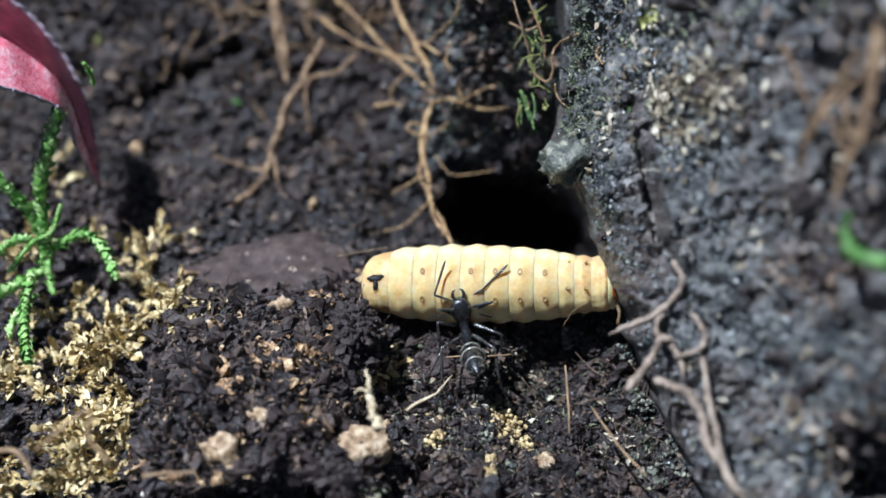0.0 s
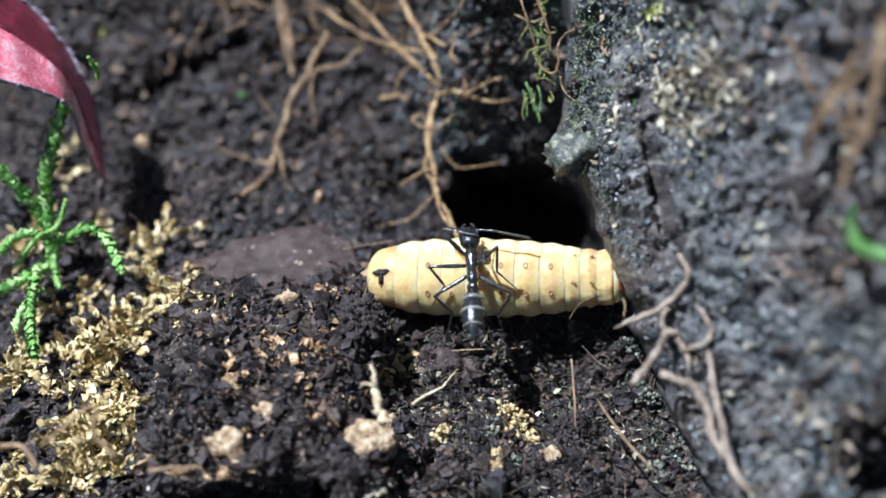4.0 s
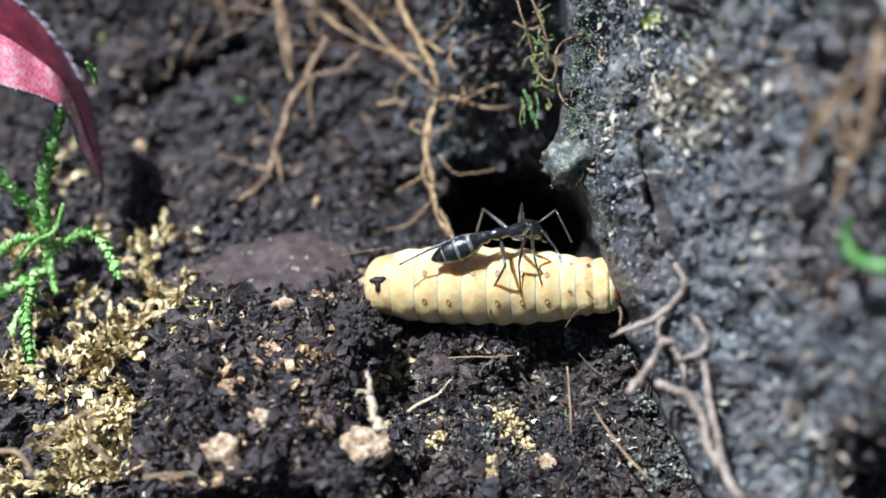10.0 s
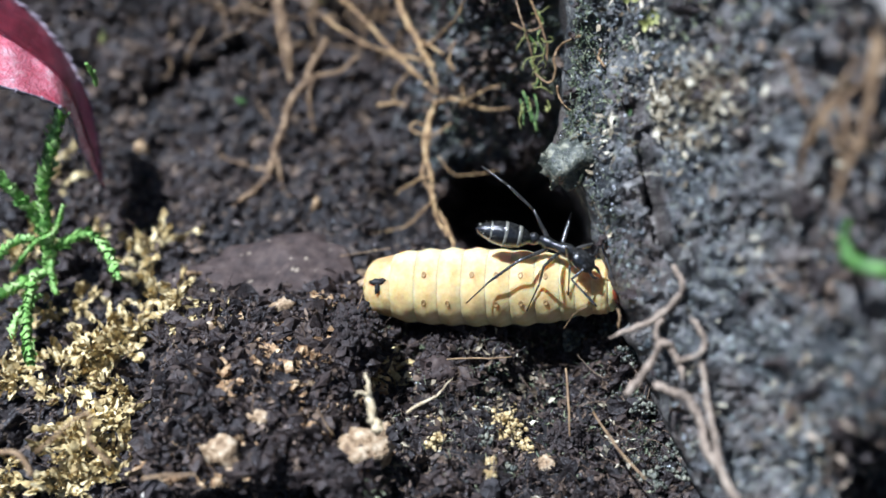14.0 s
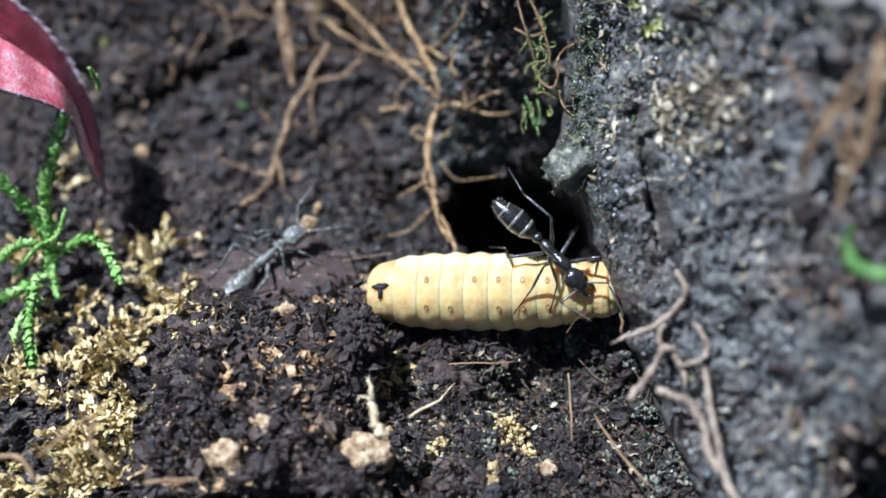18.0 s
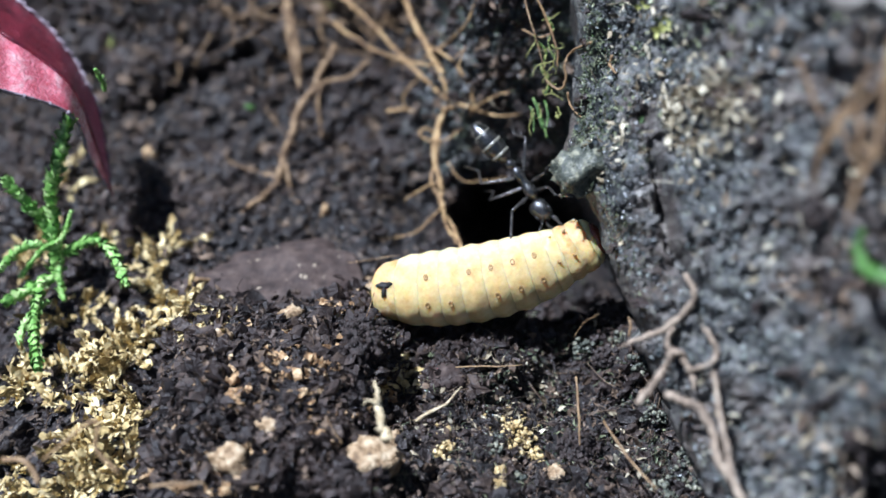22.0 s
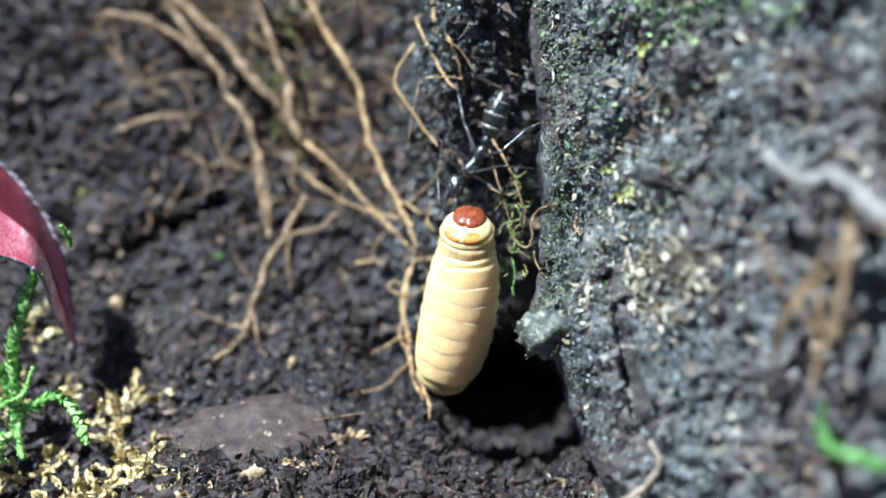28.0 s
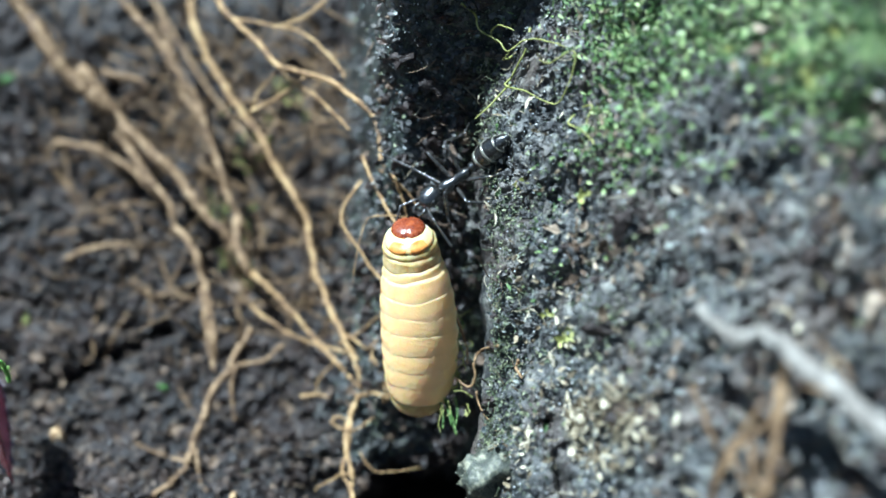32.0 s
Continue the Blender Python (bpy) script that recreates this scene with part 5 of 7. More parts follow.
# head capsule, shield, jaws
front = larva_parts[-1]
v, f = revolve([0.3, 0.36, 0.55, 0.8, 1.05, 1.25, 1.32], [0, 2.5, 2.52, 2.42, 2.1, 1.75, 0], 28)
part("neck_skin", mesh_of("neck_skin", v, f, LARVA), front, "pale soft skin round the head", pose(0.3 * MM, 0, 0))
v, f = revolve([0.6, 0.8, 1.2, 1.5, 1.72, 1.86, 1.92], [0, 1.7, 1.75, 1.6, 1.25, 0.65, 0], 36)
v[:, 1:] *= (1 - 0.13 * np.exp(-(v[:, 1] / 0.16) ** 2) * (np.hypot(v[:, 1], v[:, 2]) > 0.3))[:, None]
v[:, 2] += 0.7
part("head_capsule", mesh_of("head_capsule", v, f, HEAD_SKIN), front, "glossy red-brown head capsule", pose(0.3 * MM, 0, 0))
for side in (-1, 1):
    v, f = revolve([0, 0.1, 0.4, 0.6, 0.7], [0, 0.2, 0.22, 0.14, 0], 10)
    v = v @ np.array(pose(0, 0, 0, 0, 0, -18 * side).to_3x3()).T + np.array((1.35, 0.24 * side, 1.7))
    part("jaw", mesh_of("jaw", v, f, DIRT), front, "black jaw")
for side in (-1, 1):
    pv = []
    for k in range(9):
        for j in range(7):
            a = radians(180 + (6 + 44 * k / 8) * side)
            tall = 0.35 + 0.65 * math.sin(math.pi * (0.12 + 0.76 * k / 8))
            x = 0.86 + 0.5 * tall * (j / 3 - 1)
            rr = np.interp(x, [0.5, 0.8, 1.05, 1.25], [2.58, 2.48, 2.17, 1.84]) + 0.07 * math.sin(math.pi * j / 6)
            pv.append((x, rr * math.sin(a), rr * math.cos(a)))
    part("neck_shield", mesh_of("neck_shield", pv, grid_faces(9, 7), SHIELD), front, "orange-brown neck plate", pose(0.3 * MM, 0, 0))
for k in range(6):
    sg = larva_parts[-2 - k // 2]
    side = -1 if k % 2 else 1
    a = radians(20 + 26 * side)
    v, f = tube([(0, 0, 0), (0.1, 0, 0.2), (0.25, 0, 0.3)], [0.2, 0.12, 0.05], 8)
    v = v @ np.array(pose(0, 0, 0, -math.degrees(a)).to_3x3()).T + np.array((0.3, 3.0 * math.sin(a), 3.0 * math.cos(a)))
    part("stub_leg", mesh_of("stub_leg", v, f, SPOT), sg, "short brown jointed leg")

# ---- the ants ----
# plate rims, with the shell's grey sheen put in as a lighter colour
GASTER_SHEEN = material("ant_band_sheen", [(0.4, (0.08, 0.08, 0.066)), (0.6, (0.22, 0.21, 0.165))], 0.4, (0.15, 0.3), 0.2, 0.08, 0.8, coat=0.5)
EYE = material("ant_eye", [(0.4, (0.02, 0.02, 0.02)), (0.6, (0.05, 0.05, 0.05))], 0.3, (0.1, 0.2), 0.0, 0.1, 0.6)
LEG = material("ant_leg", [(0.4, (0.012, 0.0115, 0.011)), (0.6, (0.045, 0.042, 0.038))], 0.8, (0.2, 0.34), 0.3, 0.1, 1.0, coat=1.0)
HAIR = material("ant_hair", [(0.4, (0.25, 0.24, 0.2)), (0.6, (0.4, 0.38, 0.3))], 0.5, (0.4, 0.6), 0.0, 0.1, 0.5)
FEMUR, TIBIA, TARSUS = 3.7, 3.6, 3.2


def limb(profile, sides=8):
    xs = [p[0] for p in profile]
    rs = [p[1] for p in profile]
    v, f = revolve([xs[0]] + xs + [xs[-1]], [0] + rs + [0], sides)
    return v, f


def hairs(count, place, length, seed, r=0.012):
    """Short bristles standing on a body; place(u, v) gives a point and its outward way."""
    rs, pile = np.random.RandomState(seed), Pile()
    for _ in range(count):
        p, w = place(rs.uniform(), rs.uniform())
        w = w + rs.normal(size=3) * 0.25
        w /= np.linalg.norm(w)
        side = np.cross(w, (0.3, 0.5, 0.81))
        side /= np.linalg.norm(side)
        up2 = np.cross(w, side)
        tip = p + w * length * rs.uniform(0.6, 1.2)
        pile.add([p + side * r, p - side * r * 0.5 + up2 * r, p - side * r * 0.5 - up2 * r, tip], [[0, 1, 3], [1, 2, 3], [2, 0, 3]])
    return pile.mesh("bristles", HAIR)


gx_, gr_ = [], []
for k in range(41):                      # four overlapping plates
    q = k / 40
    body = 1.28 * math.sin(math.pi * min(1, 0.04 + 0.96 * q)) ** 0.62 * (1.08 - 0.25 * q)
    step = (q * 4.0) % 1.0
    gx_.append(2.75 - 5.5 * q)
    gr_.append(max(0.02, 1.02 * body * (0.965 + 0.05 * step)))
gv, gf = revolve([gx_[0] + 0.02] + gx_ + [gx_[-1] - 0.05], [0] + gr_ + [0], 24, 1.04)
GASTER_ME = mesh_of("gaster", gv, gf, ANT)
BANDS = []
for k in (1, 2, 3):
    q = k / 4 - 0.012
    x0 = 2.75 - 5.5 * q
    i0 = int(q * 40)
    rr = gr_[i0] * 1.006
    v, f = revolve([x0 + 0.34, x0 + 0.34, x0 + 0.1, x0 - 0.05, x0 - 0.05], [0, rr * 0.985, rr * 1.004, rr * 0.99, 0], 24, 1.04)
    BANDS.append(mesh_of("plate_edge", v, f, GASTER_SHEEN))
tx = [-2.15, -2.0, -1.6, -1.1, -0.6, -0.25, 0.1, 0.6, 1.1, 1.6, 1.95, 2.1]
tr = [0.22, 0.4, 0.55, 0.58, 0.5, 0.44, 0.52, 0.68, 0.72, 0.58, 0.36, 0.22]
THORAX_ME = mesh_of("thorax", *revolve([tx[0]] + tx + [tx[-1]], [0] + tr + [0], 20, 1.12), ANT)
PETIOLE_ME = mesh_of("petiole", *revolve([-0.75, -0.7, -0.3, 0.05, 0.4, 0.7, 0.75], [0, 0.22, 0.52, 0.62, 0.4, 0.2, 0], 14, 1.25), ANT)
HEAD_ME = mesh_of("head", *revolve([-1.3, -1.28, -1.1, -0.7, -0.1, 0.5, 0.95, 1.2, 1.25], [0, 0.55, 0.85, 1.0, 1.06, 0.98, 0.78, 0.5, 0], 20, 0.78), ANT)
EYE_ME = mesh_of("eye", ICO2[0] * np.array((0.3, 0.16, 0.28)), ICO2[1], EYE)
JAW_ME = mesh_of("jaw", *tube([(0, 0, 0), (0.5, 0.22, -0.05), (0.95, 0.12, -0.1), (1.2, -0.15, -0.12)], [0.17, 0.19, 0.14, 0.04], 8), LEG)
FEMUR_ME = mesh_of("femur", *limb([(0, 0.17), (0.3, 0.2), (1.2, 0.24), (2.6, 0.17), (FEMUR, 0.13)]), LEG)
TIBIA_ME = mesh_of("tibia", *limb([(0, 0.13), (0.4, 0.14), (1.8, 0.165), (3.0, 0.15), (TIBIA, 0.12)]), LEG)
TARSUS_ME = mesh_of("tarsus", *limb([(0, 0.11), (0.9, 0.1), (0.95, 0.075), (1.4, 0.09), (1.45, 0.07), (1.9, 0.085), (1.95, 0.065), (TARSUS, 0.08)]), LEG)
SCAPE_ME = mesh_of("scape", *limb([(0, 0.1), (0.4, 0.1), (2.0, 0.13), (2.3, 0.1)]), LEG)
FLAGELLUM_ME = mesh_of("flagellum", *limb([(0, 0.09), (0.5, 0.1), (1.8, 0.125), (3.2, 0.13), (3.6, 0.06)]), LEG)
GHAIR = hairs(260, lambda a, b: (np.array((2.2 - 4.7 * a, 1.05 * math.sin(math.pi * (0.08 + 0.86 * a)) ** 0.6 * math.cos(b * 6.283), 1.0 * math.sin(math.pi * (0.08 + 0.86 * a)) ** 0.6 * math.sin(b * 6.283))),
                                 np.array((-0.5, math.cos(b * 6.283), math.sin(b * 6.283)))), 0.32, 3)


# paler shell: the grey reflection on it is put into the base colour
GREY_SHEEN = material("grey_sheen_shell", [(0.35, (0.025, 0.028, 0.026)), (0.52, (0.13, 0.135, 0.12)), (0.68, (0.42, 0.42, 0.36))], 0.5, (0.3, 0.6), 0.5, 0.1, 0.5)
SHEENED = {}


def with_sheen(me, on):
    """The same shape in a shell with grey sheen put into its colour."""
    if not on:
        return me
    if me.name not in SHEENED:
        SHEENED[me.name] = me.copy()
        SHEENED[me.name].materials[0] = GREY_SHEEN
    return SHEENED[me.name]


def build_ant(label, sheen=False):
    ant = tagged(new("ant"), label, "ant", "ants by the burrow")
    p = {"gaster": part("gaster", with_sheen(GASTER_ME, sheen), ant), "thorax": part("thorax", with_sheen(THORAX_ME, sheen), ant),
         "petiole": part("petiole", with_sheen(PETIOLE_ME, sheen), ant), "head": part("head", with_sheen(HEAD_ME, sheen), ant)}
    for me in BANDS:
        part("plate_edge", me, p["gaster"], "rim of an abdomen plate with grey sheen in its colour")
    tagged(part("bristles", GHAIR, p["gaster"], "fine pale bristles"), kind="stuff")
    for side in (-1, 1):
        part("eye", EYE_ME, p["head"], "small round dark eye", pose(0.25 * MM, 0.82 * side * MM, 0.32 * MM))
        part("jaw", JAW_ME, p["head"], "", Matrix.Translation((1.05 * MM, 0.35 * side * MM, -0.1 * MM)) @ Matrix.Diagonal((1, side, 1, 1)))
        for k in range(3):
            p["femur", side, k] = part("femur", with_sheen(FEMUR_ME, sheen), ant)
            p["tibia", side, k] = part("tibia", with_sheen(TIBIA_ME, sheen), ant)
            p["tarsus", side, k] = part("tarsus", with_sheen(TARSUS_ME, sheen), ant)
        p["scape", side] = part("scape", with_sheen(SCAPE_ME, sheen), ant)
        p["flagellum", side] = part("flagellum", with_sheen(FLAGELLUM_ME, sheen), ant)
    return ant, p


first_ant = (*build_ant("glossy black ant with a banded abdomen, tugging at the larva"), [])
second_ant = (*build_ant("grey-black ant, grey sheen in its colour, carrying a brown crumb across the soil", True), [])
v, f = lump(ICO2, rnd, 1.0, 0.35)
ant_load = tagged(new("soil_crumb", mesh_of("soil_crumb", v, f, STONE)), "reddish-brown crumb held in the jaws of an ant", "crumb")

# ---- crumbs, fibres and litter ----
# near-white colour for tiny grains that stand in for sparkle on wet ground
GLINT = material("pale_glint", [(0.4, (0.35, 0.38, 0.4)), (0.6, (0.7, 0.72, 0.72))], 0.3, (0.08, 0.3), 0.2, 0.1, 0.8)
CRUMBS = material("soil_crumbs", [(0.2, (0.004, 0.003, 0.003)), (0.45, (0.014, 0.0095, 0.0085)), (0.66, (0.042, 0.029, 0.0235)), (0.86, (0.12, 0.085, 0.06))], 0.9, (0.25, 0.8), 0.9, 0.18, 0.5, per_island=0.4, tint=(0.03, 0.018, 0.015), tint_size=14)
HUMUS = material("brown_humus", [(0.25, (0.045, 0.029, 0.02)), (0.5, (0.105, 0.072, 0.048)), (0.75, (0.24, 0.172, 0.115))], 0.8, (0.4, 0.8), 0.8, 0.2, 0.4, per_island=0.4)
BANKBIT = material("bank_bits", [(0.25, (0.014, 0.015, 0.016)), (0.5, (0.055, 0.055, 0.054)), (0.75, (0.18, 0.17, 0.15))], 0.7, (0.2, 0.7), 0.8, 0.15, 0.6, per_island=0.4)
LITTER = material("bank_litter", [(0.25, (0.1, 0.075, 0.045)), (0.5, (0.3, 0.25, 0.16)), (0.75, (0.6, 0.55, 0.41))], 0.8, (0.35, 0.7), 0.5, 0.2, 0.4, per_island=0.5)
NEARLITTER = material("near_litter", [(0.25, (0.06, 0.045, 0.032)), (0.5, (0.17, 0.125, 0.085)), (0.75, (0.38, 0.31, 0.23))], 0.8, (0.35, 0.7), 0.5, 0.2, 0.4, per_island=0.5)
BANKMOSS = material("bank_moss", [(0.25, (0.03, 0.055, 0.02)), (0.5, (0.1, 0.18, 0.055)), (0.75, (0.36, 0.44, 0.19))], 2.6, (0.3, 0.6), 0.3, 0.2, 0.5, per_island=0.5)
SPECKMOSS = material("speck_moss", [(0.25, (0.03, 0.042, 0.026)), (0.5, (0.08, 0.1, 0.055)), (0.75, (0.24, 0.26, 0.15))], 0.8, (0.3, 0.6), 0.3, 0.2, 0.5, per_island=0.5)
sr = np.random.RandomState(11)
SHAPES = []
for _ in range(26):
    v, f = lump(ICO2, sr, 1.0, 0.5)
    v = v * (1 + 0.22 * np.sign(np.sin(v @ sr.normal(size=(3, 1)) * 5)))          # broken faces
    SHAPES.append(((v * sr.uniform(0.45, 1.3, 3)) @ turn_any(sr).T, f))
SMALL = [lump(ICO1, sr, 1.0, 0.3) for _ in range(10)]
WARDS = [turn_any(sr) for _ in range(60)]


def scatter_lumps(name, label, category, spots, sizes, mat, small=False, sink=0.2, flat=True):
    pile, shapes = Pile(), SMALL if small else SHAPES
    x, u = spots
    d = face_depth(x, u)
    c = bank(x, u, d - sizes * (0.5 - sink))
    for i in range(len(x)):
        v, f = shapes[i % len(shapes)]
        pile.add(v @ WARDS[(i * 7) % 60].T * sizes[i] * np.array((1, 0.8, 0.9)) + c[i], f)
    return tagged(new(name, pile.mesh(name, mat, flat)), label, category, kind="stuff")


def scatter_flakes(name, label, category, spots, sizes, mat, lift=0.2, wide=(0.3, 0.7), stand=0.8):
    pile = Pile()
    x, u = spots
    d = face_depth(x, u)
    c = bank(x, u, d - lift * sr.uniform(0.2, 1, len(x)))
    for i in range(len(x)):
        v, f = flake(sizes[i], sr.uniform(*wide), sr.uniform(-0.5, 0.9), sr)
        a = sr.uniform(0, 6.283)
        x3 = math.cos(a) * RIGHT + math.sin(a) * UP - stand * sr.uniform(-0.3, 1) * AHEAD
        x3 /= np.linalg.norm(x3)
        y3 = np.cross(x3, AHEAD + 0.4 * sr.normal(size=3))
        y3 /= np.linalg.norm(y3)
        z3 = np.cross(x3, y3)
        pile.add(v[:, :1] * x3 + v[:, 1:2] * y3 + v[:, 2:] * z3 + c[i], f)
    return tagged(new(name, pile.mesh(name, mat, True)), label, category, kind="stuff")


def scatter_fibres(name, label, category, spots, length, r, mat, lift=0.4):
    pile = Pile()
    x, u = spots
    d = face_depth(x, u)
    c = bank(x, u, d - 0.1)
    for i in range(len(x)):
        a = sr.uniform(0, 6.283)
        w = math.cos(a) * RIGHT + math.sin(a) * UP
        q = c[i]
        pts = [q]
        for _ in range(3):
            w = w + sr.normal(size=3) * 0.45 - AHEAD * 0.12
            w /= np.linalg.norm(w)
            q = q + w * length * sr.uniform(0.5, 1.2) / 3 - AHEAD * lift * 0.15
            pts.append(q)
        v, f = tube(pts, [r, r * 0.8, r * 0.4], 4, 0, sr, 2)
        pile.add_mixed(v, f)
    return tagged(new(name, pile.mesh(name, mat)), label, category, kind="stuff")


def add_mixed(self, verts, faces, mat=0):
    self.v.append(np.asarray(verts, float))
    self.f += [[k + self.n for k in q] for q in faces]
    self.m += [mat] * len(faces)
    self.n += len(verts)


Pile.add_mixed = add_mixed


def where(n, box, keep):
    """n random places in a box for which keep gives odds."""
    xs, us = [], []
    while sum(map(len, xs)) < n:
        x, u = sr.uniform(box[0], box[1], 4 * n), sr.uniform(box[2], box[3], 4 * n)
        ok = sr.uniform(size=4 * n) < keep(x, u)
        xs.append(x[ok])
        us.append(u[ok])
    return np.concatenate(xs)[:n], np.concatenate(us)[:n]


on_soil = lambda x, u: (x < wall_edge(u) + 0.5) * (1 - np.exp(-(((x + 20) / 8.5) ** 2 + ((u + 1.0) / 4.2) ** 2) ** 3)) * (0.25 + 0.75 * smooth(fbm(x, u, 6, 2, 51), -0.25, 0.3)) * (1 - np.exp(-(((x - 8.5) / 8) ** 2 + ((u - 4.5) / 4.5) ** 2) ** 3))
mound = lambda x, u: np.exp(-((x + 17) / 10.5) ** 4 - ((u + 12.5) / 8.5) ** 4)
fore = lambda x, u: (x < wall_edge(u)) * smooth(-u, 4, 8)
patchy = lambda x, u, k: 0.12 + smooth(fbm(x, u, 5, 3, k), -0.15, 0.3)
on_wall = lambda x, u: (x > wall_edge(u) + 0.3) * smooth(seg_dist(x, u, CRACK), 0.5, 1.0)
column = lambda x, u: (x < wall_edge(u)) * smooth(x, -9, 0) * smooth(u, 8, 14)


def sized(n, a, b, power=2.5):
    return a + (b - a) * sr.uniform(size=n) ** power


scatter_lumps("soil_crumbs", "dark brown crumbs of damp soil strewn over the ground", "soil crumbs", where(6500, (-62, 24, -26, 62), on_soil), sized(6500, 0.1, 1.15, 4), CRUMBS)
scatter_lumps("mound_crumbs", "dark crumbly clods heaped into a mound", "soil crumbs", where(1900, (-32, -4, -26, 0), mound), sized(1900, 0.12, 1.25, 2.4), CRUMBS)
scatter_lumps("humus_crumbs", "brown specks of humus on the soil", "soil crumbs", where(900, (-62, 24, -26, 62), on_soil), sized(900, 0.15, 0.65), HUMUS)
scatter_lumps("fore_crumbs", "dark damp crumbs in the hollow of the bank", "soil crumbs", where(1100, (-12, 26, -26, -3), fore), sized(1100, 0.1, 0.8, 2.8), CRUMBS)
scatter_lumps("burrow_crumbs", "dark damp crumbs on the floor of the burrow", "soil crumbs", where(900, (-3, 18, -9, 5), lambda x, u: (x < wall_edge(u)) * 1.0), sized(900, 0.15, 1.0, 2), CRUMBS, False, 0.1)
scatter_flakes("humus_flakes", "brown and tan flakes of rotten wood on the mound", "wood flakes", where(900, (-32, -4, -26, 0), mound), sized(900, 0.35, 1.3, 2), HUMUS, 0.9)
scatter_flakes("soil_flakes", "brown scraps of rotten leaf on the soil", "leaf scraps", where(1300, (-62, 24, -26, 62), on_soil), sized(1300, 0.35, 1.6, 2.2), HUMUS, 0.5)
scatter_flakes("back_flakes", "tan and brown leaf scraps on the far soil", "leaf scraps", where(300, (-60, 8, 4, 62), on_soil), sized(300, 0.8, 2.8, 2), HUMUS, 0.6, (0.3, 0.7), 0.5)
scatter_flakes("fore_flakes", "brown scraps of rotten leaf in the hollow", "leaf scraps", where(500, (-12, 26, -26, -5), fore), sized(500, 0.35, 1.2, 2.2), HUMUS, 0.6)
DARKFLAKE = material("dark_flakes", [(0.25, (0.006, 0.0045, 0.0045)), (0.5, (0.024, 0.0165, 0.0145)), (0.75, (0.09, 0.063, 0.048))], 0.6, (0.15, 0.6), 0.8, 0.12, 0.6, per_island=0.5)
scatter_flakes("mound_shreds", "dark glossy shreds of rotten bark over the mound", "bark shreds", where(3600, (-33, -3, -26, 0), mound), sized(3600, 0.3, 1.3, 1.8), DARKFLAKE, 1.0, (0.2, 0.6), 1.6)
scatter_flakes("fore_shreds", "dark glossy shreds of rotten bark in the hollow", "bark shreds", where(2600, (-12, 26, -27, -4), fore), sized(2600, 0.25, 1.1, 1.8), DARKFLAKE, 0.7, (0.2, 0.6), 1.6)
scatter_flakes("soil_shreds", "dark shreds of rotten leaf over the soil", "leaf shreds", where(4200, (-62, 16, -8, 62), on_soil), sized(4200, 0.3, 1.7, 2), DARKFLAKE, 0.7, (0.25, 0.7), 1.3)
scatter_lumps("tan_crumbs", "small tan crumbs of rotten wood on the mound", "wood crumbs", where(210, (-30, -6, -24, -2), lambda x, u: mound(x, u) * smooth(fbm(x, u, 4, 2, 91), -0.1, 0.25)), sized(210, 0.2, 0.9, 1.8), WOOD)
scatter_flakes("mound_chips", "curled tan chips of rotten wood standing in the mound", "wood chips", where(150, (-30, -5, -24, -2), lambda x, u: mound(x, u) * smooth(fbm(x, u, 5, 2, 93), -0.1, 0.25)), sized(150, 0.5, 1.5, 1.8), WOOD, 1.0, (0.3, 0.7), 1.2)
scatter_flakes("fore_litter", "olive and straw-coloured scraps of litter in the damp hollow", "leaf scraps", where(420, (-8, 22, -24, -6), lambda x, u: fore(x, u) * smooth(fbm(x, u, 5, 2, 95), -0.15, 0.2)), sized(420, 0.3, 1.3, 1.8), LITTER, 0.6, (0.15, 0.5), 1.2)
scatter_flakes("fore_moss", "tiny olive moss leaves in the damp hollow", "moss", where(900, (-8, 22, -24, -5), lambda x, u: fore(x, u) * smooth(fbm(x, u, 4, 2, 97), -0.1, 0.25)), sized(900, 0.2, 0.8, 1.8), SPECKMOSS, 0.6, (0.2, 0.5), 1.3)
scatter_fibres("fore_fibres", "fine tan and grey root fibres in the damp hollow", "root fibres", where(260, (-10, 22, -24, -5), fore), 3.4, 0.04, HUMUS, 0.8)
scatter_fibres("soil_fibres", "fine brown root fibres in the soil", "root fibres", where(900, (-62, 24, -26, 60), on_soil), 4.0, 0.07, HUMUS)
scatter_fibres("mound_fibres", "fine dark fibres in the mound", "root fibres", where(1100, (-32, 24, -26, 0), lambda x, u: np.maximum(mound(x, u), 0.6 * fore(x, u))), 2.6, 0.05, CRUMBS)
scatter_fibres("back_fibres", "tangle of thin brown rootlets behind the thick roots", "root fibres", where(230, (-46, -2, 22, 68), lambda x, u: smooth(u + 0.6 * x, 0, 30)), 15.0, 0.17, ROOT_DARK, 5.0)
scatter_lumps("soil_glints", "tiny pale grains coloured as glints in the soil", "mineral grains", where(700, (-50, 24, -26, 60), on_soil), sized(700, 0.05, 0.16), GLINT, True, 0)
scatter_lumps("column_bits", "small dark damp crumbs on the column", "soil crumbs", where(2200, (-10, 14, 9, 68), column), sized(2200, 0.08, 0.75, 3), BANKBIT)
scatter_lumps("column_glints", "tiny pale grains coloured as glints on the column", "mineral grains", where(1500, (-10, 14, 9, 68), column), sized(1500, 0.04, 0.14), GLINT, True, 0)
scatter_lumps("bank_bits", "small grey crumbs on the bank face", "soil crumbs", where(4600, (10, 48, -30, 66), lambda x, u: on_wall(x, u) * patchy(x, u, 101)), sized(4600, 0.08, 0.6, 3.5), BANKBIT)
scatter_lumps("bank_glints", "tiny pale grains coloured as glints on the bank face", "mineral grains", where(3000, (10, 48, -30, 66), lambda x, u: on_wall(x, u) * patchy(x, u, 103)), sized(3000, 0.04, 0.14), GLINT, True, 0)
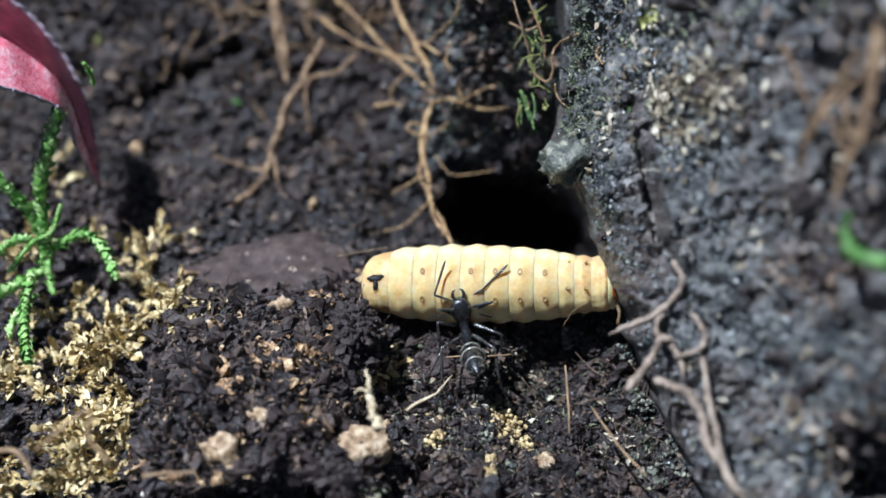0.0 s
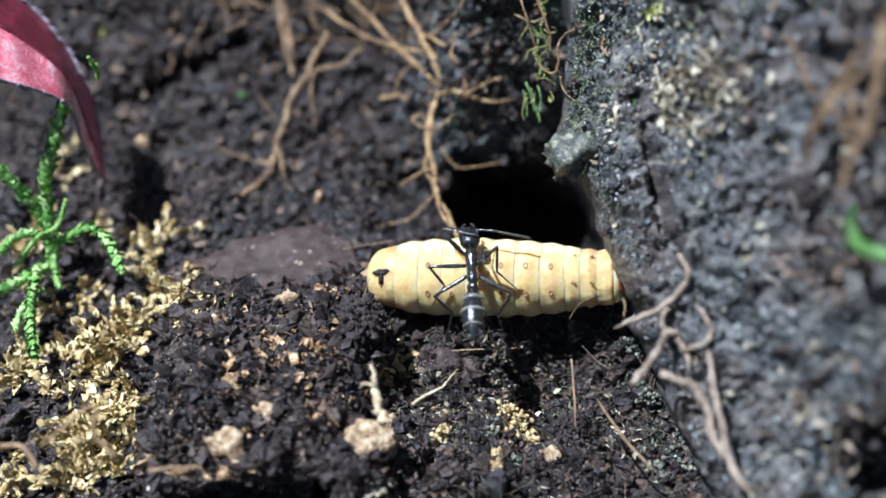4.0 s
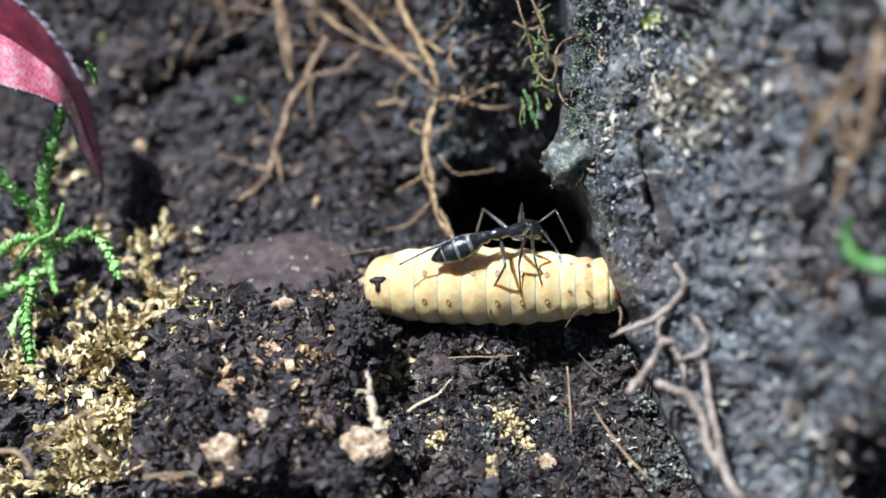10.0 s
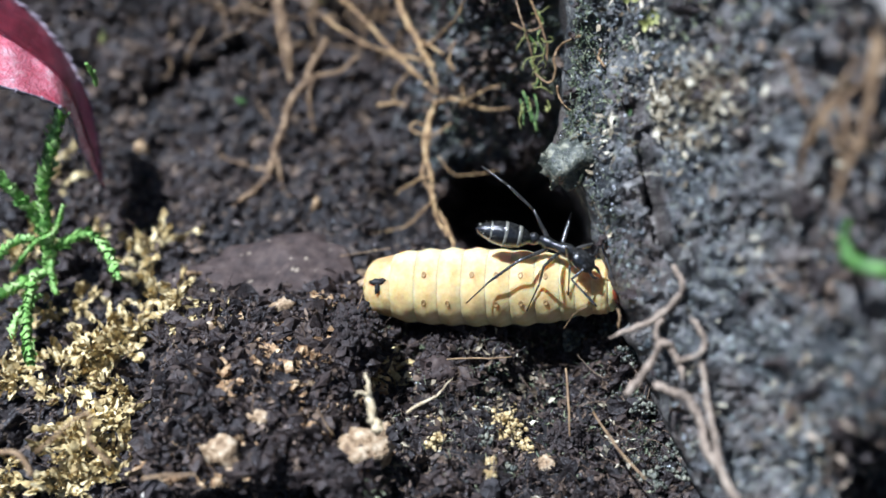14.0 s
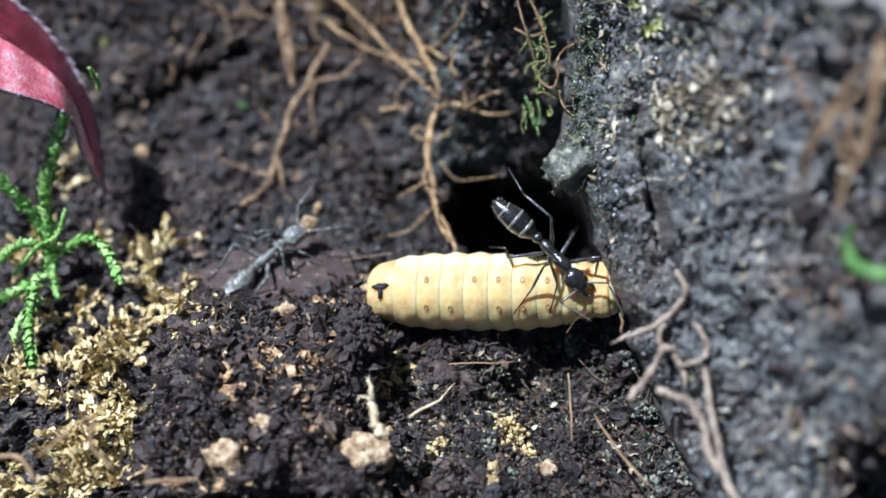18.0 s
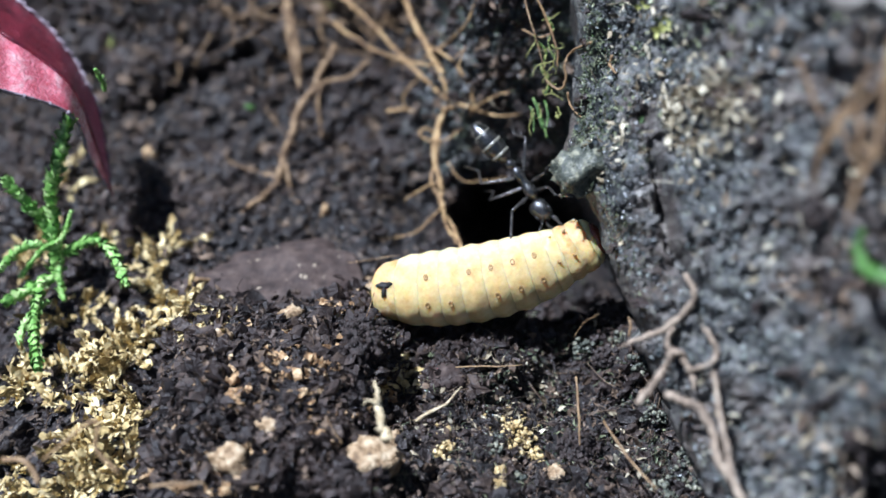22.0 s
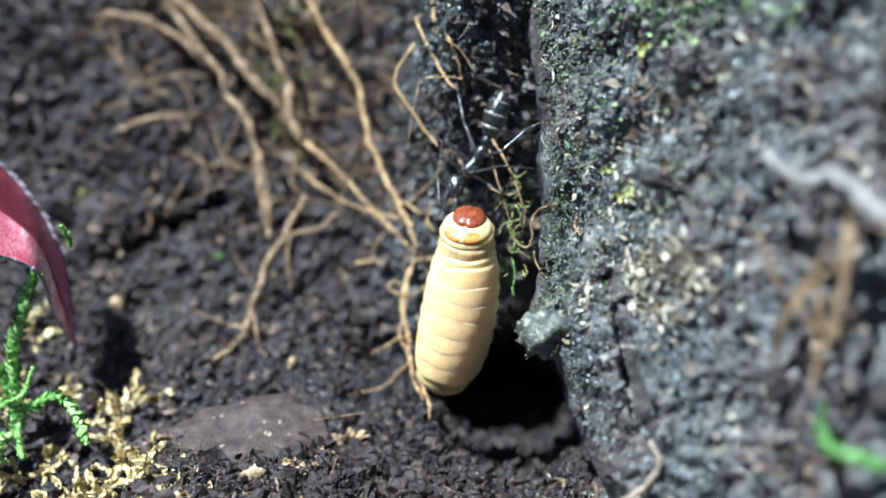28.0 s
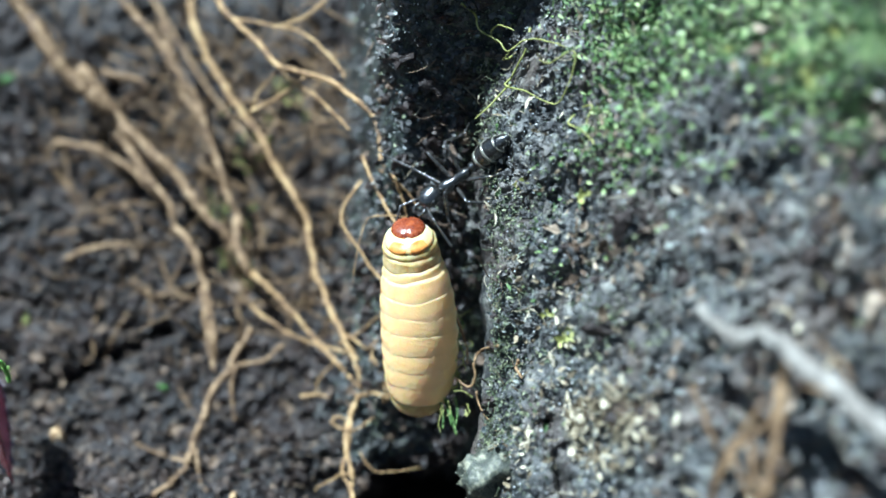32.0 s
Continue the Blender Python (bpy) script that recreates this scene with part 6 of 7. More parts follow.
patch = lambda x, u: on_wall(x, u) * np.maximum(0.015, np.exp(-((x - 20) / 3.6) ** 2 - ((u - 13) / 5.5) ** 2)) * patchy(x, u, 121)
scatter_flakes("bank_litter", "pale tan scraps of litter on the bank face", "leaf scraps", where(1500, (10, 46, -30, 60), patch), sized(1500, 0.3, 1.4, 1.6), LITTER, 1.1, (0.12, 0.45), 1.4)
green = lambda x, u: on_wall(x, u) * np.clip(smooth(u - 0.0 * x + 7 * fbm(x, u, 7, 2, 61), 33, 43) * smooth(x + 3 * fbm(x, u, 5, 2, 63), 17, 26) + 0.05 * smooth(fbm(x, u, 3, 2, 67), 0.15, 0.4) * smooth(u, 5, 25), 0, 1)
scatter_flakes("bank_moss", "low carpet of green moss on the bank face", "moss", where(14000, (10, 42, -10, 66), green), sized(14000, 0.25, 0.85, 1.6), BANKMOSS, 0.9, (0.3, 0.7), 1.5)
speck = lambda x, u: (0.7 * column(x, u) + on_wall(x, u)) * (0.15 + smooth(fbm(x, u, 4, 2, 71), -0.05, 0.3)) * np.maximum(0.25, np.exp(-((x - wall_edge(u) - 1) / 3.5) ** 2)) * smooth(u, 2, 14)
scatter_flakes("moss_specks", "tiny yellow-green moss leaves along the corner of the bank", "moss", where(3800, (-4, 26, 6, 68), speck), sized(3800, 0.18, 0.6, 2), SPECKMOSS, 0.4)
GREYFLAKE = material("grey_flakes", [(0.25, (0.02, 0.028, 0.03)), (0.5, (0.08, 0.093, 0.095)), (0.75, (0.28, 0.3, 0.27))], 0.6, (0.2, 0.6), 0.6, 0.12, 0.6, per_island=0.5)
scatter_flakes("bank_shreds", "small grey-green flakes crusting the bank face", "earth flakes", where(5200, (10, 48, -30, 66), lambda x, u: on_wall(x, u) * patchy(x, u, 105)), sized(5200, 0.2, 0.8, 2), GREYFLAKE, 0.4, (0.3, 0.9), 1.0)
scatter_flakes("column_shreds", "small dark flakes crusting the column", "earth flakes", where(2400, (-10, 14, 9, 68), column), sized(2400, 0.15, 0.6, 2), GREYFLAKE, 0.4, (0.3, 0.9), 1.2)
scatter_fibres("bank_fibres", "fine pale rootlets on the bank face", "root fibres", where(220, (-2, 46, -26, 60), lambda x, u: on_wall(x, u) + 0.6 * column(x, u)), 3.0, 0.055, LITTER)

edge_near = lambda x, u: np.exp(-((x - wall_edge(u) - 0.6) / 1.1) ** 2) * (0.2 + smooth(fbm(u, 0 * u, 3, 2, 77), -0.2, 0.3))
scatter_fibres("corner_threads", "short grey-green moss threads fringing the corner of the bank", "moss", where(700, (7, 18, -4, 68), edge_near), 1.3, 0.045, SPECKMOSS, 1.0)
scatter_flakes("corner_moss", "tiny grey-green moss leaves fringing the corner of the bank", "moss", where(1500, (7, 18, -4, 68), edge_near), sized(1500, 0.15, 0.5, 2), SPECKMOSS, 0.6, (0.2, 0.6), 1.5)
grit = lambda x, u: sum(np.exp(-(((x - a) / r) ** 2 + ((u - b) / r) ** 2) ** 2) for a, b, r in ((17.0, -13.7, 1.6), (20.0, -17.7, 2.0), (20.3, -20.5, 1.8), (15.6, -9.4, 1.5), (11.5, -8.0, 1.2), (18.0, -20.0, 1.4), (4.0, -17.0, 1.2)))
scatter_lumps("grit_patches", "glistening grey-white grit in the damp soil", "grit", where(900, (2, 26, -26, -4), grit), sized(900, 0.06, 0.26, 2), LICHEN, True, 0.1)
scatter_lumps("grit_glints", "tiny pale grains coloured as wet glints in the damp soil", "grit", where(260, (2, 26, -26, -4), grit), sized(260, 0.05, 0.15), GLINT, True, 0)
scatter_lumps("yellow_grains", "scattered pale yellow grains on the damp soil", "grains", where(160, (-3, 12, -25, -12), lambda x, u: np.exp(-((x - 6) / 2.2) ** 2 - ((u + 16.8) / 2.4) ** 2) + 0.5 * np.exp(-((x + 0.7) / 1.2) ** 2 - ((u + 17.2) / 1) ** 2)), sized(160, 0.1, 0.32), GRAIN, True, 0)
near_face = lambda x, u: on_wall(x, u) * smooth(x + 0.25 * u, 22, 28) * patchy(x, u, 111)
scatter_flakes("near_litter", "tan and brown curled scraps of litter on the near bank", "leaf scraps", where(900, (18, 52, -30, 50), near_face), sized(900, 0.5, 1.9, 1.8), NEARLITTER, 0.8, (0.2, 0.6), 0.7)
scatter_flakes("near_scraps", "brown scraps of rotten leaf on the near bank", "leaf scraps", where(500, (18, 52, -30, 36), near_face), sized(500, 0.5, 1.8, 1.8), HUMUS, 0.8, (0.3, 0.7), 0.9)
scatter_fibres("fore_threads", "short yellow-green moss threads in the damp hollow", "moss", where(260, (-8, 20, -22, -6), fore), 1.6, 0.05, SPECKMOSS, 1.0)
scatter_lumps("near_clods", "dark grey-brown clods on the near bank", "soil clods", where(300, (18, 52, -30, 34), near_face), sized(300, 0.35, 1.3, 2), CLOD)
# ---- what moves ----
larva_rows = []


def larva_key(t, tail, middle, head):
    larva_rows.append((t, np.array(tail), np.array(middle), np.array(head)))


def ant_key(ant, t, head, thorax, gaster):
    ant[2].append((t, np.array(head), np.array(thorax), np.array(gaster)))


feet_rows = {}


def foot_key(t, side, k, p):
    """Where one foot of the first ant stands."""
    feet_rows.setdefault((side, k), []).append((t, np.array(p)))


feelers = {}


def feeler_key(t, side, elbow, tip):
    """Where one feeler of the first ant bends and ends."""
    feelers.setdefault(side, []).append((t, np.array(elbow), np.array(tip)))


def along_rows(rows, t, j):
    return np.array([np.interp(t, [r[0] for r in rows], [r[j][a] for r in rows]) for a in range(3)])


def frame_of(p, ahead, up):
    """A pose at p (millimetres) with x along ahead and z near up."""
    x = np.asarray(ahead, float) / (np.linalg.norm(ahead) + 1e-9)
    y = np.cross(up, x)
    y /= np.linalg.norm(y) + 1e-9
    z = np.cross(x, y)
    m = Matrix(((x[0], y[0], z[0], p[0] * MM), (x[1], y[1], z[1], p[1] * MM), (x[2], y[2], z[2], p[2] * MM), (0, 0, 0, 1)))
    return m


def move_larva():
    root, rows = [], [[] for _ in larva_parts]
    for t, a, m, b in larva_rows:
        c = 2 * m - 0.5 * (a + b)
        q = np.linspace(0, 1, 81)[:, None]
        line = (1 - q) ** 2 * a + 2 * q * (1 - q) * c + q ** 2 * b
        run = np.concatenate([[0], np.cumsum(np.linalg.norm(np.diff(line, axis=0), axis=1))])
        roll = radians(float(np.interp(t, [0, 23.2, 24, 25, 25.5, 27.5, 32], [0, 0, 25, 70, 110, 165, 172])))
        out = []
        for i in range(SEGMENTS):
            s = run[-1] * LARVA_AT[i]
            place = np.array([np.interp(s, run, line[:, k]) for k in range(3)])
            way = np.array([np.interp(min(s + 1, run[-1]), run, line[:, k]) - np.interp(max(s - 1, 0), run, line[:, k]) for k in range(3)])
            if i >= SEGMENTS - 3:                     # the head end lifts towards the open side
                lift = float(np.interp(t, [0, 22, 22.7, 25.5, 27.5, 32], [0, 0, 0.9, 0.9, 0.45, 0.4])) * (i - SEGMENTS + 4) / 3
                way = way / np.linalg.norm(way) + lift * np.array((0.1, -0.8, 0.55))
            out.append(frame_of(place, way, (0, -0.82, 0.57)) @ Matrix.Rotation(roll, 4, "X"))
        base = out[SEGMENTS // 2]
        root.append((t, base))
        for k, m4 in enumerate(out):
            rows[k].append((t, base.inverted() @ m4))
    if root[-1][0] < 32:
        root.append((32.0, root[-1][1]))
    walk(larva, root)
    for ob, r in zip(larva_parts, rows):
        walk(ob, r)


def reach(c, a, l1, l2, pole):
    """The knee between hip c and ankle a."""
    v = a - c
    dist = np.linalg.norm(v)
    x = v / (dist + 1e-9)
    d2 = min(dist, (l1 + l2) * 0.985)
    d2 = max(d2, abs(l1 - l2) + 0.4)
    along = (l1 * l1 - l2 * l2 + d2 * d2) / (2 * d2)
    h = math.sqrt(max(0.0, l1 * l1 - along * along))
    y = pole - x * (pole @ x)
    y /= np.linalg.norm(y) + 1e-9
    return c + x * along + y * h, c + x * d2


HIP = ((1.3, 0.5), (0.2, 0.55), (-1.0, 0.5))
STANCE = ((5.0, 3.4, 25), (0.2, 5.2, 0), (-6.0, 3.4, -25))


def pinned(rows, t):
    """How firmly given places hold at t: wholly between close rows, fading out across long gaps."""
    gap = [b[0] - a[0] for a, b in zip(rows, rows[1:]) if a[0] <= t <= b[0]]
    return 1.0 if gap and gap[0] <= 4 else max(0.0, 1 - min(abs(t - r[0]) for r in rows))


def move_ant(ant, ups, seed, step=0.25, busy=(), crouch=((0, 0), (32, 0))):
    ob, p, keys = ant
    ts = [k[0] for k in keys]
    rs = np.random.RandomState(seed)
    times = [0.0] + [t for t in np.arange(0, 32.01, step) if (not busy or busy[0] <= t <= busy[1]) and t > 0]
    if times[-1] < 32:
        times.append(32.0)
    rows = {k: [] for k in p}
    rows["root"] = []
    planted, last = {}, {}
    phase = {(s, k): rs.uniform(0, 6.28) for s in (-1, 1) for k in range(3)}
    wob = {(s, k): rs.uniform(-0.7, 0.7, 2) for s in (-1, 1) for k in range(3)}
    load = []
    for t in times:
        h, th, g = (np.array([np.interp(t, ts, [k[j][a] for k in keys]) for a in range(3)]) for j in (1, 2, 3))
        up = np.array([np.interp(t, [u[0] for u in ups], [u[1][a] for u in ups]) for a in range(3)])
        fwd = (h - g)
        low = float(np.interp(t, [b[0] for b in crouch], [b[1] for b in crouch]))
        root = frame_of(th, fwd, up)
        inv = root.inverted()
        rot = np.array(root.to_3x3())
        X, Y, Z = rot[:, 0], rot[:, 1], rot[:, 2]
        rows["root"].append((t, root))

        def put(key, m):
            rows[key].append((t, inv @ m))

        neck = th + X * 1.95
        h = neck + (h - neck) / np.linalg.norm(h - neck) * 1.4
        hipg = th - X * 2.1
        g = hipg + (g - hipg) / np.linalg.norm(g - hipg) * 3.5
        put("thorax", frame_of(th, (h - th) * 0.5 + fwd * 0.3, up))
        gaze = (h - neck) + X * 1.2 - Z * 0.5
        if ant is first_ant:
            prey = along_rows(larva_rows, t, 3) - h
            gaze = gaze + float(np.interp(t, [8, 9.5], [0, 2.2])) * prey / np.linalg.norm(prey)
        put("head", frame_of(h, gaze, up))
        gdir = hipg - g
        put("petiole", frame_of(hipg - X * 0.45, X + gdir * 0.1, up))
        put("gaster", frame_of(g, gdir, up))
        for s in (-1, 1):
            base = h + X * 0.7 + Y * 0.42 * s + Z * 0.35
            sway = 0.35 * math.sin(t * 2.1 + s * 1.3 + seed)
            sd = X * 0.85 + Y * s * (0.75 + sway * 0.5) + Z * (0.5 + 0.2 * math.sin(t * 1.7 + s))
            sd /= np.linalg.norm(sd)
            fd = None
            if ant is first_ant and s in feelers:
                sure = pinned(feelers[s], t)
                want_e, want_t = along_rows(feelers[s], t, 1), along_rows(feelers[s], t, 2)
                se = (want_e - base) / np.linalg.norm(want_e - base)
                sd = sd * (1 - sure) + se * sure
                sd /= np.linalg.norm(sd)
                fd = (want_t - want_e) / np.linalg.norm(want_t - want_e)
            put(("scape", s), frame_of(base, sd, up))
            free = X * 1.0 + Y * s * (0.35 + sway) - Z * (0.25 + 0.25 * math.sin(t * 2.7 + 2 * s))
            fd = free if fd is None else free * (1 - sure) + fd * sure
            put(("flagellum", s), frame_of(base + sd * 2.25, fd, up))
            for k in range(3):
                hip = th + X * HIP[k][0] + Y * HIP[k][1] * s - Z * 0.35
                w = wob[s, k]
                want = th + X * (STANCE[k][0] + w[0]) + Y * (STANCE[k][1] + w[1]) * s * (1 - 0.45 * low) - Z * (2.1 + 5.0 * low)
                key = (s, k)
                if key not in planted or np.linalg.norm(planted[key] - want) > 2.1:
                    lead = want - last.get(key, want)
                    planted[key] = want + np.clip(lead, -1.2, 1.2)
                last[key] = want
                foot = planted[key]
                if ant is first_ant and key in feet_rows:
                    fr = feet_rows[key]
                    sure = pinned(fr, t)
                    foot = foot * (1 - sure) + along_rows(fr, t, 1) * sure
                inward = hip - foot
                inward /= np.linalg.norm(inward)
                ankle = foot + inward * 2.5 + Z * 1.0
                knee, ankle = reach(hip, ankle, FEMUR, TIBIA, Z * 1.0 + Y * s * 0.6)
                put(("femur", s, k), frame_of(hip, knee - hip, Z + X * 0.2))
                put(("tibia", s, k), frame_of(knee, ankle - knee, Z + X * 0.3))
                put(("tarsus", s, k), frame_of(ankle, foot - ankle, Z + X * 0.3))
        load.append((t, frame_of(h + X * 2.0 - Z * 0.4, fwd, up)))
    walk(ob, rows.pop("root"))
    for key, r in rows.items():
        walk(p[key], r)
    return load


def motions():
    larva_key(0, (-11.88, 1.77, -0.95), (0.90, 0.07, 0.09), (12.84, -1.54, 1.29))
    larva_key(20, (-11.72, 1.85, -1.29), (0.90, 0.35, -0.22), (12.63, -0.91, 1.22))
    larva_key(20.5, (-11.58, 1.83, -1.47), (0.69, 0.57, -0.08), (12.53, -0.25, 1.96))
    larva_key(21, (-11.70, 2.01, -1.41), (0.46, 0.88, 0.17), (12.24, 0.59, 2.95))
    larva_key(21.5, (-11.70, 2.19, -1.34), (-0.10, 1.00, 0.15), (11.30, 1.07, 3.44))
    larva_key(22, (-11.85, 2.40, -1.22), (-0.75, 1.47, 0.65), (9.70, 3.20, 4.57))
    larva_key(22.5, (-12.10, 2.50, -1.25), (-1.77, 1.80, 0.95), (7.70, 4.27, 4.20))
    larva_key(23, (-12.14, 1.68, -2.57), (-1.79, 1.59, 0.50), (5.24, 7.11, 6.42))
    larva_key(23.5, (-11.03, -0.11, -3.45), (-1.91, 2.74, 0.36), (6.13, 8.98, 5.55))
    larva_key(24, (-9.69, 0.72, -4.19), (-4.88, 8.20, 3.77), (-2.40, 15.50, 11.54))
    larva_key(24.5, (-10.54, 1.62, -3.00), (-5.63, 8.80, 5.53), (-2.47, 15.78, 13.81))
    larva_key(25, (-9.87, 5.13, -3.17), (-3.19, 8.62, 4.50), (0.07, 12.33, 12.60))
    larva_key(25.5, (-8.82, 7.19, -3.81), (-3.54, 8.94, 4.15), (-0.29, 11.64, 12.70))
    larva_key(27.5, (-4.31, 11.64, -0.32), (-1.78, 12.43, 8.83), (-1.69, 13.16, 17.91))
    larva_key(28, (-2.32, 12.54, 0.20), (-0.30, 13.20, 9.34), (0.22, 13.91, 18.57))
    larva_key(29, (-1.44, 15.48, 4.77), (-0.56, 15.10, 13.54), (-1.52, 14.93, 22.67))
    larva_key(30, (-0.21, 17.17, 8.57), (0.68, 17.13, 17.32), (0.14, 16.61, 26.18))
    larva_key(31, (-0.26, 17.11, 10.43), (0.97, 17.16, 19.72), (1.51, 16.99, 28.51))
    larva_key(31.5, (0.26, 17.23, 11.28), (0.94, 17.35, 20.82), (0.44, 17.27, 29.89))
    larva_key(32, (1.11, 17.18, 11.96), (1.13, 17.31, 21.60), (-0.22, 17.49, 31.27))
    ant_key(first_ant, 0, (-2.56, -4.29, 0.18), (-2.24, -4.10, -1.89), (-1.52, -8.06, -2.50))
    ant_key(first_ant, 1, (0.11, -4.50, 1.90), (-1.01, -5.81, 0.61), (-2.11, -9.85, -0.53))
    ant_key(first_ant, 2, (-0.17, -4.34, 2.20), (-1.21, -5.92, 1.23), (-1.93, -9.95, 0.27))
    ant_key(first_ant, 3, (-1.64, -2.45, 4.41), (-1.49, -5.61, 3.47), (-1.67, -10.99, 2.33))
    ant_key(first_ant, 3.5, (-2.29, -1.58, 5.58), (-1.96, -4.67, 4.47), (-1.81, -9.72, 2.28))
    ant_key(first_ant, 5.5, (-2.30, 0.10, 6.57), (-2.55, -3.05, 5.64), (-2.67, -8.42, 4.43))
    ant_key(first_ant, 6, (-1.11, 1.97, 6.78), (-2.12, -1.17, 6.57), (-3.25, -5.83, 3.87))
    ant_key(first_ant, 7, (-2.11, 2.36, 6.93), (-1.90, -0.94, 6.82), (-1.90, -6.12, 4.98))
    ant_key(first_ant, 8, (-0.59, 3.65, 7.92), (-1.37, 0.53, 7.18), (-2.36, -3.96, 4.15))
    ant_key(first_ant, 9, (3.38, 2.25, 5.81), (1.08, -0.05, 6.33), (-3.68, -2.20, 3.99))
    ant_key(first_ant, 10, (4.48, 1.78, 5.53), (1.93, 0.01, 6.63), (-3.41, -1.07, 5.12))
    ant_key(first_ant, 11, (5.62, 0.25, 6.07), (2.77, 1.88, 5.82), (-3.16, 2.57, 6.83))
    ant_key(first_ant, 12, (8.09, -2.32, 5.61), (5.44, -0.39, 6.01), (0.10, 0.55, 7.12))
    ant_key(first_ant, 13, (9.03, -4.16, 6.06), (6.57, -1.99, 5.66), (1.04, -0.56, 7.41))
    ant_key(first_ant, 14, (9.24, -3.57, 5.68), (6.84, -1.31, 5.94), (0.81, -0.34, 7.00))
    ant_key(first_ant, 14.5, (8.75, -2.72, 6.23), (5.49, 0.79, 6.05), (0.68, 4.65, 6.36))
    ant_key(first_ant, 16.5, (8.68, -3.34, 5.52), (6.66, 0.56, 5.87), (2.34, 4.98, 6.97))
    ant_key(first_ant, 17, (8.31, -3.59, 3.21), (6.67, -1.14, 5.30), (2.79, 1.37, 8.28))
    ant_key(first_ant, 18, (8.42, -3.20, 3.80), (6.41, -1.03, 5.25), (2.03, 1.29, 8.36))
    ant_key(first_ant, 19, (7.45, -1.46, 4.37), (5.96, 0.99, 6.09), (2.39, 3.71, 9.27))
    ant_key(first_ant, 20, (9.39, -2.41, 4.64), (6.80, -0.73, 5.80), (1.71, 0.85, 7.75))
    ant_key(first_ant, 20.5, (8.19, -2.30, 6.07), (5.54, 1.43, 6.21), (1.02, 5.50, 6.87))
    ant_key(first_ant, 21, (6.96, 2.34, 5.81), (4.81, 4.54, 7.01), (1.36, 8.03, 9.50))
    ant_key(first_ant, 21.5, (5.26, 0.30, 5.95), (3.10, 5.73, 6.76), (0.14, 11.74, 8.40))
    ant_key(first_ant, 22, (4.91, 7.88, 4.48), (3.00, 9.76, 7.09), (-1.03, 12.15, 11.00))
    ant_key(first_ant, 22.5, (2.70, 3.69, 6.98), (2.28, 9.98, 7.22), (-0.62, 18.92, 9.54))
    ant_key(first_ant, 23, (-0.04, 11.81, 6.03), (0.20, 14.94, 7.05), (1.25, 20.12, 8.59))
    ant_key(first_ant, 23.5, (1.32, 11.45, 7.43), (0.50, 16.05, 8.77), (-1.94, 21.25, 12.73))
    ant_key(first_ant, 24, (-4.52, 20.12, 11.99), (-3.05, 21.60, 14.69), (-1.78, 23.93, 19.69))
    ant_key(first_ant, 24.5, (-4.58, 18.11, 15.49), (-2.50, 22.26, 17.93), (-1.07, 25.93, 21.46))
    ant_key(first_ant, 25, (-2.75, 17.80, 12.97), (-2.10, 19.58, 16.17), (-0.98, 23.11, 20.24))
    ant_key(first_ant, 25.5, (-2.72, 17.67, 12.98), (-1.96, 19.46, 16.18), (-0.45, 21.78, 21.13))
    ant_key(first_ant, 27.5, (-1.60, 18.67, 19.96), (0.68, 20.07, 22.72), (2.73, 23.43, 26.57))
    ant_key(first_ant, 28, (-1.05, 18.33, 20.64), (0.98, 19.82, 22.77), (3.22, 21.82, 27.48))
    ant_key(first_ant, 29, (-1.63, 18.77, 26.01), (0.52, 20.93, 27.27), (2.92, 21.00, 32.23))
    ant_key(first_ant, 30, (0.55, 20.77, 29.83), (2.52, 22.40, 31.91), (5.67, 24.07, 36.72))
    ant_key(first_ant, 31, (2.27, 20.28, 33.02), (5.27, 22.56, 35.55), (8.55, 21.22, 39.80))
    ant_key(first_ant, 32, (1.62, 20.01, 34.32), (4.34, 21.18, 35.78), (8.29, 19.51, 40.24))
    ant_key(second_ant, 0, (-67.97, -33.32, -2.08), (-70.37, -34.92, -2.79), (-74.37, -37.58, -3.98))
    ant_key(second_ant, 14.5, (-61.97, -24.47, -3.39), (-64.37, -26.07, -4.11), (-68.37, -28.73, -5.29))
    ant_key(second_ant, 16.5, (-39.66, 0.30, -2.03), (-41.66, -1.92, -4.00), (-46.85, -5.73, -5.80))
    ant_key(second_ant, 17, (-27.45, -0.20, 0.79), (-30.36, -1.54, -0.11), (-35.56, -3.59, -0.63))
    ant_key(second_ant, 18, (-20.27, 10.82, -0.04), (-23.46, 9.13, -1.84), (-26.86, 5.19, -3.63))
    ant_key(second_ant, 19, (-19.67, 11.15, 0.14), (-22.86, 9.47, -1.67), (-27.31, 6.75, -4.04))
    ant_key(second_ant, 19.5, (-19.62, 11.35, 0.15), (-22.82, 9.67, -1.66), (-27.27, 6.94, -4.04))
    ant_key(second_ant, 20, (-16.25, 19.88, 0.69), (-18.89, 18.13, -1.65), (-23.00, 15.05, -5.05))
    ant_key(second_ant, 20.5, (-17.14, 25.09, 1.55), (-18.89, 22.84, -1.90), (-21.20, 19.10, -5.22))
    ant_key(second_ant, 21, (-16.32, 42.39, 6.38), (-16.74, 38.38, 3.32), (-17.66, 33.99, 0.59))
    ant_key(second_ant, 22.2, (-12.07, 56.23, 22.51), (-12.37, 54.39, 20.13), (-12.87, 51.31, 16.18))
    ant_key(second_ant, 24, (-16.37, 92.16, 59.61), (-16.37, 90.19, 57.32), (-16.37, 86.92, 53.52))
    ant_key(second_ant, 32, (-16.37, 92.16, 59.61), (-16.37, 90.19, 57.32), (-16.37, 86.92, 53.52))
    foot_key(0, 1, 2, (-5.23, -10.69, -7.40))
    foot_key(0, 1, 1, (-5.79, -7.22, -6.06))
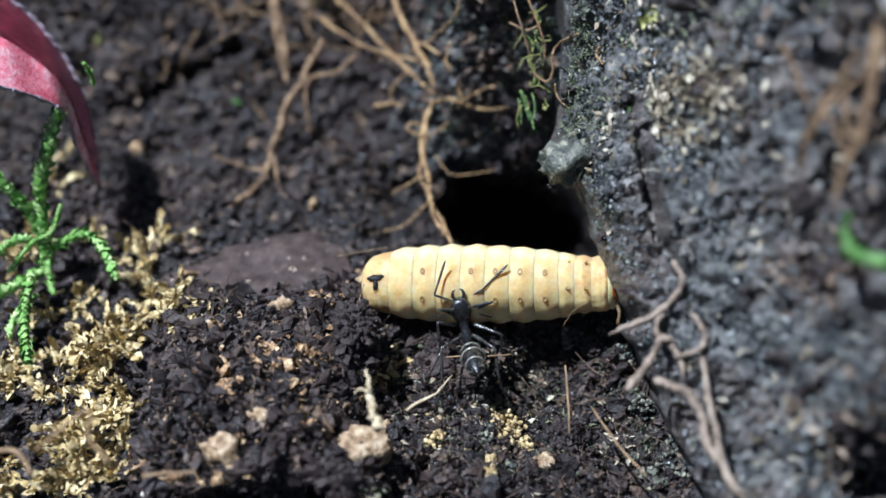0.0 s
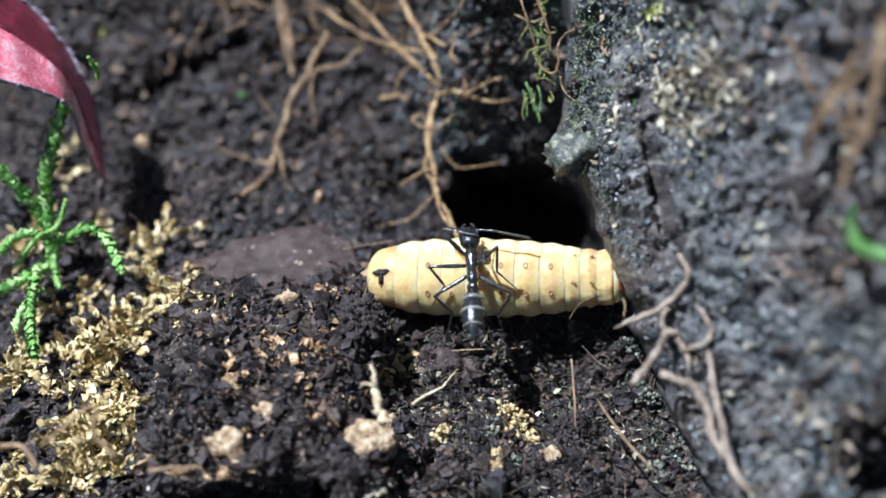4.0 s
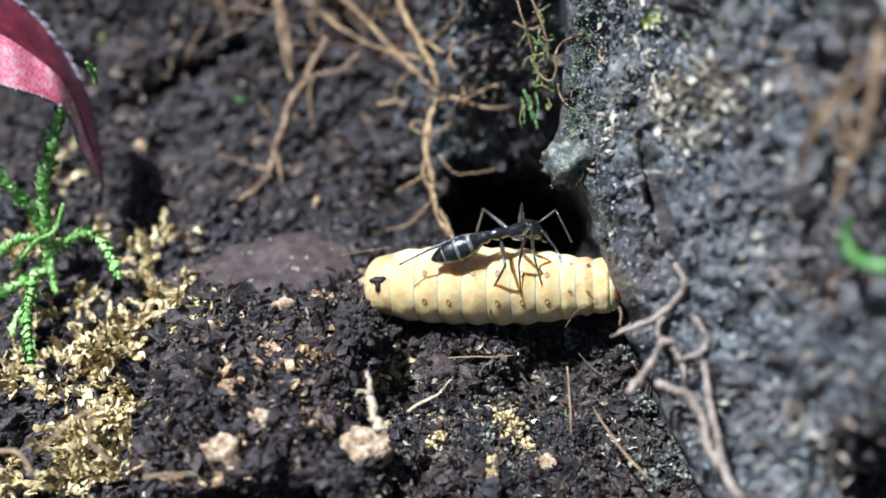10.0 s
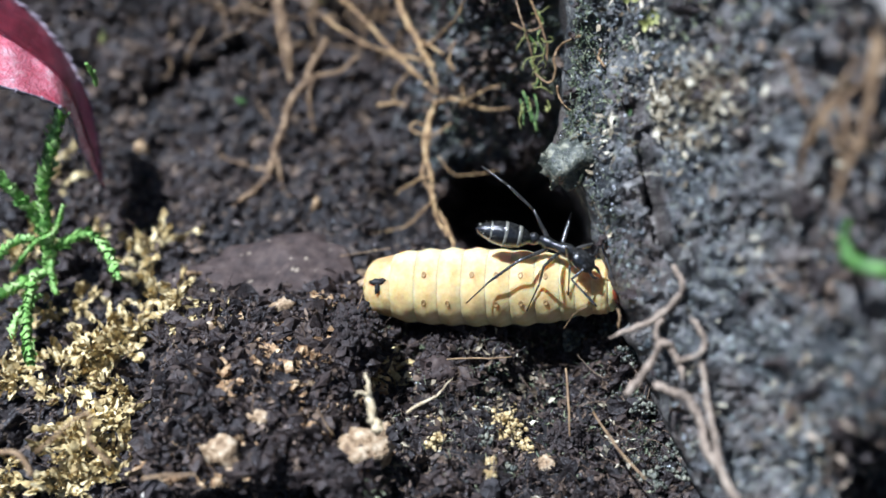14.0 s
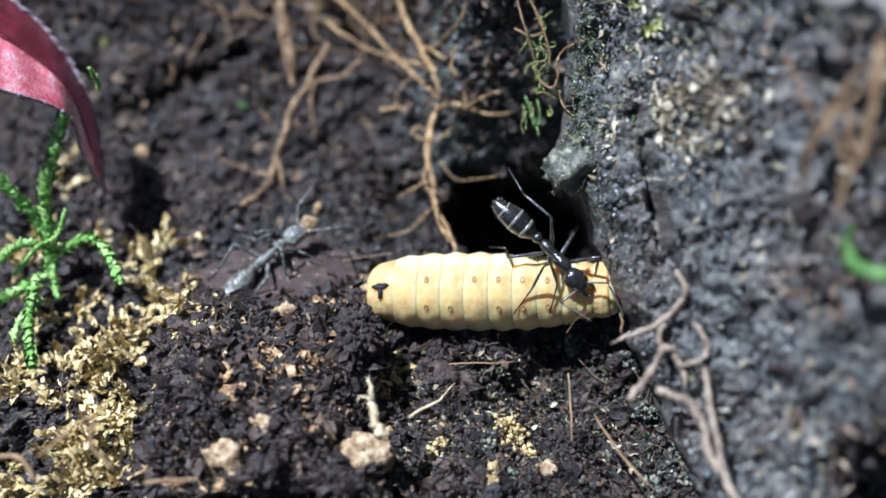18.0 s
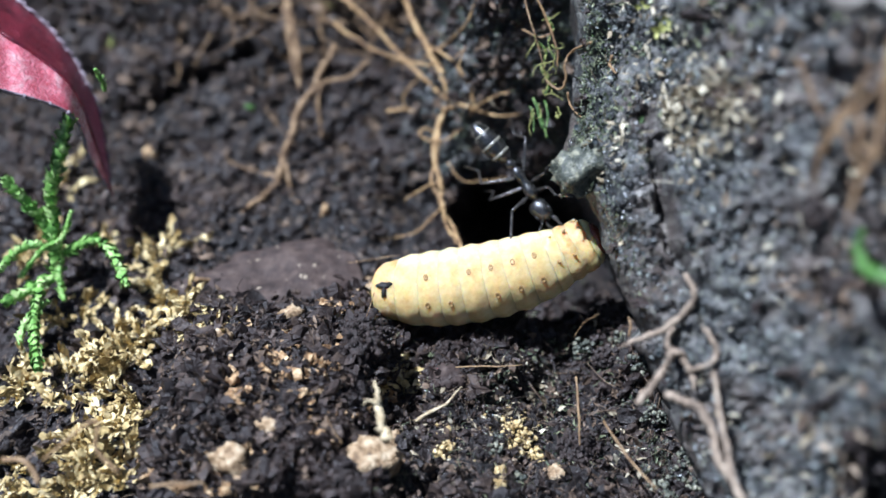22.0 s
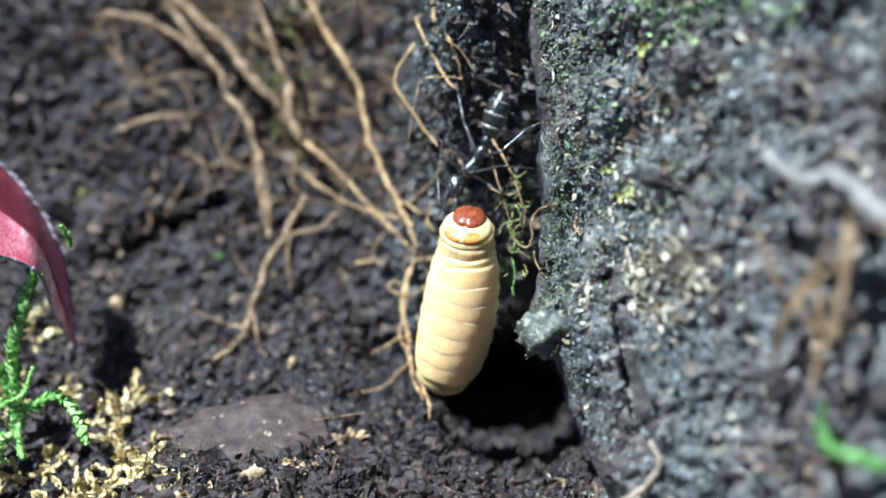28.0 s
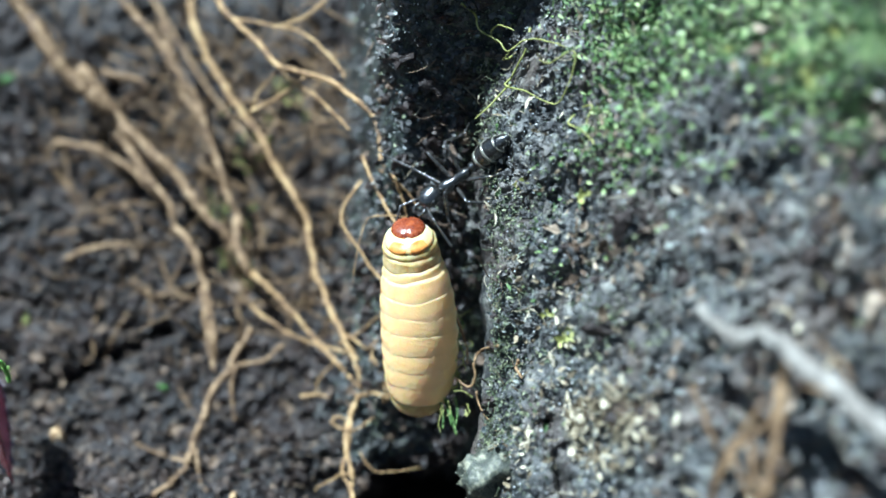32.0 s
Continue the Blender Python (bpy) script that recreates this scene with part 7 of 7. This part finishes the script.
    foot_key(0, -1, 1, (3.17, -4.49, -8.28))
    foot_key(0, -1, 2, (2.42, -9.78, -7.83))
    foot_key(0, 1, 0, (-4.41, -3.05, -1.53))
    foot_key(0, -1, 0, (-0.22, -3.55, -1.14))
    foot_key(1, 1, 2, (-5.19, -12.17, -6.32))
    foot_key(1, 1, 1, (-5.42, -6.13, -5.20))
    foot_key(1, 1, 0, (-3.26, -1.90, 3.00))
    foot_key(1, -1, 2, (3.42, -7.28, -7.32))
    foot_key(1, -1, 1, (3.08, -5.21, -7.61))
    foot_key(1, -1, 0, (0.01, -3.80, -4.69))
    foot_key(2, 1, 0, (-3.05, -1.79, 3.03))
    foot_key(2, 1, 2, (-5.24, -12.41, -5.85))
    foot_key(2, 1, 1, (-6.02, -5.56, -5.30))
    foot_key(2, -1, 2, (2.72, -9.71, -6.18))
    foot_key(2, -1, 1, (2.16, -6.57, -7.31))
    foot_key(2, -1, 0, (-0.38, -2.16, 3.23))
    foot_key(3, 1, 0, (-3.13, -2.11, 2.79))
    foot_key(3, -1, 0, (0.51, -2.13, 3.58))
    foot_key(3, 1, 1, (-4.48, -4.15, -4.47))
    foot_key(3, 1, 2, (-4.96, -7.14, -4.91))
    foot_key(3, -1, 1, (3.05, -3.80, -1.35))
    foot_key(3, -1, 2, (2.45, -12.35, -3.82))
    foot_key(3.5, 1, 0, (-3.77, -0.61, 3.62))
    foot_key(3.5, -1, 0, (0.33, -1.28, 3.81))
    foot_key(3.5, 1, 1, (-6.03, -3.21, -0.60))
    foot_key(3.5, -1, 1, (2.14, -3.91, 1.40))
    foot_key(3.5, 1, 2, (-4.40, -5.35, -4.38))
    foot_key(3.5, -1, 2, (1.58, -6.35, -3.86))
    foot_key(5.5, 1, 0, (-5.04, 4.77, 1.49))
    foot_key(5.5, -1, 0, (0.16, 1.62, 3.41))
    foot_key(5.5, 1, 1, (-5.95, -2.29, -2.87))
    foot_key(5.5, -1, 1, (2.99, -3.87, 2.12))
    foot_key(5.5, -1, 2, (0.44, -2.79, -2.49))
    foot_key(5.5, 1, 2, (-5.33, -2.74, -2.03))
    foot_key(6, 1, 1, (-9.30, -0.32, 2.32))
    foot_key(6, 1, 2, (-5.68, -4.67, -1.16))
    foot_key(6, -1, 1, (3.14, -3.95, 2.01))
    foot_key(6, -1, 2, (-0.27, -3.19, -2.03))
    foot_key(6, 1, 0, (-3.71, 6.33, 1.48))
    foot_key(6, -1, 0, (0.41, 5.85, 1.18))
    foot_key(7, 1, 1, (-9.12, -0.15, 2.49))
    foot_key(7, 1, 2, (-5.06, -4.32, -1.14))
    foot_key(7, -1, 1, (3.08, -3.96, 1.97))
    foot_key(7, -1, 2, (0.14, -3.72, -0.80))
    foot_key(7, 1, 0, (-3.53, 6.04, 1.04))
    foot_key(7, -1, 0, (0.44, 6.07, 1.33))
    foot_key(8, 1, 1, (-8.99, -0.45, 2.41))
    foot_key(8, 1, 2, (-5.01, -5.57, -0.38))
    foot_key(8, -1, 1, (3.07, -4.00, 1.78))
    foot_key(8, -1, 2, (0.12, -3.77, -0.56))
    foot_key(8, 1, 0, (-2.51, 7.60, 1.41))
    foot_key(8, -1, 0, (0.86, 6.53, 0.57))
    foot_key(9, 1, 1, (-9.10, -2.29, 4.04))
    foot_key(9, 1, 2, (-4.77, 5.53, 1.94))
    foot_key(9, -1, 1, (3.15, -4.04, 1.62))
    foot_key(9, -1, 2, (0.15, -3.72, -0.80))
    foot_key(9, -1, 0, (2.09, -2.54, 3.16))
    foot_key(9, 1, 0, (4.01, 8.29, 3.81))
    foot_key(10, 1, 2, (-8.97, -2.34, 4.23))
    foot_key(10, 1, 1, (-2.63, 5.82, 1.15))
    foot_key(10, -1, 2, (0.14, -3.70, -0.82))
    foot_key(10, -1, 1, (3.13, -4.00, 1.70))
    foot_key(10, -1, 0, (5.06, -3.29, 2.87))
    foot_key(10, 1, 0, (4.12, 6.61, 0.61))
    foot_key(11, -1, 2, (-2.31, -3.38, 1.03))
    foot_key(11, -1, 1, (2.81, -3.80, 1.98))
    foot_key(11, -1, 0, (4.94, -3.21, 2.87))
    foot_key(11, 1, 2, (-2.30, 7.18, 0.26))
    foot_key(11, 1, 1, (2.19, 8.43, -0.62))
    foot_key(11, 1, 0, (5.85, 8.01, -0.31))
    foot_key(12, -1, 2, (-2.31, -3.76, 1.54))
    foot_key(12, -1, 1, (2.66, -4.01, 0.52))
    foot_key(12, -1, 0, (7.03, -3.79, 1.78))
    foot_key(12, 1, 2, (-1.00, 4.80, 1.97))
    foot_key(12, 1, 1, (4.77, 6.94, 0.48))
    foot_key(13, -1, 2, (-2.32, -4.82, 1.91))
    foot_key(13, -1, 1, (3.35, -4.25, 1.31))
    foot_key(13, -1, 0, (7.86, -3.76, 1.74))
    foot_key(13, 1, 2, (1.60, 4.81, 1.96))
    foot_key(13, 1, 1, (8.83, 6.24, 2.23))
    foot_key(14, -1, 2, (-2.08, -4.58, 1.59))
    foot_key(14, -1, 1, (3.78, -4.15, 0.05))
    foot_key(14, -1, 0, (7.87, -3.74, 1.71))
    foot_key(14, 1, 2, (0.05, 2.75, 12.09))
    foot_key(14, 1, 1, (8.89, 7.42, 3.91))
    foot_key(17, -1, 2, (-6.44, -1.74, 4.95))
    foot_key(17, -1, 1, (2.49, -3.82, 0.91))
    foot_key(17, -1, 0, (6.19, -3.71, 1.95))
    foot_key(17, 1, 2, (1.52, 3.72, 12.83))
    foot_key(17, 1, 1, (9.51, 6.42, 0.89))
    foot_key(18, -1, 2, (0.04, 4.83, 2.16))
    foot_key(18, -1, 1, (2.57, -3.80, 0.62))
    foot_key(18, -1, 0, (5.96, -4.00, 0.92))
    foot_key(18, 1, 2, (2.00, 3.41, 12.01))
    foot_key(18, 1, 1, (8.73, 7.44, 2.52))
    foot_key(19, -1, 2, (-4.24, 2.94, 9.16))
    foot_key(19, -1, 1, (0.89, -3.11, 2.42))
    foot_key(19, -1, 0, (4.77, -2.31, 3.36))
    foot_key(19, 1, 2, (5.08, 9.18, 10.20))
    foot_key(19, 1, 1, (8.57, 9.21, 2.88))
    foot_key(20, 1, 2, (0.94, 4.01, 13.19))
    foot_key(20, -1, 2, (-3.60, -2.05, 4.02))
    foot_key(20, -1, 1, (1.79, -3.65, -0.42))
    foot_key(20, -1, 0, (6.84, -3.71, 1.07))
    foot_key(20, 1, 1, (9.03, 7.70, 2.87))
    foot_key(21, -1, 2, (-3.68, 8.15, 13.18))
    foot_key(21, -1, 1, (0.86, -0.49, 0.19))
    foot_key(21, -1, 0, (3.90, -1.57, 4.08))
    foot_key(21, 1, 1, (5.78, -0.15, 12.10))
    foot_key(21, 1, 0, (8.62, 11.37, 2.17))
    foot_key(21, 1, 2, (5.02, 13.70, 7.84))
    foot_key(22, -1, 2, (-3.30, 16.20, 5.20))
    foot_key(22, -1, 1, (-1.11, 16.24, 1.99))
    foot_key(22, -1, 0, (0.71, 1.31, 4.28))
    foot_key(22, 1, 1, (5.53, 3.86, 13.68))
    foot_key(22, 1, 0, (6.53, 2.03, 10.59))
    foot_key(22, 1, 2, (1.73, 18.38, 10.07))
    foot_key(24, 1, 2, (3.31, 20.20, 21.19))
    foot_key(24, 1, 1, (4.62, 16.98, 16.79))
    foot_key(24, 1, 0, (1.60, 25.14, 7.58))
    foot_key(24, -1, 2, (-5.57, 30.45, 14.79))
    foot_key(24, -1, 1, (-6.13, 29.53, 11.20))
    foot_key(24, -1, 0, (-7.39, 21.77, 6.58))
    foot_key(25, 1, 2, (3.30, 26.79, 14.29))
    foot_key(25, 1, 1, (3.64, 26.31, 13.62))
    foot_key(25, 1, 0, (2.81, 24.33, 10.00))
    foot_key(25, -1, 2, (-3.24, 28.22, 13.20))
    foot_key(25, -1, 1, (-3.78, 26.50, 10.34))
    foot_key(25, -1, 0, (-4.56, 22.17, 7.69))
    foot_key(25.5, 1, 2, (4.43, 18.23, 18.84))
    foot_key(25.5, 1, 1, (3.91, 24.39, 11.09))
    foot_key(25.5, 1, 0, (1.20, 24.46, 9.13))
    foot_key(25.5, -1, 2, (-3.57, 28.31, 14.26))
    foot_key(25.5, -1, 1, (-4.38, 26.69, 11.03))
    foot_key(25.5, -1, 0, (-5.44, 23.20, 8.53))
    foot_key(27.5, 1, 0, (4.13, 16.88, 18.26))
    foot_key(27.5, 1, 1, (5.23, 17.20, 20.75))
    foot_key(27.5, 1, 2, (7.23, 19.75, 25.03))
    foot_key(27.5, -1, 0, (-3.92, 24.22, 22.84))
    foot_key(27.5, -1, 1, (-2.72, 25.91, 23.74))
    foot_key(27.5, -1, 2, (-2.14, 28.72, 26.50))
    foot_key(30, 1, 0, (6.96, 19.63, 26.78))
    foot_key(30, 1, 1, (10.73, 20.32, 32.62))
    foot_key(30, 1, 2, (14.57, 19.30, 39.51))
    foot_key(30, -1, 0, (-1.71, 26.08, 30.37))
    foot_key(30, -1, 1, (0.91, 27.49, 33.20))
    foot_key(30, -1, 2, (3.49, 29.88, 37.95))
    foot_key(32, 1, 0, (4.63, 18.98, 30.06))
    foot_key(32, 1, 1, (11.79, 18.36, 33.89))
    foot_key(32, 1, 2, (14.01, 18.68, 39.40))
    foot_key(32, -1, 0, (-5.35, 29.11, 36.80))
    foot_key(32, -1, 1, (3.66, 27.56, 36.45))
    foot_key(32, -1, 2, (6.17, 27.28, 40.71))
    feeler_key(0, 1, (-6.16, -3.60, 1.86), (-5.52, -2.56, 3.62))
    feeler_key(0, -1, (0.68, -3.39, 2.73), (1.98, -2.84, 3.94))
    feeler_key(1, 1, (-0.38, -2.76, 4.99), (1.77, -3.29, 4.78))
    feeler_key(1, -1, (2.06, -4.69, 2.47), (3.91, -5.50, 1.94))
    feeler_key(2, 1, (-0.18, -3.25, 4.38), (1.01, -2.46, 5.94))
    feeler_key(2, -1, (1.25, -4.31, 3.01), (1.48, -4.94, 2.53))
    feeler_key(3, 1, (-5.06, -2.52, 5.06), (-2.70, -2.39, 5.62))
    feeler_key(3, -1, (1.10, -1.31, 6.96), (-1.55, -1.90, 6.38))
    feeler_key(3.5, 1, (-4.86, -1.38, 6.61), (-3.03, -1.35, 7.03))
    feeler_key(3.5, -1, (-0.46, -1.62, 6.31), (1.51, -1.98, 6.29))
    feeler_key(5.5, 1, (-4.37, 0.27, 7.55), (-5.63, -1.06, 6.04))
    feeler_key(5.5, -1, (1.02, 0.28, 7.78), (3.87, -0.66, 7.07))
    feeler_key(6, 1, (-0.77, 2.48, 8.32), (1.91, 3.05, 9.80))
    feeler_key(6, -1, (2.65, 2.12, 8.08), (4.58, 0.18, 5.85))
    feeler_key(7, 1, (-4.66, 2.55, 7.98), (-6.33, 2.49, 8.32))
    feeler_key(7, -1, (0.24, 2.90, 8.63), (2.91, 3.48, 10.17))
    feeler_key(8, 1, (-3.06, 3.13, 7.85), (-3.31, 3.58, 8.90))
    feeler_key(8, -1, (3.57, 3.04, 8.14), (5.90, 1.06, 5.93))
    feeler_key(9, -1, (4.93, 0.99, 4.89), (4.60, -3.37, 2.51))
    feeler_key(9, 1, (4.04, 3.35, 8.28), (5.11, 1.74, 6.41))
    feeler_key(10, -1, (6.66, 0.32, 4.46), (8.56, -3.59, 2.01))
    feeler_key(10, 1, (6.16, 2.31, 7.26), (7.13, 0.96, 5.80))
    feeler_key(11, -1, (6.80, -1.15, 4.97), (8.61, -3.04, 3.06))
    feeler_key(11, 1, (6.60, 0.94, 7.95), (7.07, -0.51, 6.30))
    feeler_key(12, -1, (7.96, -4.36, 3.55), (10.06, -4.76, 3.74))
    feeler_key(12, 1, (8.90, -1.77, 7.23), (9.83, -3.13, 5.86))
    feeler_key(13, -1, (9.27, -5.52, 4.95), (10.41, -6.35, 4.40))
    feeler_key(13, 1, (10.20, -4.06, 7.10), (10.64, -5.10, 6.11))
    feeler_key(14, -1, (7.88, -4.80, 4.51), (9.50, -6.16, 3.34))
    feeler_key(14, 1, (10.23, -3.43, 6.75), (10.68, -4.47, 5.75))
    feeler_key(17, -1, (5.26, -4.39, 2.46), (6.87, -5.33, 1.80))
    feeler_key(17, 1, (10.46, -4.24, 3.41), (11.50, -4.39, 5.32))
    feeler_key(18, -1, (6.57, -4.82, 2.11), (7.75, -5.51, 1.74))
    feeler_key(18, 1, (9.67, -3.72, 4.01), (10.22, -4.65, 3.21))
    feeler_key(19, -1, (4.52, -3.16, 2.48), (5.81, -4.44, 1.33))
    feeler_key(19, 1, (8.66, -1.68, 4.95), (9.11, -1.05, 6.28))
    feeler_key(20, -1, (8.88, -4.44, 2.56), (11.22, -4.67, 3.05))
    feeler_key(20, 1, (10.77, -3.43, 4.21), (10.84, -4.32, 3.38))
    feeler_key(21, -1, (4.88, -0.57, 4.86), (4.15, -3.36, 1.49))
    feeler_key(21, 1, (8.44, 2.04, 6.33), (9.39, 1.52, 6.10))
    feeler_key(22, -1, (4.34, 2.43, 5.92), (2.78, -0.93, 4.40))
    feeler_key(22, 1, (6.66, 6.92, 4.02), (7.22, 1.96, 6.50))
    feeler_key(27.5, 1, (-2.66, 14.90, 22.81), (-3.33, 14.02, 21.33))
    feeler_key(27.5, -1, (-3.94, 16.37, 23.34), (-3.20, 12.70, 21.06))
    feeler_key(30, -1, (-4.78, 19.98, 31.54), (-5.99, 17.68, 24.80))
    feeler_key(30, 1, (2.10, 17.81, 29.68), (1.59, 16.65, 27.39))
    feeler_key(32, -1, (-4.70, 19.10, 32.06), (-6.00, 17.70, 26.66))
    feeler_key(32, 1, (2.46, 17.09, 32.94), (4.19, 15.98, 30.70))
    move_larva()
    move_ant(first_ant, [(0, (0, -0.8, 0.6)), (3, (0, -0.8, 0.6)), (6, (0, -0.65, 0.75)), (9, (0, -0.6, 0.8)), (10.5, (0, -0.25, 1)), (14, (0, -0.2, 1)), (16.5, (-0.1, -0.4, 0.9)),
                         (18, (-0.2, -0.6, 0.7)), (22, (-0.2, -0.8, 0.5)), (26, (-0.3, -0.85, 0.4)), (32, (-0.45, -0.8, 0.35))], 3,
             crouch=((0, 0), (8.5, 0), (10, 0.8), (14.5, 1), (17, 0.5), (21, 0.6), (23, 0), (32, 0)))
    load = move_ant(second_ant, [(0, (0, -0.5, 0.85)), (19.5, (0, -0.5, 0.85)), (21, (0, -0.8, 0.55)), (32, (0, -0.8, 0.55))], 8, 0.25, (13.5, 24.0))
    walk(ant_load, load)


motions()
